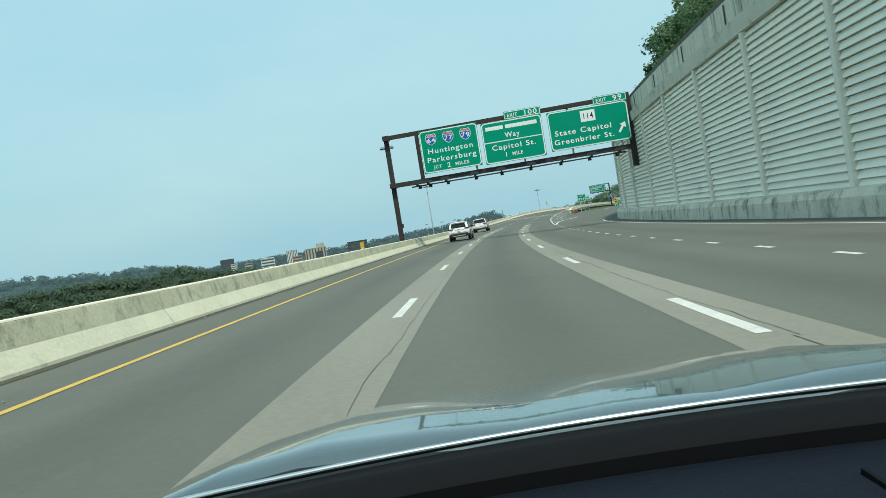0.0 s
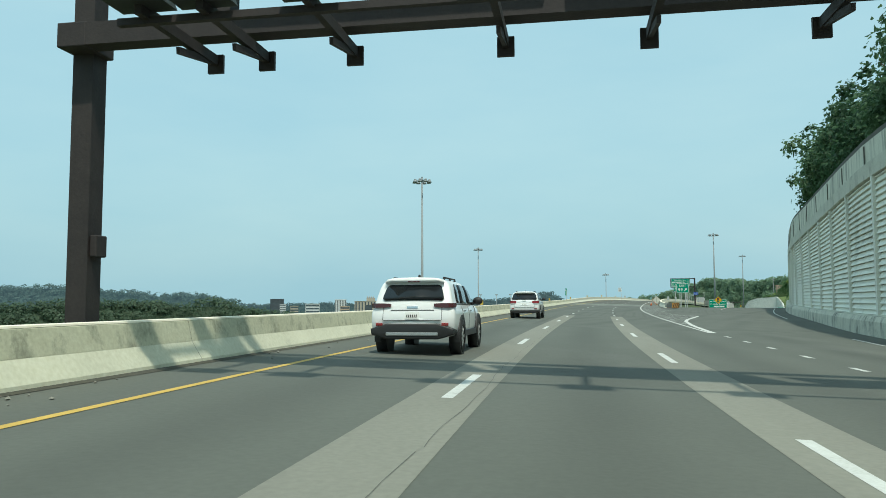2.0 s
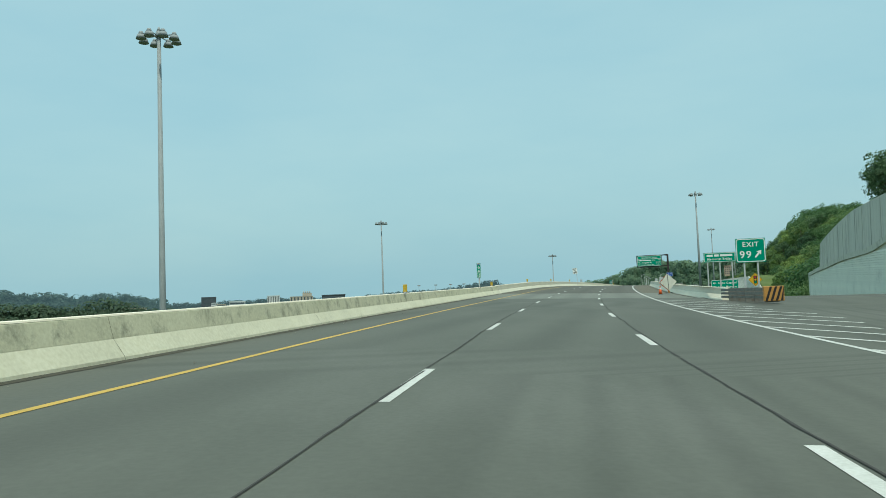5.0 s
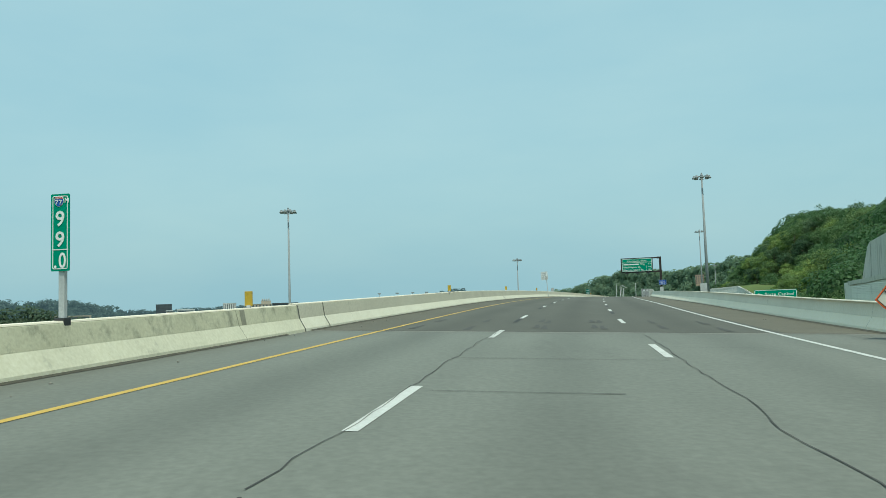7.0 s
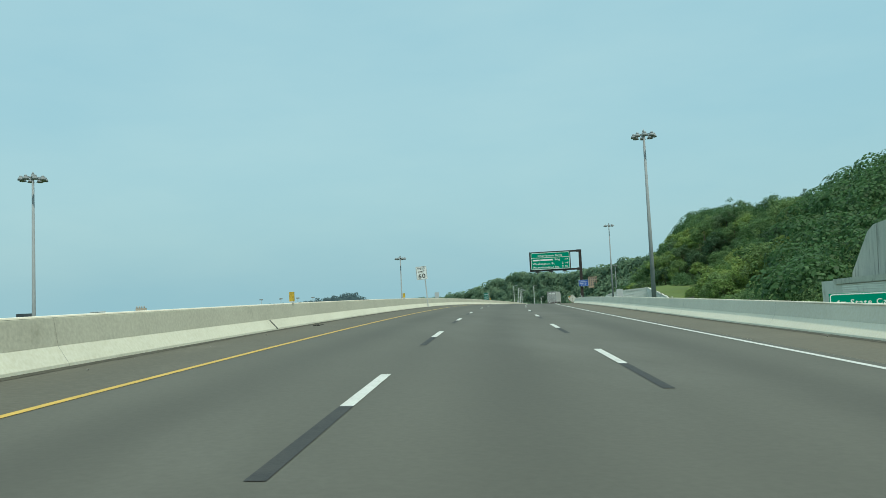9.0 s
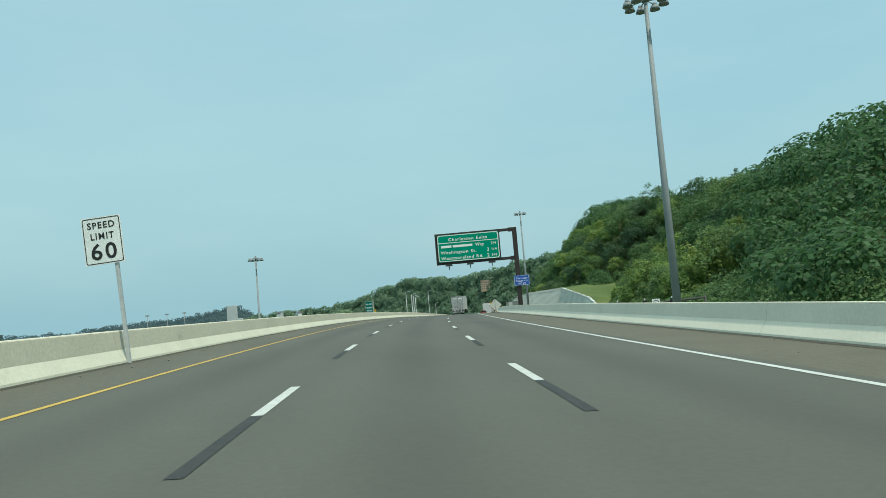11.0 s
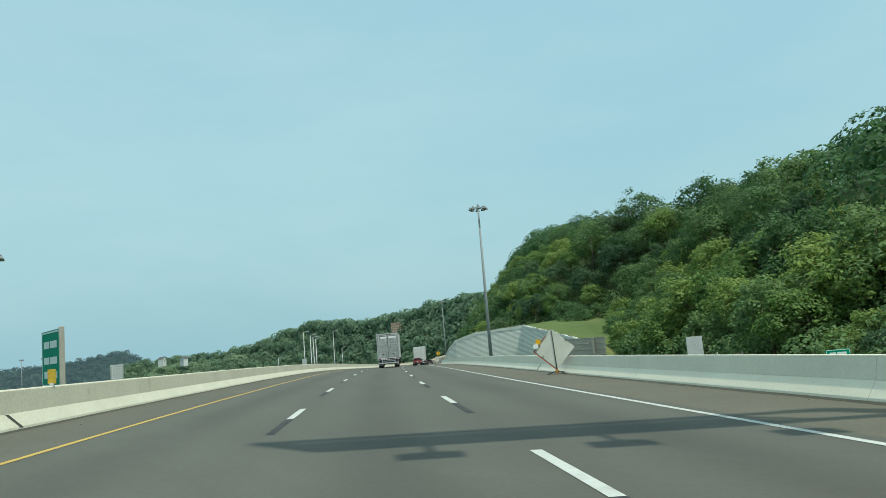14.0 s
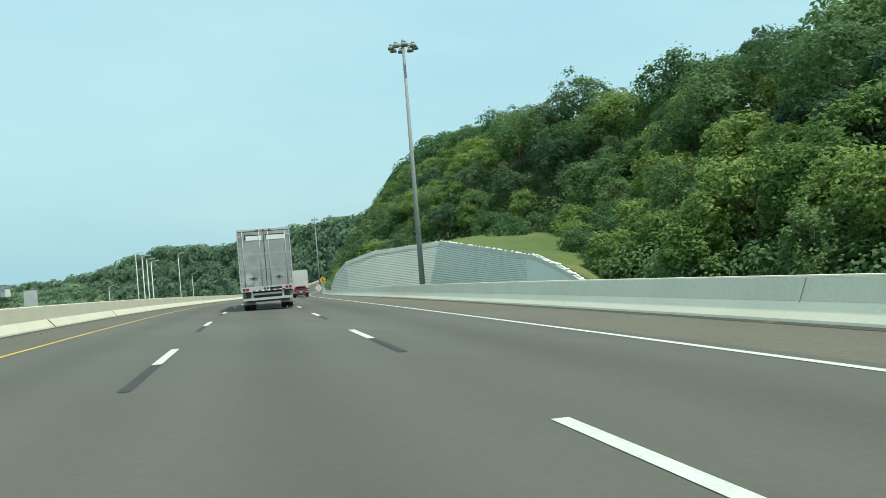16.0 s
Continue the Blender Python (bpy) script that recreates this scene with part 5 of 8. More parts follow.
def road_signs():
    # exit number
    ob = post_sign("exit_sign", "green exit number sign with white arrow on steel posts", 178.9, 10.95, -0.9, ((0.5, 4.3), (1.35, 4.3)))
    p = plate(ob, 0.0, 1.88, 2.9, 4.5, 0, M_GREEN, M_SIGNWHITE, r=0.16, edge=0.05)
    words(p, "EXIT", 0.94, 3.95, 0.3, -0.006, M_SIGNWHITE, width=1.0)
    words(p, "99", 0.6, 3.2, 0.46, -0.006, M_SIGNWHITE, width=0.72)
    arrow(p, 1.4, 3.45, 0.62, 50, -0.006)
    # bridge name
    ob = post_sign("bridge_sign", "green bridge name board on three steel posts", 194.0, 10.8, -0.9, ((0.3, 3.3), (1.3, 3.3), (2.3, 3.3)))
    p = plate(ob, 0.0, 2.6, 3.2, 4.02, 0, M_GREEN, M_SIGNWHITE, r=0.08, edge=0.03)
    bars(p, 0.2, 2.4, 3.68, 0.18, -0.006, M_SIGNWHITE, (0.28, 0.5))
    words(p, "Memorial Bridge", 1.3, 3.37, 0.19, -0.006, M_SIGNWHITE, width=2.0)
    # signal ahead
    ob = post_sign("signal_sign", "yellow diamond warning sign showing traffic lights", 224.4, 19.9, -3.2, ((-0.3, 3.0), (0.3, 3.0)))
    bm = bmesh.new()
    k = 0.82
    prism(bm, [(-k, 3.5), (0, 3.5 - k), (k, 3.5), (0, 3.5 + k)], -0.02, 0.02)
    p = part("sign_panel", bm, M_SIGNYELLOW, ob)
    bm = bmesh.new()
    ring(bm, [(-k * .95, 3.5), (0, 3.5 - k * .95), (k * .95, 3.5), (0, 3.5 + k * .95)], [(-k * .9, 3.5), (0, 3.5 - k * .9), (k * .9, 3.5), (0, 3.5 + k * .9)], -0.024, -0.018)
    part("border", bm, M_INK, p)
    bm = bmesh.new()
    prism(bm, rounded(-0.21, 0.21, 3.02, 3.98, 0.05), -0.026, -0.021)
    b = part("symbol", bm, M_INK, p)
    for z, m in ((3.8, M_RED), (3.5, M_SIGNYELLOW), (3.2, M_GREEN)):
        bm = bmesh.new()
        tube(bm, (0, -0.032, z), (0, -0.027, z), 0.12, 0.12, 16)
        part("symbol_light", bm, m, b)
    # direction sign below the ramp
    ob = post_sign("direction_sign", "green direction sign with white arrows beside the ramp", 268.5, 18.7, -4.2, ((0.8, 3.0), (3.6, 3.0)))
    p = plate(ob, 0, 4.6, 2.1, 4.45, 0, M_GREEN, M_SIGNWHITE, r=0.2, edge=0.06)
    for z, t in ((3.75, "State Capitol"), (3.05, "State Museum")):
        words(p, t, 1.15, z, 0.33, -0.006, M_SIGNWHITE, width=3.1, align="LEFT")
        arrow(p, 0.6, z + 0.17, 0.55, 180, -0.006)
    bars(p, 1.15, 4.0, 2.4, 0.32, -0.006, M_SIGNWHITE, (0.5,))
    # mile marker
    ob = post_sign("mile_marker", "tall green mile marker with white digits on the barrier", 186.0, -7.6, 0.75, ((0.0, 2.0),))
    p = plate(ob, -0.16, 0.16, 1.02, 2.22, 0, M_GREEN, M_SIGNWHITE, r=0.03, edge=0.012, thick=0.012)
    shield(p, -0.02, 2.1, 0.16, -0.006, "77")
    words(p, "N", 0.115, 2.08, 0.07, -0.006, M_SIGNWHITE)
    for z, t in ((1.72, "9"), (1.4, "9"), (1.07, ".0")):
        words(p, t, 0.0, z, 0.23, -0.006, M_SIGNWHITE, width=0.15 if t == "9" else 0.2)
    bm = bmesh.new()
    box(bm, -0.14, 0.14, -0.006, -0.001, 1.345, 1.36)
    part("rule", bm, M_SIGNWHITE, p)
    bm = bmesh.new()
    box(bm, -0.09, 0.09, -0.02, 0.14, 0.1, 0.3, bevel=0.01)
    part("post_bracket", bm, M_DARKLAMP, ob)
    # speed limit
    ob = post_sign("speed_sign", "white speed limit sign on a leaning steel post", 296.6, -7.85, 0.6, ((0.25, 3.6),))
    ob.matrix_basis = ob.matrix_basis @ Matrix.Rotation(radians(-4), 4, "Y")
    p = plate(ob, -0.55, 0.5, 2.35, 3.65, 0, M_SIGNWHITE, M_INK, r=0.06, edge=0.02, thick=0.015)
    words(p, "SPEED", -0.03, 3.34, 0.17, -0.006, M_INK, width=0.72)
    words(p, "LIMIT", -0.03, 3.04, 0.17, -0.006, M_INK, width=0.62)
    words(p, "60", -0.03, 2.5, 0.42, -0.006, M_INK, width=0.68)
    # merge sign before the abutment
    ob = post_sign("merge_sign", "yellow diamond merging traffic sign on a steel post", 549.6, 7.9, 0.2, ((0.0, 2.4),))
    bm = bmesh.new()
    k = 0.62
    prism(bm, [(-k, 2.35), (0, 2.35 - k), (k, 2.35), (0, 2.35 + k)], -0.02, 0.02)
    p = part("sign_panel", bm, M_SIGNYELLOW, ob)
    bm = bmesh.new()
    prism(bm, [(-0.05, 2.02), (0.05, 2.02), (0.05, 2.45), (0.14, 2.45), (0, 2.7), (-0.14, 2.45), (-0.05, 2.45)], -0.027, -0.022)
    beam(bm, (0.2, -0.024, 2.05), (0.03, -0.024, 2.3), 0.005, 0.08)
    part("symbol", bm, M_INK, p)
    # the far carriageway's board seen nearly edge on
    ob = post_sign("far_sign", "green board on steel posts beside the other carriageway", 377.5, -9.75, -1.2, ((0.35, 3.4), (1.2, 3.4)))
    ob.matrix_basis = ob.matrix_basis @ Matrix.Rotation(radians(-56), 4, "Z")
    p = plate(ob, 0.0, 2.2, 2.3, 3.9, 0, M_GREEN, M_SIGNWHITE, r=0.1, edge=0.04)
    bm = bmesh.new()
    box(bm, 2.2, 2.25, -0.02, 0.12, -0.5, 3.95, bevel=0.01)
    part("edge_post", bm, M_SIGNBACK, ob, "grey steel post along the board's edge")
    for z in (3.4, 2.95, 2.55):
        bars(p, 0.25, 1.95, z, 0.2, -0.006, M_SIGNWHITE, (0.45,))


road_signs()


M_OLDYELLOW = mat("dirty_yellow_sheeting", (0.56, 0.37, 0.03), (0.42, 0.29, 0.035), scale=5, fine=40, rough=0.6, bump=0.05, stain=(0.22, 0.18, 0.08), stain_at=0.6, stain_scale=7)


def delineator(s, d, z):
    ob = thing("barrier_reflector", "yellow reflector plate on top of the barrier", "reflector", stand(s, d, z), group="barrier reflectors")
    bm = bmesh.new()
    box(bm, -0.1, 0.1, -0.015, 0.015, 0.06, 0.42, bevel=0.006)
    part("plate", bm, M_OLDYELLOW, ob)
    bm = bmesh.new()
    box(bm, -0.05, 0.05, -0.03, 0.03, -0.02, 0.08, bevel=0.006)
    part("foot", bm, M_GALV, ob)


for s, d, z in ((39.3, -7.0, 0.96), (100.7, -7.05, 0.97), (160.0, -7.3, 0.99), (192.9, -7.6, 0.99), (221.2, -7.6, 1.12), (251.5, -7.75, 1.13), (283, -7.8, 1.13), (374, -8.05, 1.13)):
    delineator(s, d, z)


def white_board(s, d, z, k=1.0):
    ob = thing("marker_board", "small weathered white marker board behind the barrier", "marker board", stand(s, d, z) @ Matrix.Scale(k, 4), group="marker boards")
    bm = bmesh.new()
    box(bm, -0.25, 0.25, -0.01, 0.01, 0.3, 1.1, bevel=0.005)
    part("plate", bm, M_GALV, ob)
    bm = bmesh.new()
    box(bm, -0.04, 0.04, 0.011, 0.07, -0.6, 1.0)
    part("post", bm, M_GALV, ob)


for s, d, z, k in ((236, 9.3, 0.0, 1), (286, 9.4, 0.0, 1), (345.3, 9.5, 0.45, 0.4), (376.2, 9.6, -0.1, 1), (312, -8.6, 0.75, 1), (440, -9.0, 0.7, 1)):
    white_board(s, d, z, k)


# ---------------------------------------------------------------- road works: fabric signs seen from behind, cones
M_FABRIC = mat("grey_fabric_back", (0.62, 0.62, 0.54), (0.54, 0.54, 0.47), scale=2, fine=60, rough=0.8, bump=0.2)
M_NOSE = mat("faded_orange_sheeting", (0.5, 0.25, 0.06), (0.42, 0.2, 0.05), scale=3, fine=30, rough=0.5)
M_ORANGE = plain("orange_fabric", (0.75, 0.12, 0.02), rough=0.6)
M_TYRE = mat("tyre_rubber", (0.02, 0.02, 0.02), (0.03, 0.03, 0.028), scale=6, fine=40, rough=0.85)


def fabric_sign(s, d, turn, lean, size, lamps, lift=0.45, reach=0.85):
    ob = thing("roll_up_sign", "grey back of an orange roll-up road work sign", "road work sign", stand(s, d, 0, turn, paved=True), group="road work signs")
    up = Matrix.Translation((0, 0, lift)) @ Matrix.Rotation(radians(lean), 4, "Y")
    k = size / math.sqrt(2)
    def tr(bm):
        bmesh.ops.transform(bm, matrix=up, verts=bm.verts[:])
        return bm
    bm = bmesh.new()
    prism(bm, [(-k, k), (0, 0), (k, k), (0, 2 * k)], 0.0, 0.012)
    part("fabric", tr(bm), M_FABRIC, ob)
    bm = bmesh.new()
    prism(bm, [(-k, k), (0, 0), (k, k), (0, 2 * k)], 0.014, 0.022)
    part("sign_face", tr(bm), M_ORANGE, ob)
    bm = bmesh.new()
    tube(bm, (0, -0.03, -0.1), (0, -0.03, 2 * k), 0.016, 0.016, 8)
    part("upright_rib", tr(bm), M_DARKLAMP, ob, "dark upright rib")
    # the folded-over orange hem, with its dark seam, shows along one side
    for (xa, za), (xb, zb) in (((0, 0), (-k, k)), ((-k, k), (-k * 0.3, 1.7 * k))):
        bm = bmesh.new()
        beam(bm, (xa - 0.012, -0.012, za), (xb - 0.012, -0.012, zb), 0.02, 0.022)
        part("hem", tr(bm), M_ORANGE, ob, "orange hem")
        bm = bmesh.new()
        beam(bm, (xa + 0.022, -0.01, za + 0.012), (xb + 0.022, -0.01, zb + 0.005), 0.014, 0.02)
        part("seam", tr(bm), M_DARKLAMP, ob)
    for x, z, a in ((-0.7, 1.24, 40), (-0.58, 0.7, -40), (0.62, 1.4, 55), (0.66, 0.62, -25)):
        bm = bmesh.new()
        c, sn = math.cos(radians(a)) * 0.07, math.sin(radians(a)) * 0.07
        beam(bm, (x * k - c, -0.014, z * k + sn), (x * k + c, -0.014, z * k - sn), 0.012, 0.03)
        part("corner_strap", tr(bm), M_DARKLAMP, ob, "black corner strap")
    bm = bmesh.new()
    box(bm, -0.075, 0.075, -0.06, 0.06, 0.06, lift + 0.02, bevel=0.02)
    part("spring_base", bm, M_NOSE, ob, "faded orange spring base")
    bm = bmesh.new()
    tube(bm, (0, 0, lift), (0, 0, lift + 0.14), 0.03, 0.022, 10)
    part("spring", bm, M_DARKLAMP, ob)
    for i in range(4):
        a = radians(35 + 90 * i)
        bm = bmesh.new()
        beam(bm, (0, 0, 0.16), (math.cos(a) * reach, math.sin(a) * reach, 0.03), 0.035, 0.03)
        part("leg", bm, M_DARKLAMP, ob)
    if lamps:
        bm = bmesh.new()
        tube(bm, (-k * 0.72, -0.06, k * 1.45), (-k * 0.72, 0.06, k * 1.45), 0.12, 0.12, 14)
        part("warning_lamp", tr(bm), M_SIGNYELLOW, ob)
        bm = bmesh.new()
        tube(bm, (-k * 0.86, -0.1, k * 1.25), (-k * 0.86, 0.02, k * 1.25), 0.12, 0.12, 14)
        part("lamp_case", tr(bm), M_SIGNWHITE, ob)


fabric_sign(194.4, 7.8, 14, -3, 1.08, False, 0.22, 0.45)
fabric_sign(387.5, 7.95, -8, -3, 1.3, True, 0.2, 0.6)
fabric_sign(560.0, 7.2, 20, 0, 1.22, False)


def cone(s, d):
    ob = thing("traffic_cone", "orange traffic cone with white collar on a black base", "traffic cone", stand(s, d, 0, paved=True), group="traffic cones")
    bm = bmesh.new()
    box(bm, -0.2, 0.2, -0.2, 0.2, 0.0, 0.04, bevel=0.01)
    part("base", bm, M_TYRE, ob)
    bm = bmesh.new()
    tube(bm, (0, 0, 0.04), (0, 0, 0.42), 0.15, 0.085, 20)
    tube(bm, (0, 0, 0.56), (0, 0, 0.72), 0.062, 0.03, 20)
    part("cone_body", bm, M_ORANGE, ob)
    bm = bmesh.new()
    tube(bm, (0, 0, 0.42), (0, 0, 0.56), 0.086, 0.063, 20)
    part("collar", bm, M_SIGNWHITE, ob)


cone(191.2, 6.85)


def gore_end():
    """Crash cushion, striped board and guardrail before the right barrier."""
    ob = thing("crash_cushion", "grey steel crash cushion before the concrete barrier", "crash cushion", stand(170.0, 9.85, 0, turn=6, paved=True))
    for i in range(5):
        bm = bmesh.new()
        y = -4.0 + i * 1.55
        for z in (0.3, 0.5, 0.7):
            beam(bm, (-0.4, y, z), (-0.4, y + 1.45, z), 0.05, 0.13)
            beam(bm, (0.4, y, z), (0.4, y + 1.45, z), 0.05, 0.13)
        box(bm, -0.36, 0.36, y + 0.05, y + 0.16, 0.05, 0.8)
        part("fender_panel", bm, M_OLDSTEEL, ob)
    bm = bmesh.new()
    box(bm, -0.5, 0.5, -4.25, -4.05, 0.1, 0.85, bevel=0.03)
    nose = part("nose", bm, M_NOSE, ob)
    for i in range(4):
        bm = bmesh.new()
        x = -0.45 + i * 0.25
        prism(bm, [(x, 0.12), (x + 0.12, 0.12), (min(x + 0.37, 0.49), 0.83), (min(x + 0.25, 0.48), 0.83)], -4.256, -4.252)
        part("stripe", bm, M_INK, nose)

M_OLDSTEEL = mat("weathered_dark_steel", (0.2, 0.2, 0.18), (0.14, 0.14, 0.125), scale=3, fine=30, rough=0.6, metal=0.2, bump=0.1, stain=(0.13, 0.09, 0.06), stain_at=0.6, stain_scale=2)
gore_end()

def sign_back():
    """The back of a low sign behind the barrier, made of ribbed panels."""
    ob = thing("roadside_sign", "grey ribbed back of a roadside sign behind the barrier", "road sign", stand(394.9, 10.95, 0, turn=-43))
    for r in range(7):
        z = 0.96 - r * 0.305
        bm = bmesh.new()
        prism(bm, [(0.0, z), (0.0, z + 0.3), (-0.05, z + 0.3), (-0.05, z + 0.285), (-0.012, z + 0.285), (-0.012, z + 0.015), (-0.05, z + 0.015), (-0.05, z)], -1.6, 1.6)
        bmesh.ops.transform(bm, matrix=Matrix.Rotation(radians(-90), 4, "Z"), verts=bm.verts[:])
        bmesh.ops.transform(bm, matrix=Matrix.Scale(-1, 4, (0, 1, 0)), verts=bm.verts[:])
        bmesh.ops.recalc_face_normals(bm, faces=bm.faces[:])
        part("plank", bm, M_SIGNBACK, ob)
    for x in (-1.2, 0.95):
        bm = bmesh.new()
        box(bm, x - 0.06, x + 0.06, -0.075, -0.055, -9.0, 1.24)
        box(bm, x - 0.01, x + 0.01, -0.17, -0.075, -9.0, 1.24)
        box(bm, x - 0.06, x + 0.06, -0.19, -0.17, -9.0, 1.24)
        part("post", bm, M_SIGNBACK, ob)


sign_back()


# ---------------------------------------------------------------- vehicles
M_PAINT = mat("white_car_paint", (0.84, 0.84, 0.82), (0.8, 0.8, 0.78), scale=0.8, fine=20, rough=0.3, bump=0.0, coat=0.6, grain=0.03)
M_DARKPAINT = mat("dark_car_paint", (0.02, 0.022, 0.025), (0.03, 0.032, 0.035), scale=0.8, fine=20, rough=0.3, bump=0.0, coat=0.6, grain=0.03)
M_REDPAINT = mat("red_car_paint", (0.35, 0.02, 0.025), (0.28, 0.018, 0.02), scale=0.8, fine=20, rough=0.3, bump=0.0, coat=0.6, grain=0.03)
M_TRIM = plain("black_plastic_trim", (0.022, 0.022, 0.022), rough=0.55)
M_GLASSDARK = mat("tinted_window", (0.012, 0.015, 0.017), (0.018, 0.02, 0.022), scale=1, fine=10, rough=0.06, bump=0.0, spec=0.35, grain=0.02)
M_TAIL = mat("red_tail_lamp", (0.3, 0.015, 0.02), (0.22, 0.01, 0.015), scale=6, fine=40, rough=0.15, bump=0.0, coat=0.8, grain=0.05)
M_CHROME = mat("chrome", (0.7, 0.7, 0.7), (0.62, 0.62, 0.62), scale=3, fine=20, rough=0.18, metal=1.0, bump=0.0, grain=0.02)
M_RIM = mat("alloy_rim", (0.6, 0.6, 0.6), (0.5, 0.5, 0.5), scale=4, fine=30, rough=0.35, metal=0.8, bump=0.0)
M_LENS = mat("clear_lamp_lens", (0.5, 0.47, 0.45), (0.4, 0.38, 0.37), scale=6, fine=40, rough=0.12, bump=0.0, coat=0.6)
M_PLATE = plain("number_plate", (0.72, 0.72, 0.68), rough=0.5)
M_STEELDARK = mat("grimy_steel", (0.09, 0.088, 0.08), (0.06, 0.058, 0.054), scale=2, fine=20, rough=0.7, bump=0.2)
M_SEAM = plain("panel_seam", (0.12, 0.12, 0.12), rough=0.7)
M_TAILDARK = mat("dark_red_tail_lamp", (0.09, 0.012, 0.014), (0.06, 0.01, 0.012), scale=6, fine=40, rough=0.15, bump=0.0, coat=0.8, grain=0.05)


def wheel(parent, x, y, r, w, out):
    """One wheel: tyre and rim with spokes; out is the side that it faces."""
    bm = bmesh.new()
    n = 28
    prof = [(0.68, -0.5), (0.92, -0.5), (1.0, -0.36), (1.0, 0.36), (0.92, 0.5), (0.68, 0.5)]
    rings = []
    for i in range(n):
        a = 2 * math.pi * i / n
        rings.append([bm.verts.new((x + q * w, y + math.cos(a) * k * r, r + math.sin(a) * k * r)) for k, q in prof])
    for i in range(n):
        for j in range(len(prof) - 1):
            f = bm.faces.new((rings[i][j], rings[(i + 1) % n][j], rings[(i + 1) % n][j + 1], rings[i][j + 1]))
            f.smooth = True
    t = part("wheel", bm, M_TYRE, parent)
    bm = bmesh.new()
    tube(bm, (x - 0.3 * w, y, r), (x + out * w * 0.3, y, r), 0.12 * r, 0.12 * r, 12)
    for i in range(7):
        a = 2 * math.pi * i / 7
        beam(bm, (x + out * w * 0.32, y, r), (x + out * w * 0.36, y + math.cos(a) * 0.64 * r, r + math.sin(a) * 0.64 * r), 0.16 * r, 0.05, up=(1, 0, 0))
    rr = []
    for k in (0.6, 0.7):
        rr.append([bm.verts.new((x + out * w * 0.4, y + math.cos(2 * math.pi * i / n) * k * r, r + math.sin(2 * math.pi * i / n) * k * r)) for i in range(n)])
    for i in range(n):
        bm.faces.new((rr[0][i], rr[0][(i + 1) % n], rr[1][(i + 1) % n], rr[1][i]))
    part("rim", bm, M_RIM, t)
    bm = bmesh.new()
    tube(bm, (x - out * w * 0.1, y, r), (x + out * w * 0.1, y, r), 0.6 * r, 0.6 * r, 20)
    part("brake_disc", bm, M_TRIM, t)


def panel(bm, quad, lift=0.006, thick=0.012):
    """A thin panel on the plane of four corners, a little proud of it."""
    q = [Vector(v) for v in quad]
    n = (q[1] - q[0]).cross(q[3] - q[0]).normalized()
    a = [bm.verts.new(v + n * lift) for v in q]
    b = [bm.verts.new(v - n * thick) for v in q]
    bm.faces.new(a)
    for i in range(len(q)):
        bm.faces.new((a[i], b[i], b[(i + 1) % len(q)], a[(i + 1) % len(q)]))


def car_shell(k, hw, belt, zt, length):
    """Half sections of a car's skin from tail to nose, and the skin's point at a station and a step round the section."""
    hood = belt - 0.03
    def tail(z):
        return float(np.interp(z, [0.3, 0.45, 0.62, 0.85, belt - 0.2, belt, zt - 0.06, zt + 0.1], [0.16, 0.07, 0.0, 0.0, 0.05, 0.07, 0.36, 0.44]))
    # station, roof height, width
    st = [(0.0, zt - 0.01, 0.955), (0.1, zt, 0.985), (0.5, zt + 0.02, 1.0), (1.3 * k, zt + 0.035, 1.0), (2.2 * k, zt + 0.02, 1.0), (2.62 * k, zt - 0.03, 1.0), (3.1 * k, (zt + hood) / 2 - 0.01, 0.995), (3.62 * k, hood + 0.03, 0.985), (4.1 * k, hood - 0.05, 0.97), (4.5 * k, hood - 0.15, 0.93), (4.68 * k, hood - 0.27, 0.86), (4.78 * k, hood - 0.42, 0.78)]
    rings = []
    for y0, top, wide in st:
        w = hw * wide
        cab = max(0.0, min(1.0, (top - hood) / (zt - hood)))
        half = [(0.78 * w, 0.36), (0.955 * w, 0.42), (0.99 * w, 0.62), (1.0 * w, 0.85), (0.975 * w, belt - 0.1)]
        half += [((0.93 + 0.0 * cab) * w, belt - 0.01), ((0.86 + 0.004 * cab) * w, belt + (zt - belt) * 0.55), ((0.66 + 0.135 * cab) * w, zt - 0.07), ((0.5 + 0.16 * cab) * w, zt + 0.005), (0.3 * w, zt + 0.04), (0.0, zt + 0.05)]
        ring_ = []
        for x, z in half:
            lim = top + 0.04 * (1 - (x / hw) ** 2)
            q = min(z, lim)
            f = max(0.0, 1.0 - y0 / 0.6)
            ring_.append(Vector((x, max(y0, y0 + tail(q) * f) if y0 < 0.6 else y0, q)))
        rings.append(ring_)
    def spot(i, j, u=0.0, v=0.0):
        a, b = rings[i][j].lerp(rings[i + 1][j], u), rings[i][j + 1].lerp(rings[i + 1][j + 1], u)
        return a.lerp(b, v)
    return rings, spot, tail


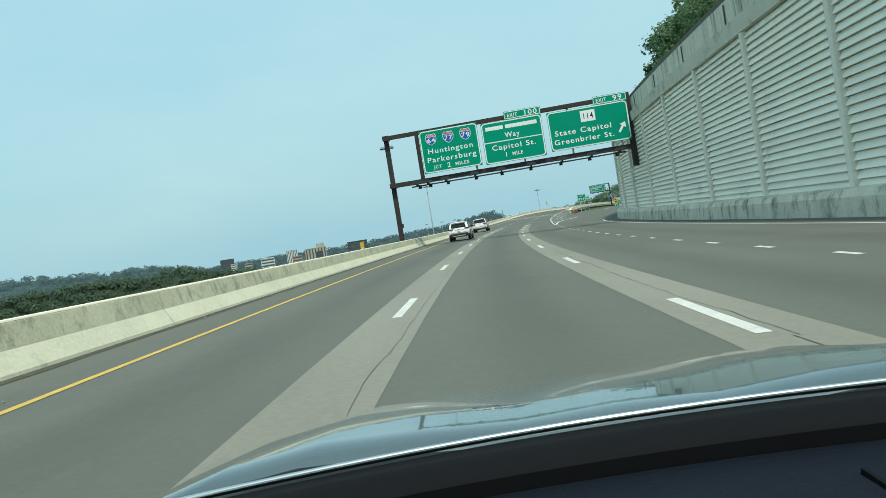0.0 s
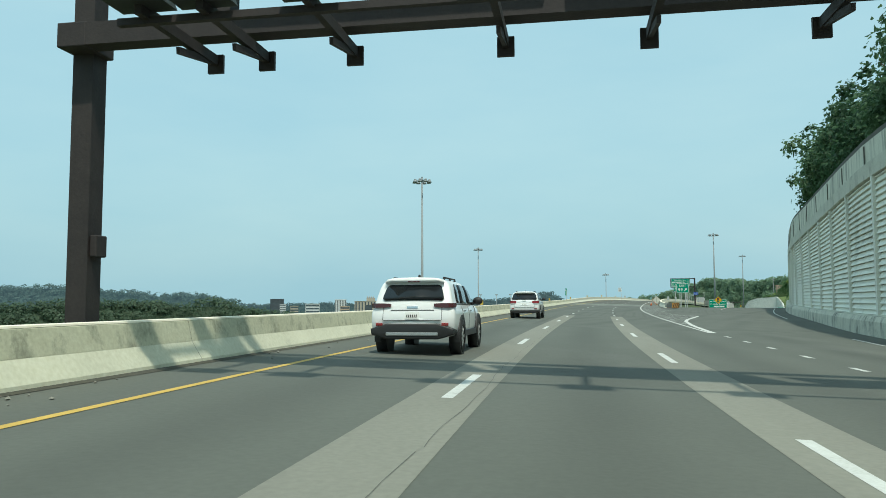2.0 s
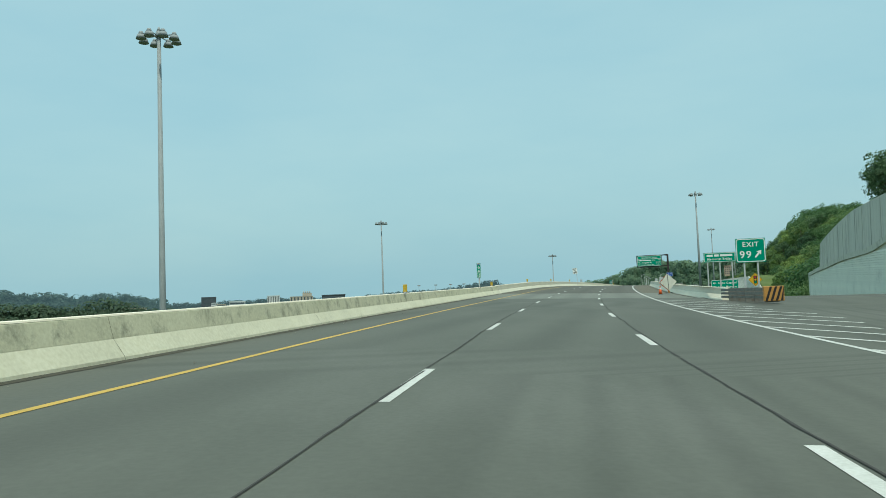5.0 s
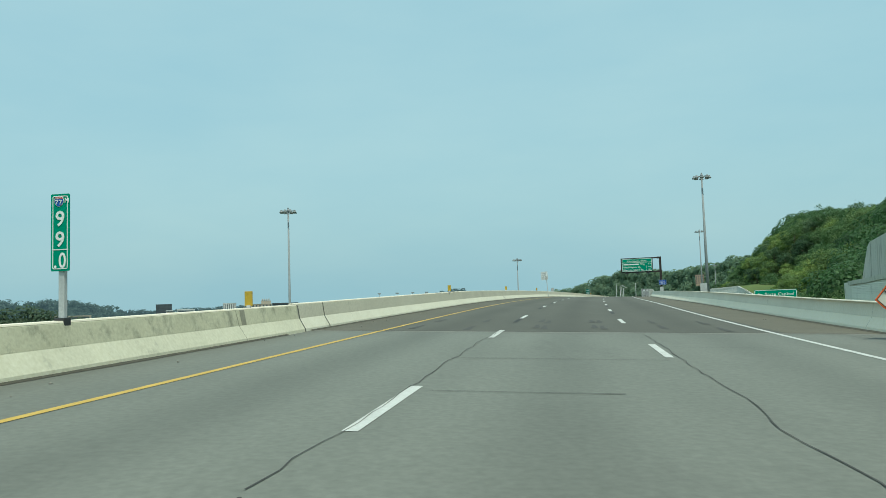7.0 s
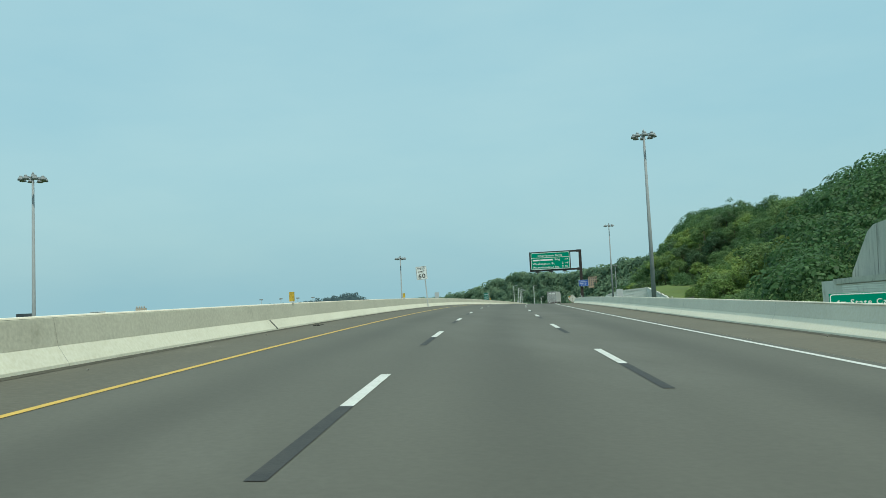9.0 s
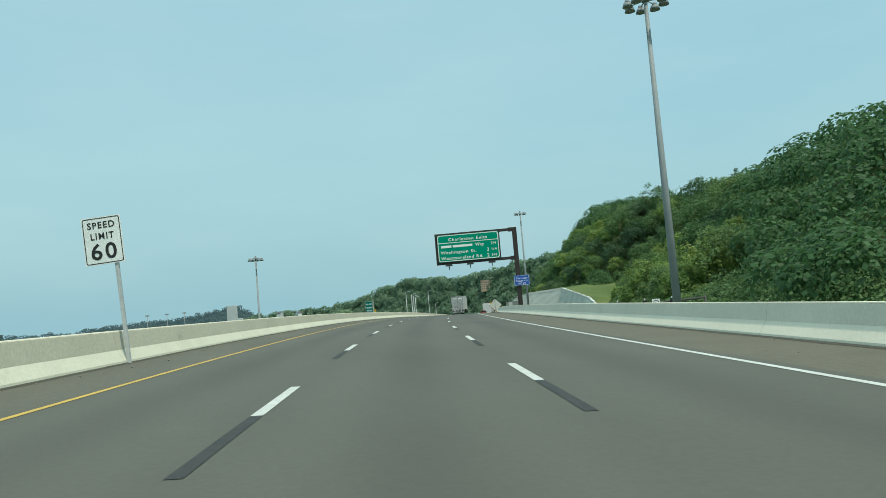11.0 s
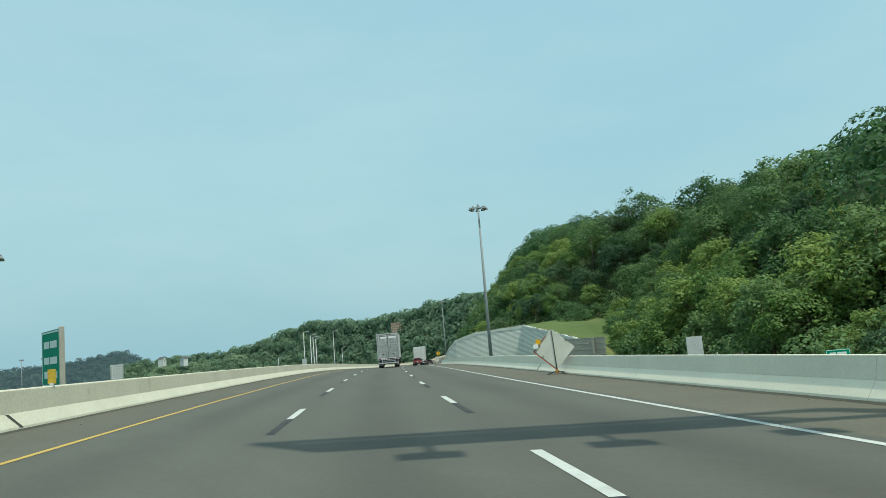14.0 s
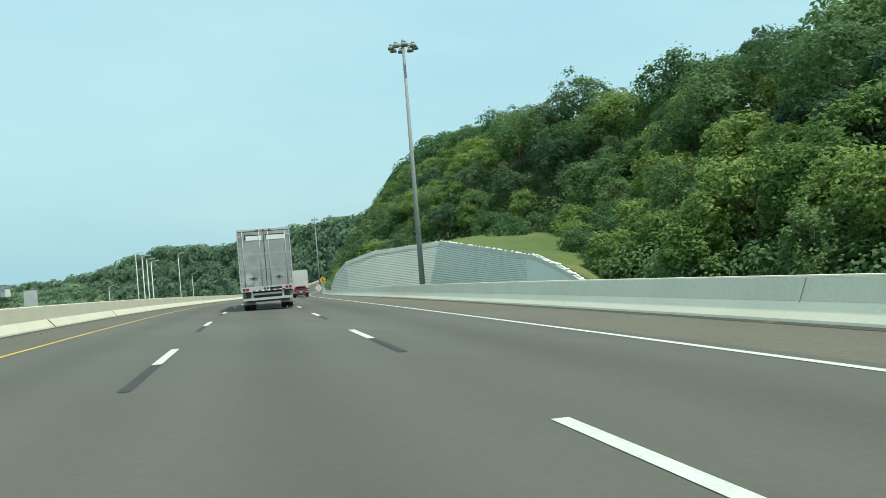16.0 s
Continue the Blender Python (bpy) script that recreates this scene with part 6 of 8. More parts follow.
def suv(name, label, s, d, paint, length=4.8, width=1.94, height=1.76, belt=1.1, low_lamps=True, turn=0.0):
    ob = thing(name, label, "car", stand(s, d, 0, turn, paved=True), group="cars on the road")
    hw, k = width / 2, length / 4.8
    zt = height - 0.05
    rings, spot, tail = car_shell(k, hw, belt, zt, length)
    bm = bmesh.new()
    left = [[bm.verts.new((-p.x, p.y, p.z)) for p in r] for r in rings]
    right = [[bm.verts.new(p) for p in r[:-1]] + [l[-1]] for r, l in zip(rings, left)]
    n = len(rings[0])
    for side in (left, right):
        for a, b in zip(side, side[1:]):
            for j in range(n - 1):
                bm.faces.new((a[j], b[j], b[j + 1], a[j + 1]))
    for i in (0, -1):
        for j in range(n - 2):
            bm.faces.new((left[i][j], right[i][j], right[i][j + 1], left[i][j + 1]))
        bm.faces.new((left[i][n - 2], right[i][n - 2], left[i][n - 1]))
    for i in range(len(rings) - 1):
        bm.faces.new((left[i][0], right[i][0], right[i + 1][0], left[i + 1][0]))
    bmesh.ops.recalc_face_normals(bm, faces=bm.faces[:])
    for f in bm.faces:
        f.smooth = True
    body = part("body", bm, paint, ob)
    sub = body.modifiers.new("round", "SUBSURF")
    sub.levels = sub.render_levels = 2
    def tail_at(x, z, out=0.012):
        return Vector((x, tail(z) - out + 0.05 * max(0, abs(x) / hw - 0.62) ** 2 * 8, z))
    def sheet_on_tail(bm, pts, out=0.012, thick=0.05):
        a = [bm.verts.new(tail_at(x, z, out)) for x, z in pts]
        b = [bm.verts.new(tail_at(x, z, out) + Vector((0, thick, 0))) for x, z in pts]
        bm.faces.new(a)
        for i in range(len(pts)):
            bm.faces.new((a[i], b[i], b[(i + 1) % len(pts)], a[(i + 1) % len(pts)]))
        bmesh.ops.recalc_face_normals(bm, faces=bm.faces[:])
    # rear window, its top under the spoiler
    z0, z1 = (belt + 0.04, zt - 0.1) if low_lamps else (belt + 0.1, zt - 0.12)
    e0, e1 = (0.85, 0.74) if low_lamps else (0.72, 0.62)
    bm = bmesh.new()
    m = 8
    for i in range(m):
        za, zb = z0 + (z1 - z0) * i / m, z0 + (z1 - z0) * (i + 1) / m
        wa, wb = (hw * (e0 + (e1 - e0) * t ** 1.3 - (0.05 if t in (0.0, 1.0) else 0)) for t in (i / m, (i + 1) / m))
        vs = [bm.verts.new(tail_at(x, z, 0.014)) for x, z in ((-wa, za), (wa, za), (wb, zb), (-wb, zb))]
        bm.faces.new(vs)
    bmesh.ops.remove_doubles(bm, verts=bm.verts[:], dist=0.0005)
    for f in bm.faces:
        f.smooth = True
    ext = bmesh.ops.extrude_face_region(bm, geom=bm.faces[:])
    bmesh.ops.translate(bm, verts=[v for v in ext["geom"] if isinstance(v, bmesh.types.BMVert)], vec=(0, 0.05, 0))
    bmesh.ops.recalc_face_normals(bm, faces=bm.faces[:])
    glass = part("rear_window", bm, M_GLASSDARK, body)
    bm = bmesh.new()
    beam(bm, tail_at(-0.32, z0 + 0.05, 0.016), tail_at(0.06, z0 + 0.08, 0.016), 0.02, 0.025)
    part("rear_wiper", bm, M_TRIM, glass)
    # spoiler over it
    bm = bmesh.new()
    prism(bm, [(-hw * 0.7, zt - 0.1), (-hw * 0.6, zt - 0.075), (hw * 0.6, zt - 0.075), (hw * 0.7, zt - 0.1), (hw * 0.66, zt - 0.005), (hw * 0.5, zt + 0.03), (0, zt + 0.045), (-hw * 0.5, zt + 0.03), (-hw * 0.66, zt - 0.005)], 0.24, 0.62)
    bmesh.ops.bevel(bm, geom=bm.edges[:], offset=0.022, segments=2, affect="EDGES")
    for f in bm.faces:
        f.smooth = True
    part("spoiler", bm, paint, body)
    bm = bmesh.new()
    box(bm, -0.14, 0.14, 0.232, 0.25, zt - 0.065, zt - 0.04, bevel=0.006)
    part("brake_lamp", bm, M_TAILDARK, body)
    bm = bmesh.new()
    prism(bm, [(-0.03, zt + 0.03), (0.03, zt + 0.03), (0.005, zt + 0.12), (-0.005, zt + 0.12)], 0.75, 0.92)
    part("roof_antenna", bm, M_TRIM, body)
    bm = bmesh.new()
    q = [spot(5, 7, 0.35, 0.3), spot(6, 6, 0.75, 0.2)]
    vs = [bm.verts.new(v) for v in ((-q[0].x, q[0].y, q[0].z + 0.02), (q[0].x, q[0].y, q[0].z + 0.02), (q[1].x, q[1].y, q[1].z + 0.02), (-q[1].x, q[1].y, q[1].z + 0.02))]
    bm.faces.new(vs)
    ext = bmesh.ops.extrude_face_region(bm, geom=bm.faces[:])
    bmesh.ops.translate(bm, verts=[v for v in ext["geom"] if isinstance(v, bmesh.types.BMVert)], vec=(0, 0, -0.04))
    bmesh.ops.recalc_face_normals(bm, faces=bm.faces[:])
    part("windscreen", bm, M_GLASSDARK, body)
    zlo, zhi = belt + 0.035, zt - 0.1
    def flank(y, z, out=0.004):
        x = float(np.interp(z, [0.62, 0.85, belt - 0.1, belt - 0.01, belt + (zt - belt) * 0.55, zt - 0.07], [0.99, 1.0, 0.975, 0.93, 0.862, 0.79])) * hw
        return x + out
    for sx in (-1, 1):
        # side windows: quarter light, rear door, front door
        for pts in (((0.62, zlo), (1.08 * k, zlo), (1.2 * k, zhi), (0.86, zhi), (0.7, (zlo + zhi) / 2 + 0.06)), ((1.15 * k, zlo), (2.12 * k, zlo), (2.12 * k, zhi), (1.27 * k, zhi)), ((2.19 * k, zlo), (3.22 * k, zlo), (2.9 * k, (zlo + zhi) / 2), (2.55 * k, zhi), (2.19 * k, zhi))):
            bm = bmesh.new()
            rows = []
            for i in range(7):
                z = zlo + (zhi - zlo) * i / 6
                ys = []
                for (ya, za), (yb, zb) in zip(pts, pts[1:] + pts[:1]):
                    if abs(zb - za) > 1e-6 and min(za, zb) - 1e-6 <= z <= max(za, zb) + 1e-6:
                        ys.append(ya + (yb - ya) * (z - za) / (zb - za))
                inset = 0.02 if i in (0, 6) else 0.0
                rows.append([(sx * (flank(0, z) + 0.008), y, z) for y in (min(ys) + inset, max(ys) - inset)])
            front = [[bm.verts.new(v) for v in r] for r in rows]
            back = [[bm.verts.new((v[0] - sx * 0.05, v[1], v[2])) for v in r] for r in rows]
            for i in range(6):
                bm.faces.new((front[i][0], front[i][1], front[i + 1][1], front[i + 1][0])).smooth = True
                for c in (0, 1):
                    bm.faces.new((front[i][c], front[i + 1][c], back[i + 1][c], back[i][c]))
            for i in (0, 6):
                bm.faces.new((front[i][0], front[i][1], back[i][1], back[i][0]))
            bmesh.ops.recalc_face_normals(bm, faces=bm.faces[:])
            part("side_window", bm, M_GLASSDARK, body)
        bm = bmesh.new()
        xr = hw * 0.6
        tube(bm, (sx * xr, 0.75, zt + 0.05), (sx * xr, 2.3 * k, zt + 0.05), 0.02, 0.02, 8)
        for y in (0.75, 1.55, 2.28 * k):
            tube(bm, (sx * xr, y, zt), (sx * xr, y + 0.02, zt + 0.05), 0.03, 0.02, 8)
        part("roof_rail", bm, M_TRIM, body)
        bm = bmesh.new()
        xm = hw * 0.95
        bmesh.ops.create_uvsphere(bm, u_segments=14, v_segments=10, radius=1.0)
        bmesh.ops.transform(bm, matrix=Matrix.Translation((sx * (xm + 0.15), 2.98 * k, belt + 0.1)) @ Matrix.Diagonal((0.125, 0.085, 0.1, 1)), verts=bm.verts[:])
        tube(bm, (sx * (xm - 0.05), 3.02 * k, belt + 0.02), (sx * (xm + 0.12), 3.0 * k, belt + 0.06), 0.04, 0.035, 8)
        for f in bm.faces:
            f.smooth = True
        part("mirror", bm, M_TRIM, ob)
        for y in (1.32 * k, 2.3 * k):
            bm = bmesh.new()
            tube(bm, (sx * (flank(y, belt - 0.14) + 0.015), y, belt - 0.14), (sx * (flank(y, belt - 0.14) + 0.015), y + 0.2, belt - 0.135), 0.018, 0.018, 8)
            part("door_handle", bm, M_CHROME, ob)
        bm = bmesh.new()
        box(bm, sx * hw * 0.985 - 0.03, sx * hw * 0.985 + 0.02, 1.38 * k, 3.45 * k, 0.36, 0.5, bevel=0.012)
        part("sill_trim", bm, M_TRIM, ob)
        for y in (1.0 * k, 3.88 * k):
            bm = bmesh.new()
            mm = 18
            o, q = ([(y + math.cos(math.pi * (i / mm * 1.16 - 0.08)) * r, 0.38 + math.sin(math.pi * (i / mm * 1.16 - 0.08)) * r) for i in range(mm + 1)] for r in (0.48, 0.415))
            for i in range(mm):
                quad = [(sx * (hw + 0.014), *o[i]), (sx * (hw + 0.014), *o[i + 1]), (sx * (hw + 0.014), *q[i + 1]), (sx * (hw + 0.014), *q[i])]
                a = [bm.verts.new(v) for v in quad]
                b = [bm.verts.new((v[0] - sx * 0.14, v[1], v[2])) for v in quad]
                for j in range(4):
                    bm.faces.new((a[j], a[(j + 1) % 4], b[(j + 1) % 4], b[j]))
                bm.faces.new(a)
            part("arch_trim", bm, M_TRIM, ob)
            bm = bmesh.new()
            tube(bm, (sx * (hw - 0.24), y, 0.38), (sx * (hw + 0.006), y, 0.38), 0.42, 0.42, 28)
            part("wheel_well", bm, M_TRIM, ob)
            wheel(ob, sx * (hw - 0.1), y, 0.375, 0.25, sx)
        for y in (1.2 * k, 2.16 * k, 3.3 * k):
            bm = bmesh.new()
            for za, zb in ((0.52, 0.85), (0.85, belt - 0.1), (belt - 0.1, belt)):
                beam(bm, (sx * flank(y, za, -0.002), y, za), (sx * flank(y, zb, -0.002), y, zb), 0.008, 0.012)
            part("door_seam", bm, M_SEAM, ob)
        bm = bmesh.new()
        beam(bm, (sx * flank(0, belt + 0.01, 0.0), 0.62, belt + 0.012), (sx * flank(0, belt + 0.01, 0.0), 3.25 * k, belt + 0.012), 0.02, 0.022)
        part("window_trim", bm, M_CHROME if low_lamps else M_TRIM, body)
        # tail lamps wrap round the corner
        zl0, zl1 = (belt - 0.2, belt - 0.03) if low_lamps else (belt - 0.06, belt + 0.035)
        x0, x1 = (0.54, 0.99) if low_lamps else (0.5, 0.985)
        def lamp_mesh(za, zb, xa, out):
            bm = bmesh.new()
            cols = []
            for t in (0.0, 0.35, 0.7, 0.88, 1.0):
                x = hw * (xa + (x1 - xa) * t)
                y = tail((za + zb) / 2) - out + (0.0 if t < 0.8 else 0.05 if t < 0.95 else 0.14)
                drop = 0.02 if t == 0.0 else 0.0
                cols.append(((x, y, za + drop), (x, y, zb - drop * 0.5)))
            xe = hw * float(np.interp((za + zb) / 2, [0.85, belt - 0.1, belt], [1.0, 0.982, 0.945])) + out
            cols.append(((xe, 0.34, za + 0.03), (xe, 0.34, zb - 0.01)))
            f = [[bm.verts.new((sx * p[0], p[1], p[2])) for p in c] for c in cols]
            b = [[bm.verts.new((sx * (p[0] - 0.06 * (i > 2)), p[1] + 0.06, p[2])) for p in c] for i, c in enumerate(cols)]
            for i in range(len(f) - 1):
                bm.faces.new((f[i][0], f[i + 1][0], f[i + 1][1], f[i][1]))
                bm.faces.new((f[i][1], f[i + 1][1], b[i + 1][1], b[i][1]))
                bm.faces.new((f[i][0], b[i][0], b[i + 1][0], f[i + 1][0]))
            bm.faces.new((f[0][0], f[0][1], b[0][1], b[0][0]))
            bm.faces.new((f[-1][0], b[-1][0], b[-1][1], f[-1][1]))
            bmesh.ops.recalc_face_normals(bm, faces=bm.faces[:])
            return bm
        lamp = part("tail_lamp", lamp_mesh(zl0, zl1, x0, 0.022), M_TAIL if low_lamps else M_TAILDARK, ob)
        if low_lamps:
            part("clear_lens", lamp_mesh(zl0 - 0.062, zl0 + 0.004, x0 + 0.05, 0.02), M_LENS, lamp)
        bm = bmesh.new()
        box(bm, min(sx * hw * 0.68, sx * hw * 0.84), max(sx * hw * 0.68, sx * hw * 0.84), -0.012, 0.06, 0.63, 0.69, bevel=0.01)
        part("reflector", bm, M_TAIL, ob)
        bm = bmesh.new()
        for za, zb in ((0.76, belt - 0.2), (belt - 0.2, belt + 0.02)):
            beam(bm, tail_at(sx * hw * 0.68, za, 0.004), tail_at(sx * hw * 0.68, zb, 0.004), 0.01, 0.014)
        part("hatch_seam", bm, M_SEAM, ob)
        bm = bmesh.new()
        tube(bm, (sx * hw * 0.55, 0.02, 0.4), (sx * hw * 0.55, 0.25, 0.4), 0.04, 0.04, 14)
        part("exhaust_tip", bm, M_TRIM, ob)
    # dark lower bumper, plate recess, trim
    bm = bmesh.new()
    prism(bm, [(-hw * 0.97, 0.57), (-hw * 0.95, 0.44), (-hw * 0.6, 0.34), (hw * 0.6, 0.34), (hw * 0.95, 0.44), (hw * 0.97, 0.57), (hw * 0.6, 0.56 if low_lamps else 0.68), (-hw * 0.6, 0.56 if low_lamps else 0.68)], -0.012, 0.5)
    bmesh.ops.bevel(bm, geom=bm.edges[:], offset=0.035, segments=2, affect="EDGES", profile=0.6)
    for f in bm.faces:
        f.smooth = True
    bumper = part("rear_bumper", bm, M_TRIM, ob)
    bm = bmesh.new()
    if low_lamps:
        box(bm, -hw * 0.34, hw * 0.34, -0.02, 0.0, 0.47, 0.52, bevel=0.008)
    else:
        box(bm, -hw * 0.6, hw * 0.6, -0.03, 0.0, 0.42, 0.49, bevel=0.012)
    part("bumper_trim", bm, M_STEELDARK if low_lamps else M_RIM, bumper)
    bm = bmesh.new()
    sheet_on_tail(bm, ((-hw * 0.66, 0.74), (hw * 0.66, 0.74), (hw * 0.66, 0.755), (-hw * 0.66, 0.755)), 0.006)
    part("hatch_gap", bm, M_SEAM, ob)
    bm = bmesh.new()
    sheet_on_tail(bm, ((-0.24, belt - 0.34), (0.24, belt - 0.34), (0.26, belt - 0.13), (-0.26, belt - 0.13)), 0.004)
    part("plate_recess", bm, paint, ob)
    bm = bmesh.new()
    sheet_on_tail(bm, ((-hw * 0.5, belt - 0.125), (hw * 0.5, belt - 0.125), (hw * 0.5, belt - 0.105), (-hw * 0.5, belt - 0.105)), 0.012)
    part("hatch_crease", bm, M_CHROME if low_lamps else M_SEAM, ob)
    zp = belt - 0.31
    bm = bmesh.new()
    sheet_on_tail(bm, ((-0.155, zp), (0.155, zp), (0.155, zp + 0.155), (-0.155, zp + 0.155)), 0.02)
    pl = part("number_plate", bm, M_PLATE, ob)
    for i in range(6):
        bm = bmesh.new()
        x = -0.12 + i * 0.041
        sheet_on_tail(bm, ((x, zp + 0.04), (x + 0.024, zp + 0.04), (x + 0.024, zp + 0.105), (x, zp + 0.105)), 0.024, 0.003)
        part("bar", bm, M_INK, pl)
    bm = bmesh.new()
    sheet_on_tail(bm, ((-0.12, belt - 0.075), (0.12, belt - 0.075), (0.12, belt - 0.03), (-0.12, belt - 0.03)), 0.012)
    part("badge", bm, M_STEELDARK if low_lamps else M_CHROME, ob)
    return ob


suv("suv", "white large sport utility car with red tail lamps", 100.5, -4.2, M_PAINT, height=1.79, belt=1.2)
suv("crossover", "white crossover car with slim dark red tail lamps", 66.6, -3.7, M_PAINT, 4.75, 1.9, 1.69, belt=1.08, low_lamps=False)
suv("dark_suv", "dark sport utility car far ahead", 560, 3.7, M_DARKPAINT, 4.6, 1.85, 1.7)
suv("dark_car", "dark car far ahead in the traffic", 610, 3.7, M_DARKPAINT, 4.5, 1.8, 1.5, belt=0.95)
suv("red_car", "red car ahead of the lorry", 505, 3.6, M_REDPAINT, 4.4, 1.8, 1.48, belt=0.95)

M_QUILT = mat("quilted_steel_door", (0.4, 0.4, 0.385), (0.26, 0.26, 0.25), scale=1.2, fine=30, rough=0.4, metal=0.25, bump=0.2, stain=(0.5, 0.5, 0.48), stain_at=0.55, stain_scale=1.5, grain=0.2)
M_BRIGHT = mat("bright_rolled_steel", (0.75, 0.75, 0.73), (0.65, 0.65, 0.63), scale=2, fine=30, rough=0.35, metal=0.3, bump=0.0)
M_TRAILER = mat("trailer_side", (0.6, 0.6, 0.58), (0.52, 0.52, 0.5), scale=0.4, fine=20, rough=0.45, bump=0.05)


def trailer(name, label, s, d, quilted, turn=0.0):
    ob = thing(name, label, "truck", stand(s, d, 0, turn, paved=True), group="lorries on the road")
    w, z0, z1, length = 1.29, 1.1, 4.05, 15.8
    bm = bmesh.new()
    box(bm, -w, w, 0.06, length, z0, z1, bevel=0.03)
    part("body", bm, M_TRAILER, ob)
    skin = M_QUILT if quilted else M_TRAILER
    frame = M_GALV if quilted else M_TRAILER
    for x0, x1 in ((-w + 0.06, -0.012), (0.012, w - 0.06)):
        bm = bmesh.new()
        box(bm, x0, x1, 0.0, 0.055, z0 + 0.1, z1 - 0.1, bevel=0.01)
        door = part("rear_door", bm, skin, ob)
        if quilted:
            bm = bmesh.new()
            n = 8
            mid = (x0 + x1) / 2
            for zz0, zz1 in ((z0 + 0.14, z0 + 0.98), (z0 + 1.05, z0 + 1.68), (z0 + 1.75, z0 + 2.3)):
                hh = zz1 - zz0
                for i in range(-5, n):
                    for sgn in (1, -1):
                        a = Vector((x0 + (x1 - x0) * i / n, -0.004, zz0 if sgn > 0 else zz1))
                        b = a + Vector((hh * 0.8, 0, sgn * hh))
                        # keep within the door
                        t0 = max(0.0, (x0 + 0.02 - a.x) / (b.x - a.x))
                        t1 = min(1.0, (x1 - 0.02 - a.x) / (b.x - a.x))
                        if t1 > t0 + 0.05:
                            beam(bm, a.lerp(b, t0), a.lerp(b, t1), 0.01, 0.03, up=(0, 1, 0))
            part("quilting", bm, M_BRIGHT, door)
        for x in ((x0 + 0.2), (x1 - 0.2)) if quilted else ((x0 + 0.4),):
            bm = bmesh.new()
            tube(bm, (x, -0.03, z0 + 0.12), (x, -0.03, z1 - 0.12), 0.017, 0.017, 8)
            part("lock_rod", bm, M_GALV, door)
        for z in (z0 + 0.3, z0 + 1.02, z0 + 1.7, z0 + 2.6):
            bm = bmesh.new()
            xe = x0 - 0.03 if x0 < -0.5 else x1 - 0.1
            box(bm, xe, xe + 0.13, -0.03, 0.02, z - 0.04, z + 0.04, bevel=0.008)
            part("hinge", bm, M_GALV, door)
    for n, a in (("top_rail", (-w, w, -0.01, 0.1, z1 - 0.1, z1 + 0.01)), ("side_frame", (-w, -w + 0.06, -0.01, 0.1, z0, z1)), ("side_frame", (w - 0.06, w, -0.01, 0.1, z0, z1)), ("sill", (-w, w, -0.03, 0.12, z0 - 0.14, z0 + 0.1))):
        bm = bmesh.new()
        box(bm, *a, bevel=0.01)
        part(n, bm, frame, ob)
    if quilted:
        for z in (z0 + 1.015, z0 + 1.715):
            bm = bmesh.new()
            box(bm, -w + 0.06, w - 0.06, -0.012, 0.0, z - 0.03, z + 0.03)
            part("door_band", bm, M_GALV, ob)
        for x0, x1, m in ((-0.92, -0.16, M_INK), (-0.86, -0.1, M_SIGNWHITE), (0.08, 1.0, M_INK), (0.12, 1.05, M_SIGNWHITE)):
            bm = bmesh.new()
            box(bm, x0, x1, -0.02 if m is M_SIGNWHITE else -0.014, -0.006, z1 - 0.5 - (0.05 if m is M_SIGNWHITE else 0), z1 - 0.28 - (0.05 if m is M_SIGNWHITE else 0))
            part("lettering_bar", bm, m, ob)
        for x0, x1, za, zb in ((-0.014, 0.014, z0 + 0.1, z1 - 0.1), (-w + 0.055, -w + 0.07, z0 + 0.1, z1 - 0.1), (w - 0.07, w - 0.055, z0 + 0.1, z1 - 0.1), (-w + 0.06, w - 0.06, z1 - 0.125, z1 - 0.1)):
            bm = bmesh.new()
            box(bm, x0, x1, -0.004, 0.03, za, zb)
            part("door_seal", bm, M_TRIM, ob)
        for i in range(12):
            bm = bmesh.new()
            x = -w + 0.42 + i * 0.145
            box(bm, x, x + 0.14, -0.034, -0.03, z0 - 0.125, z0 - 0.085)
            part("reflective_tape", bm, M_TAIL if i % 2 else M_SIGNWHITE, ob)
        for i in range(3):
            bm = bmesh.new()
            x = -0.3 + i * 0.3
            box(bm, x - 0.06, x + 0.06, -0.03, -0.005, z1 - 0.075, z1 - 0.035, bevel=0.008)
            part("marker_lamp", bm, M_TAILDARK, ob)
        for x in (-0.62, 0.62):
            bm = bmesh.new()
            box(bm, x - 0.2, x + 0.2, -0.05, -0.02, z0 + 0.5, z0 + 0.54, bevel=0.008)
            box(bm, x - 0.06, x + 0.06, -0.045, -0.005, z0 + 0.44, z0 + 0.58, bevel=0.01)
            part("lock_handle", bm, M_STEELDARK, ob)
        # dark sheet added below the doors, standing in for the shade under the trailer
        bm = bmesh.new()
        box(bm, -1.05, 1.05, 0.3, 0.36, 0.42, 0.98)
        part("rear_shade_plate", bm, M_STEELDARK, ob)
        bm = bmesh.new()
        c = Vector((-0.85, -0.016, z0 + 0.5))
        prism(bm, [(c.x - 0.33, c.z), (c.x, c.z - 0.33), (c.x + 0.33, c.z), (c.x, c.z + 0.33)], -0.018, -0.012)
        part("diamond_plate", bm, M_GALV, ob)
        bars(ob, -0.2, 0.75, z0 - 0.07, 0.1, -0.036, M_INK, (0.15, 0.3))
    for sx in (-1, 1):
        for x, m in ((0.95, M_TAIL), (1.12, M_TAIL)):
            bm = bmesh.new()
            box(bm, sx * x - 0.07, sx * x + 0.07, -0.045, -0.02, z0 - 0.08, z0 + 0.04, bevel=0.01)
            part("tail_lamp", bm, m, ob)
        bm = bmesh.new()
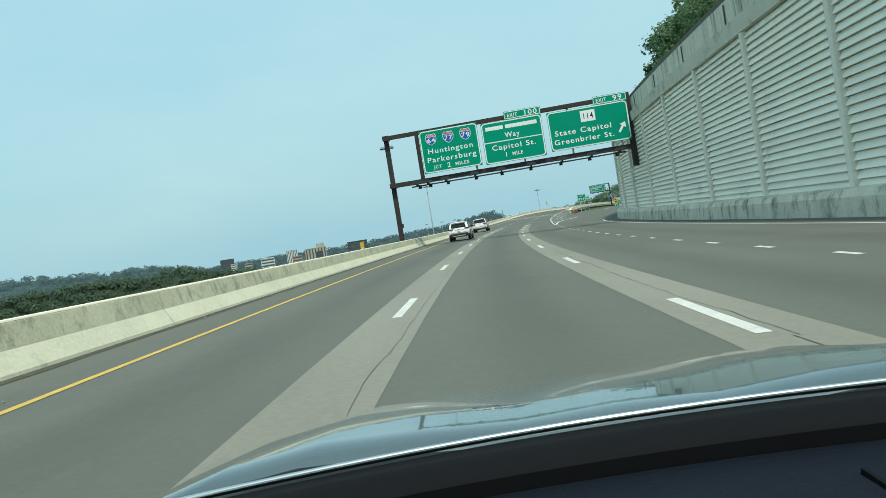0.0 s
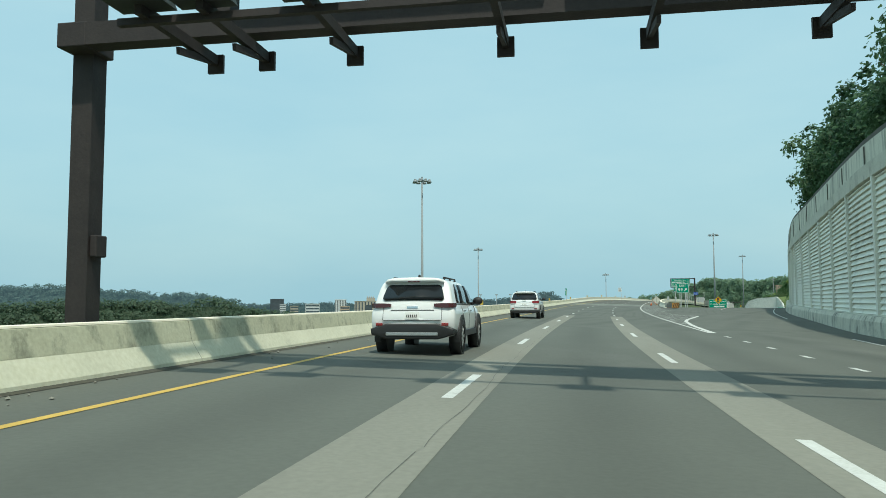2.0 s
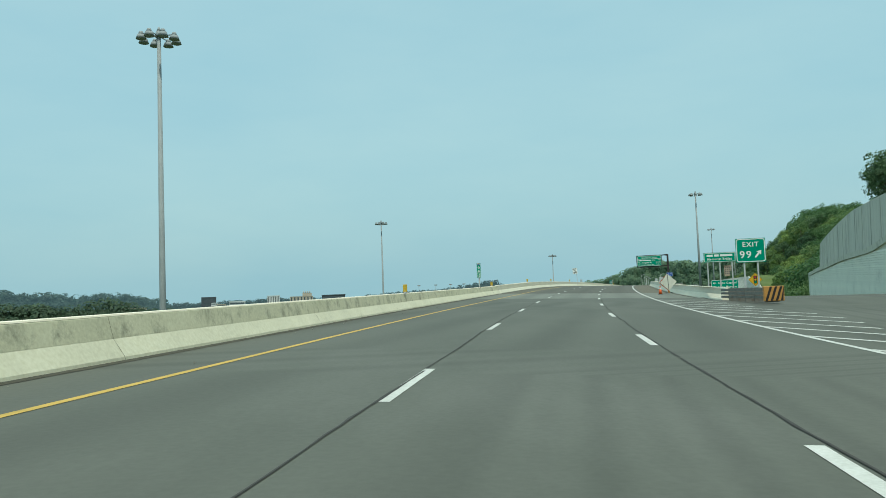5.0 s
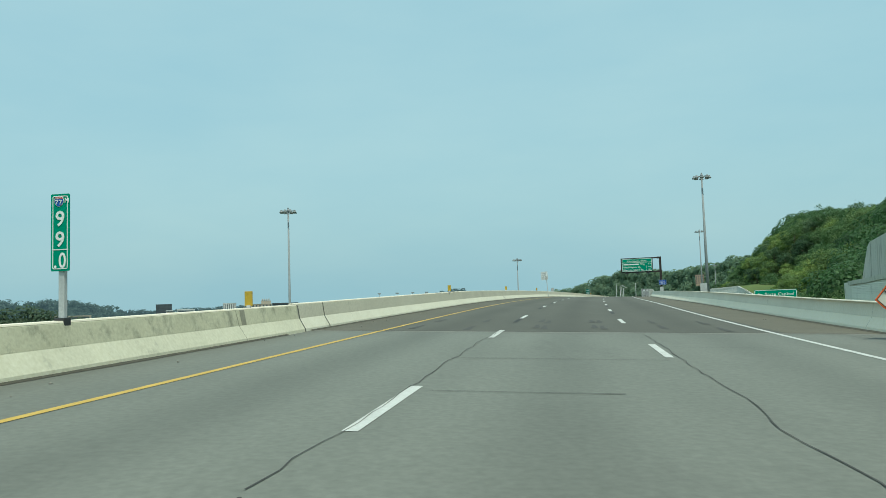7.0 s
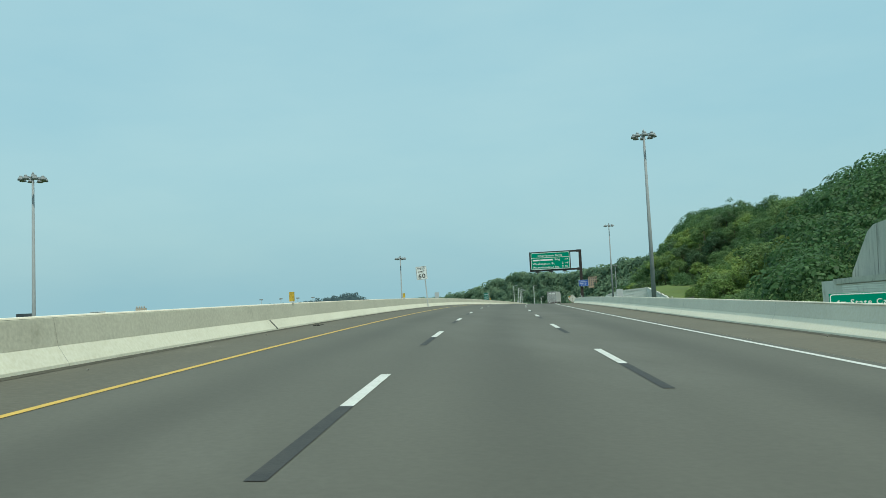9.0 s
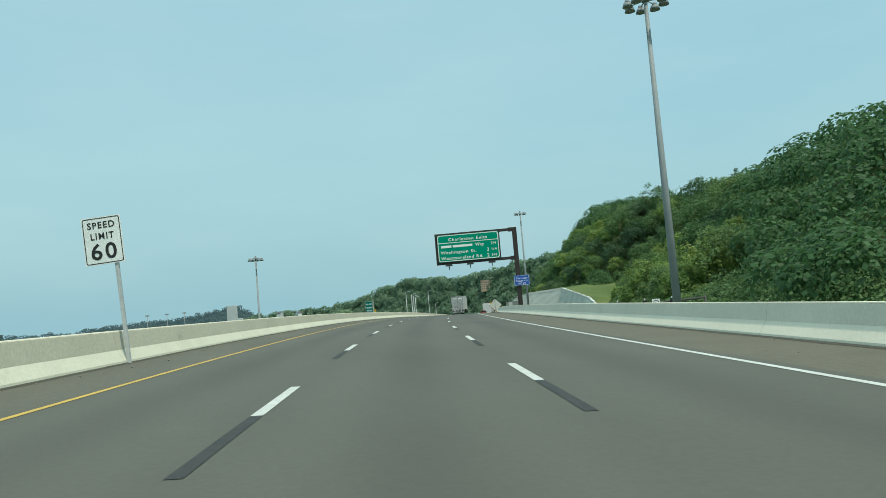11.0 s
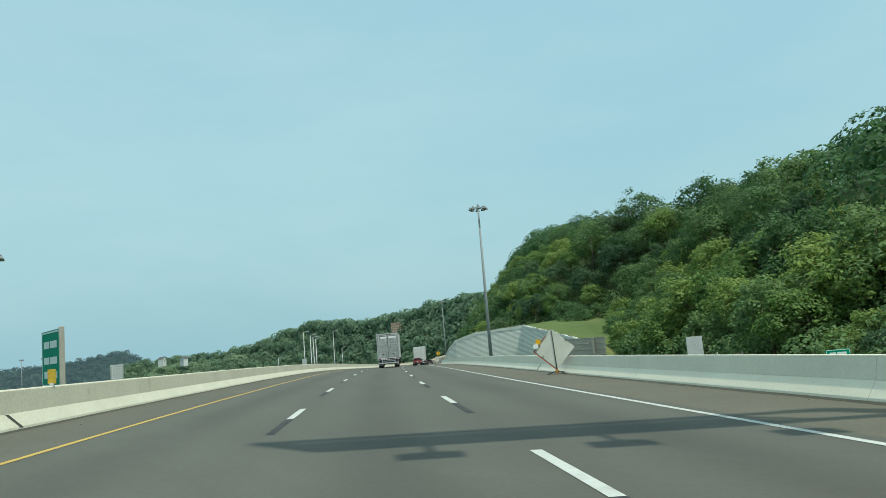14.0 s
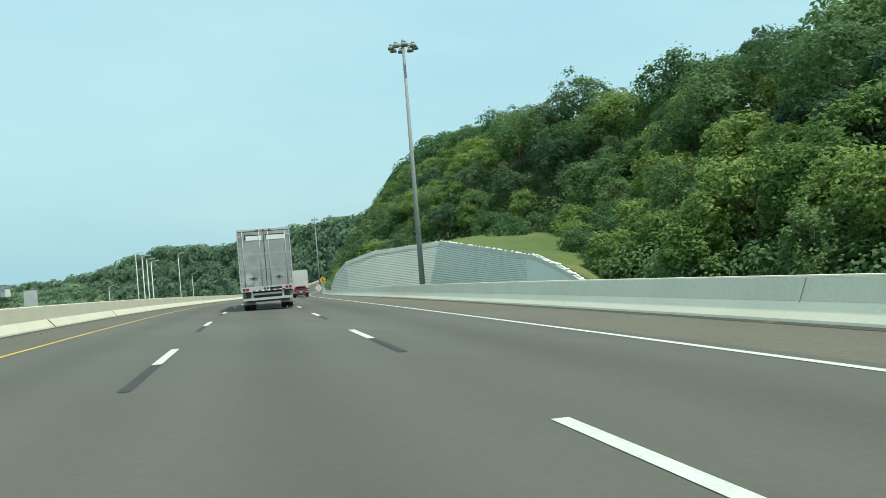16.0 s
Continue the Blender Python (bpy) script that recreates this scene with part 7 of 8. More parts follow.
        box(bm, sx * 0.75 - 0.05, sx * 0.75 + 0.05, 0.05, 0.15, 0.55, z0 - 0.1)
        part("bumper_strut", bm, M_GALV, ob)
        bm = bmesh.new()
        box(bm, sx * 0.92 - 0.3, sx * 0.92 + 0.3, 0.5, 0.53, 0.3, 0.9)
        part("mudflap", bm, M_FLAP if quilted else M_TYRE, ob)
        for y in (1.3, 2.6):
            for x in (0.78, 1.08):
                wheel(ob, sx * x, y, 0.5, 0.27, sx)
    bm = bmesh.new()
    beam(bm, (-1.2, 0.08, 0.58), (1.2, 0.08, 0.58), 0.1, 0.12)
    part("underrun_bar", bm, M_GALV, ob)
    bm = bmesh.new()
    beam(bm, (-0.75, 0.1, 0.82), (0.75, 0.1, 0.82), 0.08, 0.1)
    part("cross_bar", bm, M_GALV, ob)
    bm = bmesh.new()
    for x in (-0.5, 0.5):
        beam(bm, (x, 0.3, 0.98), (x, length - 0.3, 0.98), 0.12, 0.22)
    for y in (1.3, 2.6):
        tube(bm, (-1.1, y, 0.5), (1.1, y, 0.5), 0.07, 0.07, 8)
    part("chassis", bm, M_STEELDARK, ob)
    bm = bmesh.new()
    box(bm, -1.22, 1.22, length + 0.9, length + 3.4, 0.7, 3.6, bevel=0.15)
    part("cab", bm, M_TRAILER, ob)
    for sx in (-1, 1):
        for y in (length - 2.6, length - 1.3, length + 3.0):
            wheel(ob, sx * 1.05, y, 0.5, 0.3, sx)
    return ob


M_FLAP = plain("pale_mudflap", (0.3, 0.3, 0.29), rough=0.7)
trailer("lorry", "grey articulated lorry with quilted steel rear doors", 445.2, 0.27, True, turn=-0.5)
trailer("white_lorry", "white box lorry far ahead on the highway", 525, 3.7, False)


# ---------------------------------------------------------------- the town across the valley
def block(name, label, x, y, w, dep, z1, wall, glass, floors, stripes=False, crown=False, z0=-27, columns=0):
    ob = thing(name, label, "building", Matrix.Translation((x, y, z0)) @ Matrix.Rotation(math.atan2(-x, y) * 1.0, 4, "Z"), group="town buildings")
    h = z1 - z0
    bm = bmesh.new()
    box(bm, -w / 2, w / 2, 0, dep, 0, h)
    part("wall", bm, wall, ob)
    bm = bmesh.new()
    box(bm, -w / 2 - 0.4, w / 2 + 0.4, -0.4, dep + 0.4, h, h + 1.0)
    part("roof", bm, wall, ob)
    if crown:
        bm = bmesh.new()
        box(bm, w * 0.05, w * 0.45, dep * 0.2, dep * 0.8, h + 1.0, h + 8)
        part("roof_house", bm, wall, ob)
        for i in range(4):
            bm = bmesh.new()
            tube(bm, (w * (0.1 + 0.09 * i), dep * 0.3, h + 8), (w * (0.1 + 0.09 * i), dep * 0.3, h + 12), 1.2, 1.2, 8)
            part("roof_tank", bm, wall, ob)
    if columns:
        for i in range(floors):
            for j in range(columns):
                x, z = w * ((j + 0.5) / columns - 0.5), h - (i + 0.7) * 3.0
                bm = bmesh.new()
                box(bm, x - w * 0.26 / columns, x + w * 0.26 / columns, -0.12, 0.05, z - 0.75, z + 0.75)
                part("window", bm, glass, ob)
    elif stripes:
        n = 7
        for i in range(n):
            bm = bmesh.new()
            a = -w / 2 + w * (i + 0.3) / n
            box(bm, a, a + w * 0.4 / n, -0.3, 0.05, 2, h - 1)
            part("window", bm, glass, ob)
    else:
        for i in range(floors):
            z = h * (i + 0.35) / floors
            bm = bmesh.new()
            box(bm, -w / 2 * 0.94, w / 2 * 0.94, -0.25, 0.05, z, z + h * 0.45 / floors)
            part("window", bm, glass, ob)


M_TOWNDARK = mat("dark_tower_cladding", (0.07, 0.08, 0.09), (0.05, 0.06, 0.07), scale=0.05, fine=0.6, rough=0.4, bump=0)
M_TOWNBEIGE = mat("beige_masonry", (0.42, 0.37, 0.3), (0.36, 0.32, 0.26), scale=0.05, fine=0.6, rough=0.85, bump=0)
M_TOWNWHITE = mat("white_masonry", (0.66, 0.67, 0.66), (0.56, 0.57, 0.56), scale=0.05, fine=0.6, rough=0.85, bump=0)
M_TOWNGLASS = mat("distant_glass", (0.1, 0.12, 0.14), (0.07, 0.09, 0.1), scale=0.1, fine=1, rough=0.2, bump=0)
M_BRICK = mat("distant_brick", (0.46, 0.34, 0.25), (0.41, 0.3, 0.22), scale=0.05, fine=0.6, rough=0.9, bump=0)
block("office_tower", "dark glass office tower in the valley town", -697, 2127, 38, 38, 22, M_TOWNDARK, M_TOWNGLASS, 14)
block("white_annex", "small white block beside the office tower", -655, 2050, 16, 16, 6, M_TOWNWHITE, M_TOWNGLASS, 6)
block("hotel", "beige hotel block with a crowded roof", -384, 1850, 52, 30, 13, M_TOWNBEIGE, M_TOWNGLASS, 12, stripes=True, crown=True)
block("striped_tower", "white and dark striped tower block", -393, 1640, 24, 20, 15, M_TOWNWHITE, M_TOWNDARK, 10, stripes=True)
block("grey_block", "low dark grey block in the town", -330, 1630, 14, 14, 3, M_TOWNDARK, M_TOWNGLASS, 6)
block("dark_block", "wide dark glass block in the town", -140, 927, 24, 20, 7, M_TOWNDARK, M_TOWNGLASS, 8)
block("white_block", "white banded office block in the town", -320, 1170, 21, 18, 4.5, M_TOWNWHITE, M_TOWNGLASS, 7)
block("small_block", "grey block in the valley town", -420, 1400, 14, 14, 1.5, M_TOWNBEIGE, M_TOWNGLASS, 6)
block("low_block", "low white building among the valley trees", -560, 1350, 60, 24, 0.5, M_TOWNBEIGE, M_TOWNGLASS, 5)
block("brick_block", "low red brick building in the town", -350, 1500, 18, 14, 0.5, M_BRICK, M_TOWNGLASS, 5)
block("apartment_block", "pale apartment block by the river", 62, 1580, 17, 16, 6.5, M_TOWNWHITE, M_TOWNGLASS, 7, columns=6)
block("hill_building", "brick building among trees on the far hill", 398, 1288, 12, 9, 31, M_BRICK, M_TOWNGLASS, 4, z0=16, columns=4)


def house(x, y, z, turn, wall):
    ob = thing("house", "small white gabled house on the wooded slope", "house", Matrix.Translation((x, y, z)) @ Matrix.Rotation(radians(turn), 4, "Z") @ Matrix.Scale(0.66, 4), group="hillside houses")
    bm = bmesh.new()
    prism(bm, [(-5.5, -9), (5.5, -9), (5.5, 3.2), (0, 6.2), (-5.5, 3.2)], 0, 8)
    part("wall", bm, wall, ob)
    for sx in (-1, 1):
        bm = bmesh.new()
        prism(bm, [(0, 6.25), (sx * 6.1, 2.9), (sx * 6.1, 3.25), (0, 6.6)], -0.5, 8.5)
        part("roof", bm, M_ROOF, ob)
        bm = bmesh.new()
        box(bm, sx * 2.8 - 0.6, sx * 2.8 + 0.6, -0.06, 0.04, 0.6, 2.2)
        part("window", bm, M_TOWNGLASS, ob)
    bm = bmesh.new()
    box(bm, -0.5, 0.5, -0.06, 0.04, -1.5, 0.7)
    part("door", bm, M_TOWNDARK, ob)


M_ROOF = mat("grey_shingle_roof", (0.12, 0.12, 0.12), (0.09, 0.09, 0.09), scale=0.4, fine=2, rough=0.9, bump=0)
for x, y, z, turn in ((107, 1222, 6.5, 55), (125, 1226, 5.0, -62)):
    house(x, y, z, turn, M_TOWNWHITE)


# ---------------------------------------------------------------- wear and small details of the road
M_TAR = mat("tar_and_cracks", (0.035, 0.034, 0.03), (0.05, 0.048, 0.043), scale=2, fine=20, rough=0.9)
M_SKID = mat("skid_marks", (0.066, 0.064, 0.058), (0.08, 0.078, 0.07), scale=2, fine=20, rough=0.9)
M_PALE = mat("pale_joint_concrete", (0.24, 0.235, 0.2), (0.19, 0.185, 0.16), scale=1.5, fine=14, rough=0.9)
M_DIRT = mat("gutter_dirt", (0.075, 0.07, 0.05), (0.05, 0.048, 0.036), scale=2, fine=18, rough=0.95, stain=(0.12, 0.11, 0.085), stain_at=0.6, stain_scale=2)
M_GROUT = mat("joint_shadow_gap", (0.05, 0.048, 0.042), (0.08, 0.077, 0.066), scale=3, fine=20, rough=0.95)


def ribbon(bm, pts, w, lift, place=on):
    """A thin strip through (s, d) points; w may be a function of the step."""
    rows = []
    for i, (s, d) in enumerate(pts):
        a, b = pts[max(i - 1, 0)], pts[min(i + 1, len(pts) - 1)]
        t = Vector((b[0] - a[0], b[1] - a[1])).normalized()
        k = (w(i) if callable(w) else w) / 2
        rows.append([bm.verts.new(place(s - t.y * k * e, d + t.x * k * e, lift)) for e in (-1, 1)])
    for p, q in zip(rows, rows[1:]):
        f = bm.faces.new((p[0], p[1], q[1], q[0]))
    for f in bm.faces:
        f.normal_update()
        if f.normal.z < 0:
            f.normal_flip()


def wander(rng, s0, s1, d, amp, step=0.5, along=True):
    pts, x, v = [], s0, 0.0
    while x < s1:
        v = v * 0.85 + rng.uniform(-amp, amp)
        pts.append((x, d + v) if along else (d + v, x))
        x += step * rng.uniform(0.6, 1.4)
    return pts


def road_wear():
    rng = random.Random(5)
    # long cracks in the pale band and tar seams along the lane lines
    n = 0
    for s0, s1, d, amp, w in ((-30, 84, -1.52, 0.03, 0.005), (-20, 40, 1.98, 0.04, 0.007), (114, 180, -1.9, 0.015, 0.034), (114, 180, 1.94, 0.015, 0.032), (180, 196, -1.95, 0.05, 0.014), (180, 196, 1.98, 0.06, 0.016), (84, 112, -1.56, 0.03, 0.009)):
        s = s0
        while s < s1:
            e = min(s + rng.uniform(9, 16), s1)
            bm = bmesh.new()
            ribbon(bm, wander(rng, s, e, d, amp), lambda i: w * rng.uniform(0.5, 1.5), 0.0085 + 0.0003 * (n % 3))
            ob = mesh_object("road_crack", bm, M_SKID if d < 0 and s1 < 113 or s0 > 170 else M_TAR)
            tagged(ob, "dark irregular crack running along the lane", "crack", kind="structure")
            s = e + rng.uniform(-0.4, 0.3)
            n += 1
    # sealed cracks across the gore
    for pts, w in ((((150.8, 9.6), (143, 8.6), (136.5, 7.14), (133, 6.9), (128, 5.87)), 0.1), (((156, 14.0), (141, 11.2), (127, 8.72), (117.8, 7.06), (112.5, 6.18), (107.8, 5.22)), 0.09)):
        path = []
        for (s0, d0), (s1, d1) in zip(pts, pts[1:]):
            k = max(2, int(abs(s1 - s0) / 0.7))
            path += [(s0 + (s1 - s0) * i / k + rng.uniform(-0.2, 0.2), d0 + (d1 - d0) * i / k + rng.uniform(-0.07, 0.07)) for i in range(k)]
        bm = bmesh.new()
        ribbon(bm, path[::-1], lambda i: w * rng.uniform(0.5, 1.4), 0.0105)
        tagged(mesh_object("gore_crack", bm, M_TAR), "dark tar-sealed crack across the striped gore", "crack", kind="structure")
    # cross joints
    for s, d0, d1, w in ((188.8, -2.0, 1.9, 0.022), (184.6, -1.6, 1.2, 0.02), (191.6, 1.9, 5.2, 0.015), (149.0, -1.7, 1.8, 0.03), (128.0, -5.1, -2.0, 0.03), (70.0, -5.1, -2.4, 0.02)):
        bm = bmesh.new()
        ribbon(bm, wander(rng, d0, d1, s, 0.012, 0.4, along=False), lambda i: w * rng.uniform(0.6, 1.4), 0.01)
        tagged(mesh_object("cross_joint", bm, M_TAR), "dark sealed joint across the lanes", "road joint", kind="structure")
    bm = bmesh.new()
    ribbon(bm, [(S_JOINT - 0.12, -7.2 + 0.5 * i) for i in range(31)], 0.24, 0.004)
    tagged(mesh_object("expansion_joint", bm, M_PALE), "pale concrete strip at the bridge's expansion joint", "road joint", kind="structure")
    bm = bmesh.new()
    ribbon(bm, [(S_JOINT + 0.05, -7.2 + 0.5 * i) for i in range(31)], 0.05, 0.009)
    tagged(mesh_object("expansion_gap", bm, M_TAR), "dark gap of the bridge's expansion joint", "road joint", kind="structure")
    for s, w, m, lift in ((318.3, 0.3, M_SKID, 0.004), (318.5, 0.06, M_TAR, 0.009)):
        bm = bmesh.new()
        ribbon(bm, [(s, -7.4 + 0.5 * i) for i in range(31)], w, lift)
        tagged(mesh_object("deck_joint", bm, m), "dark sealed joint across the bridge deck", "road joint", kind="structure")
    # tyre bounce marks beyond the joint
    for d in (-4.6, -2.9, -0.95, -0.7, 0.8, 1.05, 2.8, 4.4):
        for j in range(2):
            s = S_JOINT + rng.uniform(0.6, 2.0) + j * 3.6
            bm = bmesh.new()
            ribbon(bm, [(s + 0.4 * i, d + rng.uniform(-0.03, 0.03)) for i in range(6)], lambda i: 0.22 * (1 - 0.12 * i), 0.0078)
            tagged(mesh_object("skid_mark", bm, M_SKID), "dark tyre mark beyond the joint", "skid mark", kind="structure")
    # short scratches and tar spots
    for i in range(45):
        s, d = rng.uniform(-5, 470), rng.uniform(-6.0, 7.0)
        bm = bmesh.new()
        l = rng.uniform(0.1, 0.5)
        ribbon(bm, [(s + l * q / 4 * rng.uniform(0.2, 0.6), d + l * q / 4) for q in range(5)], lambda i: 0.018 * rng.uniform(0.4, 1.3), 0.0095)
        tagged(mesh_object("tar_spot", bm, M_TAR), "small dark scar in the asphalt", "road scar", kind="structure")
    # reflector studs between the dashes
    # gutter dirt along the barriers
    for name, s0, s1, fd, side, w in (("left", -58, S_JOINT - 2, lambda s: lerp_table(s, (90, -6.65), (185, -7.25)), 1, 0.12), ("left", S_JOINT, 640, lambda s: lerp_table(s, (200, -7.3), (340, -7.75)), 1, 0.13), ("right", 180, 640, lambda s: lerp_table(s, (174, 8.6), (185, 8.25), (200, 8.05), (250, 7.9), (280, 8.2), (340, 8.3)), -1, 0.15)):
        bm = bmesh.new()
        rows = []
        for s in stations(s0, s1, 1.1):
            a = fd(s) - side * 0.03
            k = w * (0.55 + 0.9 * abs(noise.noise(Vector((s * 0.35, side, w * 9)))))
            rows.append([bm.verts.new(on(s, a, 0.035)), bm.verts.new(on(s, a + side * (0.03 + k), 0.0062))])
        for p, q in zip(rows, rows[1:]):
            bm.faces.new((p[0], p[1], q[1], q[0]) if side > 0 else (p[1], p[0], q[0], q[1]))
        tagged(mesh_object("gutter_dirt", bm, M_DIRT), "dark line of grit along the barrier's foot", "dirt", kind="structure")
    # grit and rubble
    bm = bmesh.new()
    for i in range(420):
        s = rng.uniform(-6, 460)
        left = rng.random() < 0.7
        d = (lerp_table(s, (90, -6.5), (185, -7.1), (200, -7.1), (340, -7.6)) + abs(rng.gauss(0, 0.45))) if left else (lerp_table(s, (180, 8.0), (250, 7.75), (340, 8.1)) - abs(rng.gauss(0, 0.5)))
        if not left and s < 185:
            continue
        r = rng.uniform(0.012, 0.04)
        p = on(s, d, r * 0.4)
        vs = [bm.verts.new(p + Vector((rng.uniform(0.6, 1.2) * r * x, rng.uniform(0.6, 1.3) * r * y, rng.uniform(0.4, 0.9) * r * z))) for x, y, z in ((1, 0, 0), (0, 1, 0), (-1, 0, 0), (0, -1, 0), (0, 0, 1), (0, 0, -1))]
        for a, b, c in ((0, 1, 4), (1, 2, 4), (2, 3, 4), (3, 0, 4), (1, 0, 5), (2, 1, 5), (3, 2, 5), (0, 3, 5)):
            bm.faces.new((vs[a], vs[b], vs[c]))
    tagged(mesh_object("grit", bm, M_PALE), "loose grit and pebbles along the barriers", "grit", kind="stuff")


road_wear()


def face_strip(bm, s, fd, side, height, w, z0, z1, lean=0.0, proud=0.004):
    """A strip on a barrier's face, from z0 up to z1, following its profile."""
    prof = [(0.0, -0.04), (0.02, 0.08), (0.2, BREAK), (0.27, height - 0.02), (0.29, height), (0.5, height)]
    zs = sorted({z0, z1} | {z for _, z in prof[:5] if z0 < z < z1})
    rows = []
    for z in zs:
        off = float(np.interp(z, [p[1] for p in prof[:5]], [p[0] for p in prof[:5]]))
        q = s + lean * (z - z0)
        d = fd(q) + side * (off - proud)
        rows.append([bm.verts.new(on(q - w / 2, d, z)), bm.verts.new(on(q + w / 2, d, z))])
    if z1 >= height:
        q = s + lean * (z1 - z0)
        rows.append([bm.verts.new(on(q - w / 2, fd(q) + side * 0.5, z1 + 0.004)), bm.verts.new(on(q + w / 2, fd(q) + side * 0.5, z1 + 0.004))])
    for p, q in zip(rows, rows[1:]):
        bm.faces.new((p[0], p[1], q[1], q[0]) if side < 0 else (p[1], p[0], q[0], q[1]))


def barrier_details():
    rng = random.Random(9)
    scuff = mat("scuffed_barrier_concrete", (0.29, 0.28, 0.21), (0.22, 0.215, 0.165), scale=4, fine=20, rough=0.9)
    old = lambda s: lerp_table(s, (90, -6.65), (185, -7.25))
    new_left = lambda s: lerp_table(s, (200, -7.3), (340, -7.75))
    right = lambda s: lerp_table(s, (174, 8.6), (185, 8.25), (200, 8.05), (250, 7.9), (280, 8.2), (340, 8.3))
    by = {n: bpy.data.objects[n] for n in ("left_barrier", "left_barrier_beyond_joint", "right_barrier")}
    s = -55.0
    while s < S_JOINT - 4:
        bm = bmesh.new()
        face_strip(bm, s, old, -1, 0.74, rng.uniform(0.006, 0.014), 0.0, 0.74, lean=rng.uniform(-0.1, 0.1))
        part("joint", bm, M_GROUT, by["left_barrier"])
        s += rng.uniform(10.0, 14.0)
    for name, fd, side, h, s0 in (("left_barrier_beyond_joint", new_left, -1, 0.86, 201.0), ("right_barrier", right, 1, 0.78, 186.0)):
        s = s0
        while s < 560:
            bm = bmesh.new()
            face_strip(bm, s, fd, side, h, rng.uniform(0.005, 0.009), 0.0, h, lean=rng.uniform(-0.04, 0.04))
            part("joint", bm, M_PALE, by[name])
            s += rng.uniform(11.4, 12.8)
    # drain slots cut slanting into the faces
    for s, fd, side, h, name in ((248.6, new_left, -1, 0.86, "left_barrier_beyond_joint"), (371.7, new_left, -1, 0.86, "left_barrier_beyond_joint"), (438.3, new_left, -1, 0.86, "left_barrier_beyond_joint"), (450.7, new_left, -1, 0.86, "left_barrier_beyond_joint"), (362.1, right, 1, 0.78, "right_barrier"), (393.8, right, 1, 0.78, "right_barrier")):
        bm = bmesh.new()
        face_strip(bm, s, fd, side, h, 0.15, 0.06, 0.36, lean=-1.0, proud=0.006)
        part("drain_slot", bm, M_GROUT, by[name])
    for s, fd, side, h, name in ((233.3, new_left, -1, 0.86, "left_barrier_beyond_joint"), (417.4, right, 1, 0.78, "right_barrier")):
        bm = bmesh.new()
        face_strip(bm, s, fd, side, h, 0.014, 0.0 if side < 0 else 0.34, h, lean=0.35 if side < 0 else -0.3, proud=0.007)
        part("crack", bm, M_PALE, by[name])
    # steel plate over a joint, and the open joints beside the bridge's end
    bm = bmesh.new()
    face_strip(bm, 192.3, old, -1, 0.741, 0.26, BREAK + 0.01, 0.742, lean=0.05, proud=0.006)
    part("joint_plate", bm, scuff, by["left_barrier"], "grey steel plate over a joint")
    for s, h, w in ((195.9, 0.74, 0.07), (198.2, 0.78, 0.07)):
        bm = bmesh.new()
        face_strip(bm, s, new_left if s > 197 else old, -1, h, w, 0.0, h, lean=0.12, proud=0.006)
        part("open_joint", bm, M_GROUT, by["left_barrier_beyond_joint"])
    # white top edge, paler than the faces
    for name, fd, side, h, s0, s1 in (("left_barrier", old, -1, lambda s: 0.74, -60, S_CLEAN - 0.1), ("left_barrier_beyond_joint", new_left, -1, clean_height, S_CLEAN, 900), ("right_barrier", right, 1, lambda s: 0.78, 174, 900)):
        bm = bmesh.new()
        swept(bm, lambda s: [(fd(s) + side * 0.275, h(s) - 0.005), (fd(s) + side * 0.285, h(s) + 0.022), (fd(s) + side * 0.49, h(s) + 0.022), (fd(s) + side * 0.49, h(s) - 0.005)], stations(s0, s1), on)
        part("top_edge", bm, M_CLEANFOOT, by[name], "bright pale top edge")


barrier_details()


def tyre_scrap(s, d, size=1.0):
    bm = bmesh.new()
    rng = random.Random(3)
    for i in range(5):
        p = Vector((rng.uniform(-0.3, 0.3), rng.uniform(-0.15, 0.15), 0))
        tube(bm, p + Vector((-0.22, rng.uniform(-0.1, 0.1), 0.05)), p + Vector((0.2, rng.uniform(-0.1, 0.1), rng.uniform(0.06, 0.16))), 0.05, 0.02, 7)
    ob = mesh_object("tyre_scrap", bm, M_TYRE)
    ob.matrix_basis = stand(s, d, 0, 20, paved=True) @ Matrix.Scale(size, 4)
    tagged(ob, "torn black tyre scrap beside the barrier", "debris")


tyre_scrap(88.7, -6.35)
tyre_scrap(252.0, -6.9, 0.4)


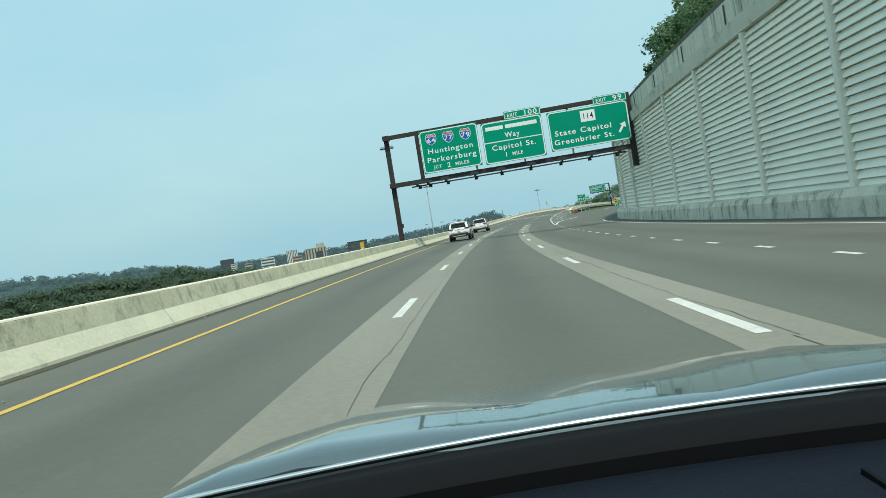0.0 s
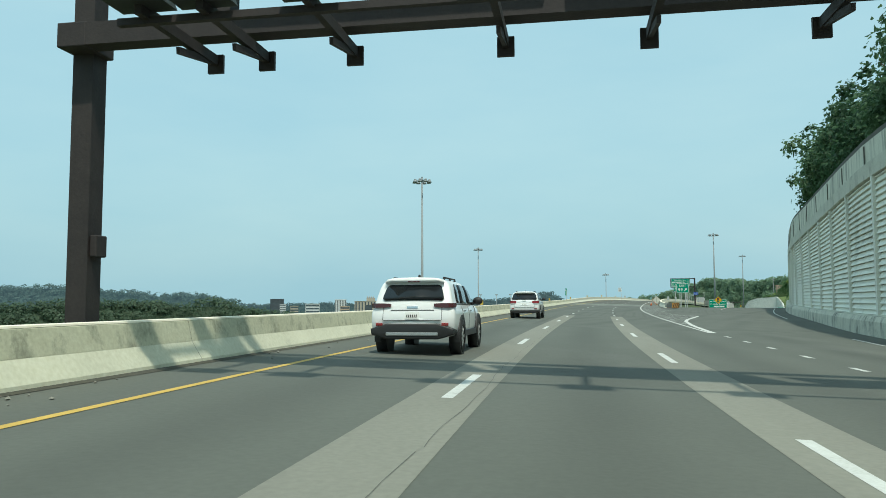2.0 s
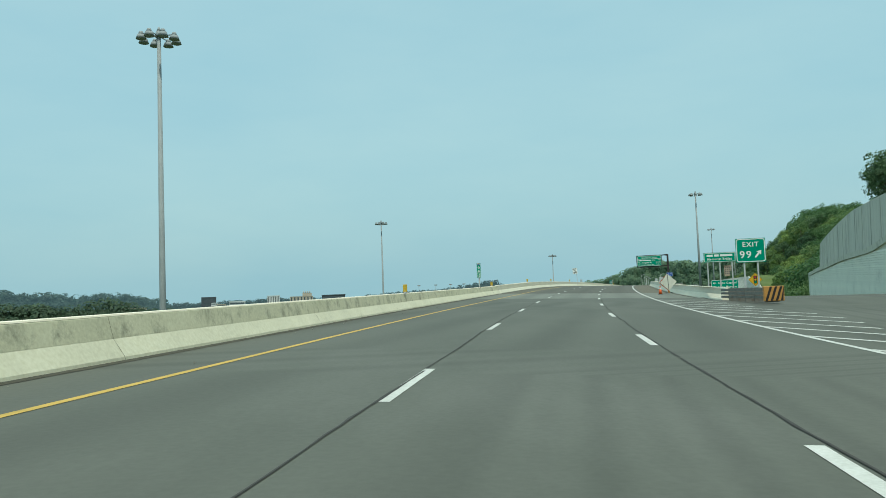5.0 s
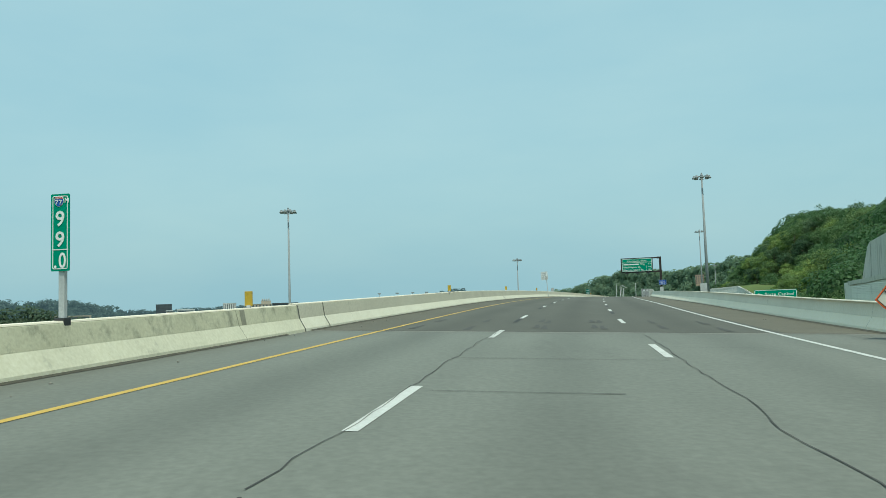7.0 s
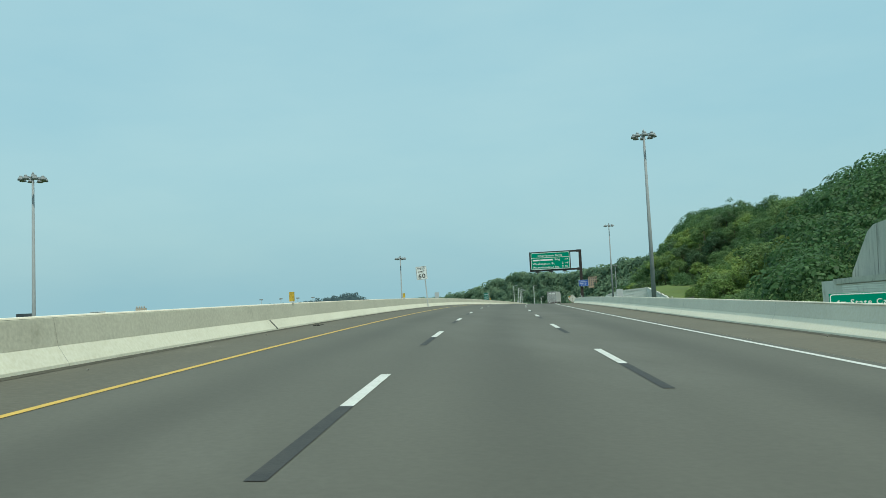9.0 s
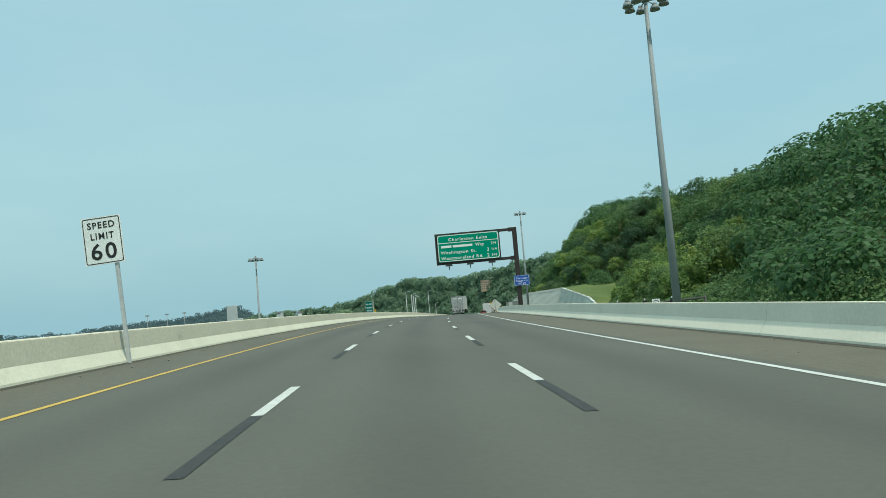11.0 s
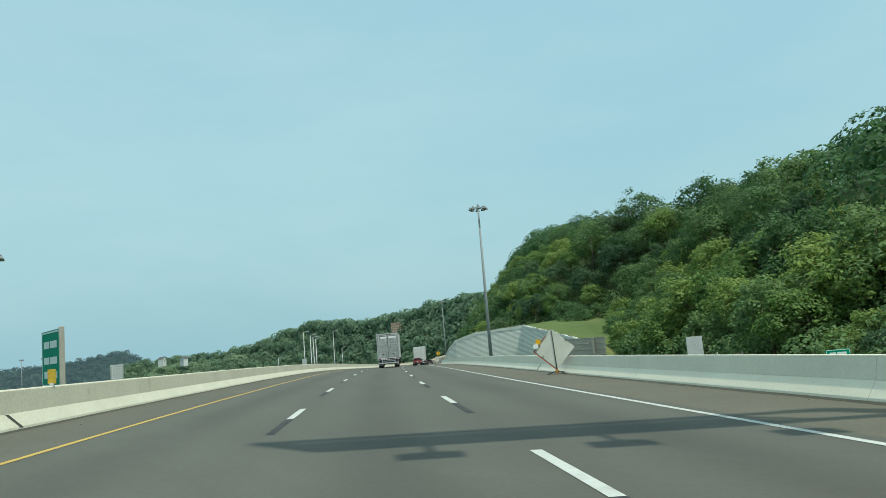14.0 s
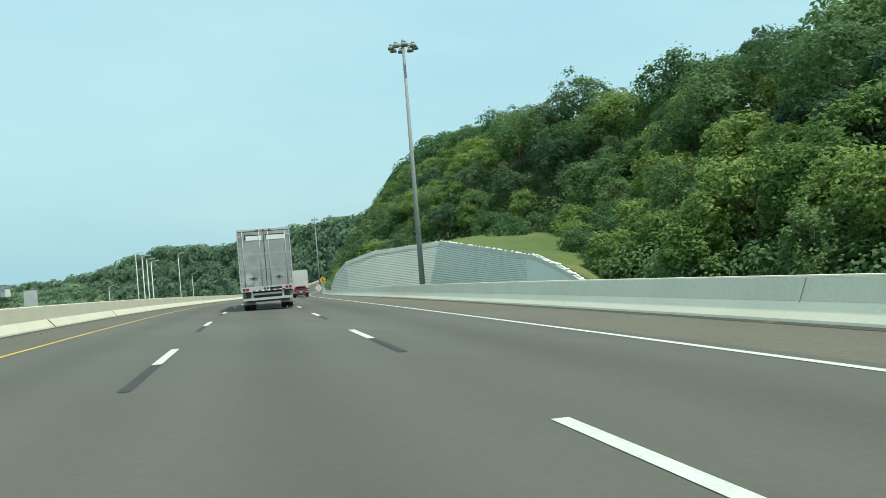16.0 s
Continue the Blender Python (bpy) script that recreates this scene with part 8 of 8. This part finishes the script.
# ---------------------------------------------------------------- the car that carries the camera, where the clip begins
def carrier_car():
    eye = Vector((-0.469, 0.0, 1.214))
    ground = -eye.z
    ob = thing("silver_car", "blue-grey car with a glossy hood and dark dashboard", "car", Matrix.Translation(eye + Vector((0, 0, 0))))
    cx = 0.17
    def surface(name, rows, material, parent, thick=0.02, label=""):
        bm = bmesh.new()
        up = [[bm.verts.new(v) for v in r] for r in rows]
        lo = [[bm.verts.new((v[0], v[1], v[2] - thick)) for v in r] for r in rows]
        for a, flip in ((up, False), (lo, True)):
            for p, q in zip(a, a[1:]):
                for i in range(len(p) - 1):
                    f = bm.faces.new((p[i], p[i + 1], q[i + 1], q[i]) if not flip else (q[i], q[i + 1], p[i + 1], p[i]))
                    f.smooth = True
        for k in (0, -1):
            for i in range(len(up[0]) - 1):
                bm.faces.new((up[k][i], lo[k][i], lo[k][i + 1], up[k][i + 1]))
        for p, q, p2, q2 in zip(up, up[1:], lo, lo[1:]):
            for k in (0, -1):
                bm.faces.new((p[k], q[k], q2[k], p2[k]))
        bmesh.ops.recalc_face_normals(bm, faces=bm.faces[:])
        return part(name, bm, material, parent, label)
    xs = [cx + 0.86 * (i / 12 * 2 - 1) for i in range(13)]
    def crown(x):
        return -0.05 * ((x - cx) / 0.86) ** 2 - 0.06 * max(0, abs(x - cx) - 0.68) / 0.18 + 0.012 * math.cos((abs(x - cx) - 0.45) * 9)
    rows = []
    for y, z in ((0.93, -0.262), (1.1, -0.275), (1.3, -0.295), (1.6, -0.34), (1.9, -0.395), (2.15, -0.47), (2.3, -0.56), (2.36, -0.66)):
        rows.append([(x, y - 0.35 * max(0, (y - 1.2)) / 1.0 * ((x - cx) / 0.86) ** 2, z + crown(x)) for x in xs])
    surface("hood", rows, M_HOOD, ob)
    # cowl: bright rear edge of the hood, then the black strip
    n = 48
    edge = [(cx + 0.8 * (i / n * 2 - 1), 0.9 - 0.09 * ((i / n * 2 - 1)) ** 2, -0.25 - 0.02 * ((i / n * 2 - 1)) ** 2) for i in range(n + 1)]
    bm = bmesh.new()
    for a, b in zip(edge, edge[1:]):
        tube(bm, a, b, 0.0045, 0.0045, 8, caps=False)
    part("hood_edge", bm, M_CHROME, ob, "bright rear edge of the hood")
    surface("cowl", [[(x, y - 0.006, z - 0.006) for x, y, z in edge], [(x, y - 0.05, z - 0.004) for x, y, z in edge], [(x, y - 0.1, z - 0.016) for x, y, z in edge]], M_COWL, ob, label="black plastic cowl strip")
    dash = surface("dashboard", [[(x, y - 0.11, z - 0.03) for x, y, z in edge], [(x, y - 0.2, z - 0.04) for x, y, z in edge], [(x, y - 0.34, z - 0.062) for x, y, z in edge], [(x, y - 0.5, z - 0.11) for x, y, z in edge], [(x, y - 0.6, z - 0.2) for x, y, z in edge]], M_DASH, ob, label="dark grey soft dashboard")
    bm = bmesh.new()
    beam(bm, (0.33, 0.72, -0.285), (0.36, 0.5, -0.318), 0.004, 0.006)
    part("seam", bm, M_COWL, dash)
    bm = bmesh.new()
    beam(bm, (-0.1, 0.72, -0.283), (-0.11, 0.5, -0.316), 0.004, 0.006)
    part("seam", bm, M_COWL, dash)
    bm = bmesh.new()
    prism(bm, [(0.4, -0.283), (0.62, -0.28), (0.62, -0.278), (0.4, -0.281)], 0.64, 0.69)
    part("vent_slot", bm, M_COWL, dash, "black defroster slot")
    # pillars, roof, flanks, wheels
    for sx in (-1, 1):
        x = cx + sx * 0.73
        bm = bmesh.new()
        beam(bm, (x + sx * 0.05, 0.84, -0.3), (x - sx * 0.09, 0.12, 0.3), 0.05, 0.05)
        part("pillar", bm, M_DASH, ob)
        bm = bmesh.new()
        prism(bm, [(x + sx * 0.06, ground + 0.3), (x + sx * 0.16, ground + 0.3), (x + sx * 0.18, ground + 0.6), (x + sx * 0.14, ground + 0.68), (x + sx * 0.07, ground + 0.68)], -2.4, 2.1)
        part("flank", bm, M_HOOD, ob)
        bm = bmesh.new()
        beam(bm, (x - sx * 0.12, 0.12, 0.3), (x - sx * 0.12, -1.5, 0.3), 0.07, 0.06)
        beam(bm, (x - sx * 0.12, -1.5, 0.3), (x, -2.2, -0.28), 0.07, 0.08)
        beam(bm, (x - sx * 0.1, -0.35, 0.3), (x + sx * 0.03, -0.35, -0.3), 0.09, 0.05)
        part("roof_rail", bm, M_HOOD, ob)
    surface("roof", [[(cx + 0.6 * (i / 8 * 2 - 1), y, z - 0.04 * (i / 8 * 2 - 1) ** 2) for i in range(9)] for y, z in ((0.12, 0.31), (-0.4, 0.37), (-1.1, 0.36), (-1.6, 0.29))], M_HOOD, ob, 0.03)
    bm = bmesh.new()
    box(bm, cx - 0.84, cx + 0.84, 1.9, 2.3, ground + 0.25, -0.62, bevel=0.08)
    part("front_bumper", bm, M_HOOD, ob)
    bm = bmesh.new()
    box(bm, cx - 0.84, cx + 0.84, -2.5, -2.2, ground + 0.3, -0.3, bevel=0.08)
    part("rear_panel", bm, M_HOOD, ob)
    bm = bmesh.new()
    box(bm, cx - 0.8, cx + 0.8, -2.2, 1.9, ground + 0.25, ground + 0.35)
    part("floor_pan", bm, M_TRIM, ob)
    for sx in (-1, 1):
        for y in (1.4, -1.5):
            bm = bmesh.new()
            x = cx + sx * 0.8
            tube(bm, (x - 0.1, y, ground + 0.33), (x + 0.1, y, ground + 0.33), 0.33, 0.33, 24)
            w = part("wheel", bm, M_TYRE, ob)
            bm = bmesh.new()
            tube(bm, (x + sx * 0.1, y, ground + 0.33), (x + sx * 0.11, y, ground + 0.33), 0.21, 0.2, 16)
            part("rim", bm, M_RIM, w)


M_HOOD = mat("blue_grey_metallic_paint", (0.1, 0.135, 0.15), (0.085, 0.115, 0.13), scale=0.8, fine=60, rough=0.22, metal=0.35, bump=0.0, coat=1.0, grain=0.04)
M_COWL = plain("black_cowl_plastic", (0.006, 0.0065, 0.008), rough=0.8, spec=0.1)
M_DASH = mat("grey_dashboard_vinyl", (0.0125, 0.0165, 0.0245), (0.0105, 0.014, 0.021), scale=3, fine=160, spec=0.05, rough=0.95, bump=0.15, grain=0.2)
carrier_car()


def signal_mast(s, d0, d1, z, ground, sign=False):
    """A traffic signal arm over the street below, seen past the barrier."""
    ob = thing("traffic_signal", "dark signal arm with small heads over the street below", "traffic signal", stand(s, d0, 0), group="traffic signals")
    w = d1 - d0
    bm = bmesh.new()
    tube(bm, (w, 0, ground), (w, 0, z + 0.5), 0.14, 0.1, 10)
    part("pole", bm, M_STEELDARK, ob)
    bm = bmesh.new()
    tube(bm, (0, 0, z), (w, 0, z + 0.25), 0.06, 0.1, 8)
    part("arm", bm, M_STEELDARK, ob)
    for i in range(3):
        x = w * (0.03 + 0.3 * i)
        bm = bmesh.new()
        box(bm, x - 0.17, x + 0.17, -0.22, 0.1, z - 0.55, z + 0.45, bevel=0.03)
        head = part("signal_head", bm, M_TRIM, ob)
        bm = bmesh.new()
        tube(bm, (x, 0, z + 0.46), (x, 0, z + 0.62), 0.07, 0.05, 10)
        part("sensor", bm, M_SIGNWHITE, head)
    if sign:
        x = w * 0.45
        bm = bmesh.new()
        box(bm, x - 0.38, x + 0.38, -0.14, -0.11, z - 0.35, z + 0.5, bevel=0.01)
        p = part("sign_panel", bm, M_SIGNWHITE, ob)
        bm = bmesh.new()
        n = 20
        ring(bm, [(x + 0.3 * math.cos(6.2832 * i / n), z + 0.08 + 0.3 * math.sin(6.2832 * i / n)) for i in range(n)], [(x + 0.24 * math.cos(6.2832 * i / n), z + 0.08 + 0.24 * math.sin(6.2832 * i / n)) for i in range(n)], -0.148, -0.141)
        part("symbol", bm, M_INK, p)
        arrow(p, x, z + 0.08, 0.34, 130, -0.144, M_INK)


signal_mast(352.0, 18.5, 27.5, -0.5, -6.5, sign=True)
signal_mast(440.0, 33.0, 41.0, -2.0, -6.5)


def street_sign(s, d0, z):
    ob = post_sign("street_sign", "small green street sign beside the wood", s, d0, z, ((0.0, 3.2), (1.6, 3.2)))
    p = plate(ob, -0.3, 1.9, 2.3, 3.4, 0, M_GREEN, M_SIGNWHITE, r=0.08, edge=0.04)
    bars(p, 0.0, 1.6, 2.95, 0.2, -0.006, M_SIGNWHITE, (0.4,))
    bars(p, 0.0, 1.6, 2.55, 0.2, -0.006, M_SIGNWHITE, (0.6,))


street_sign(417.0, 38.2, -4.8)
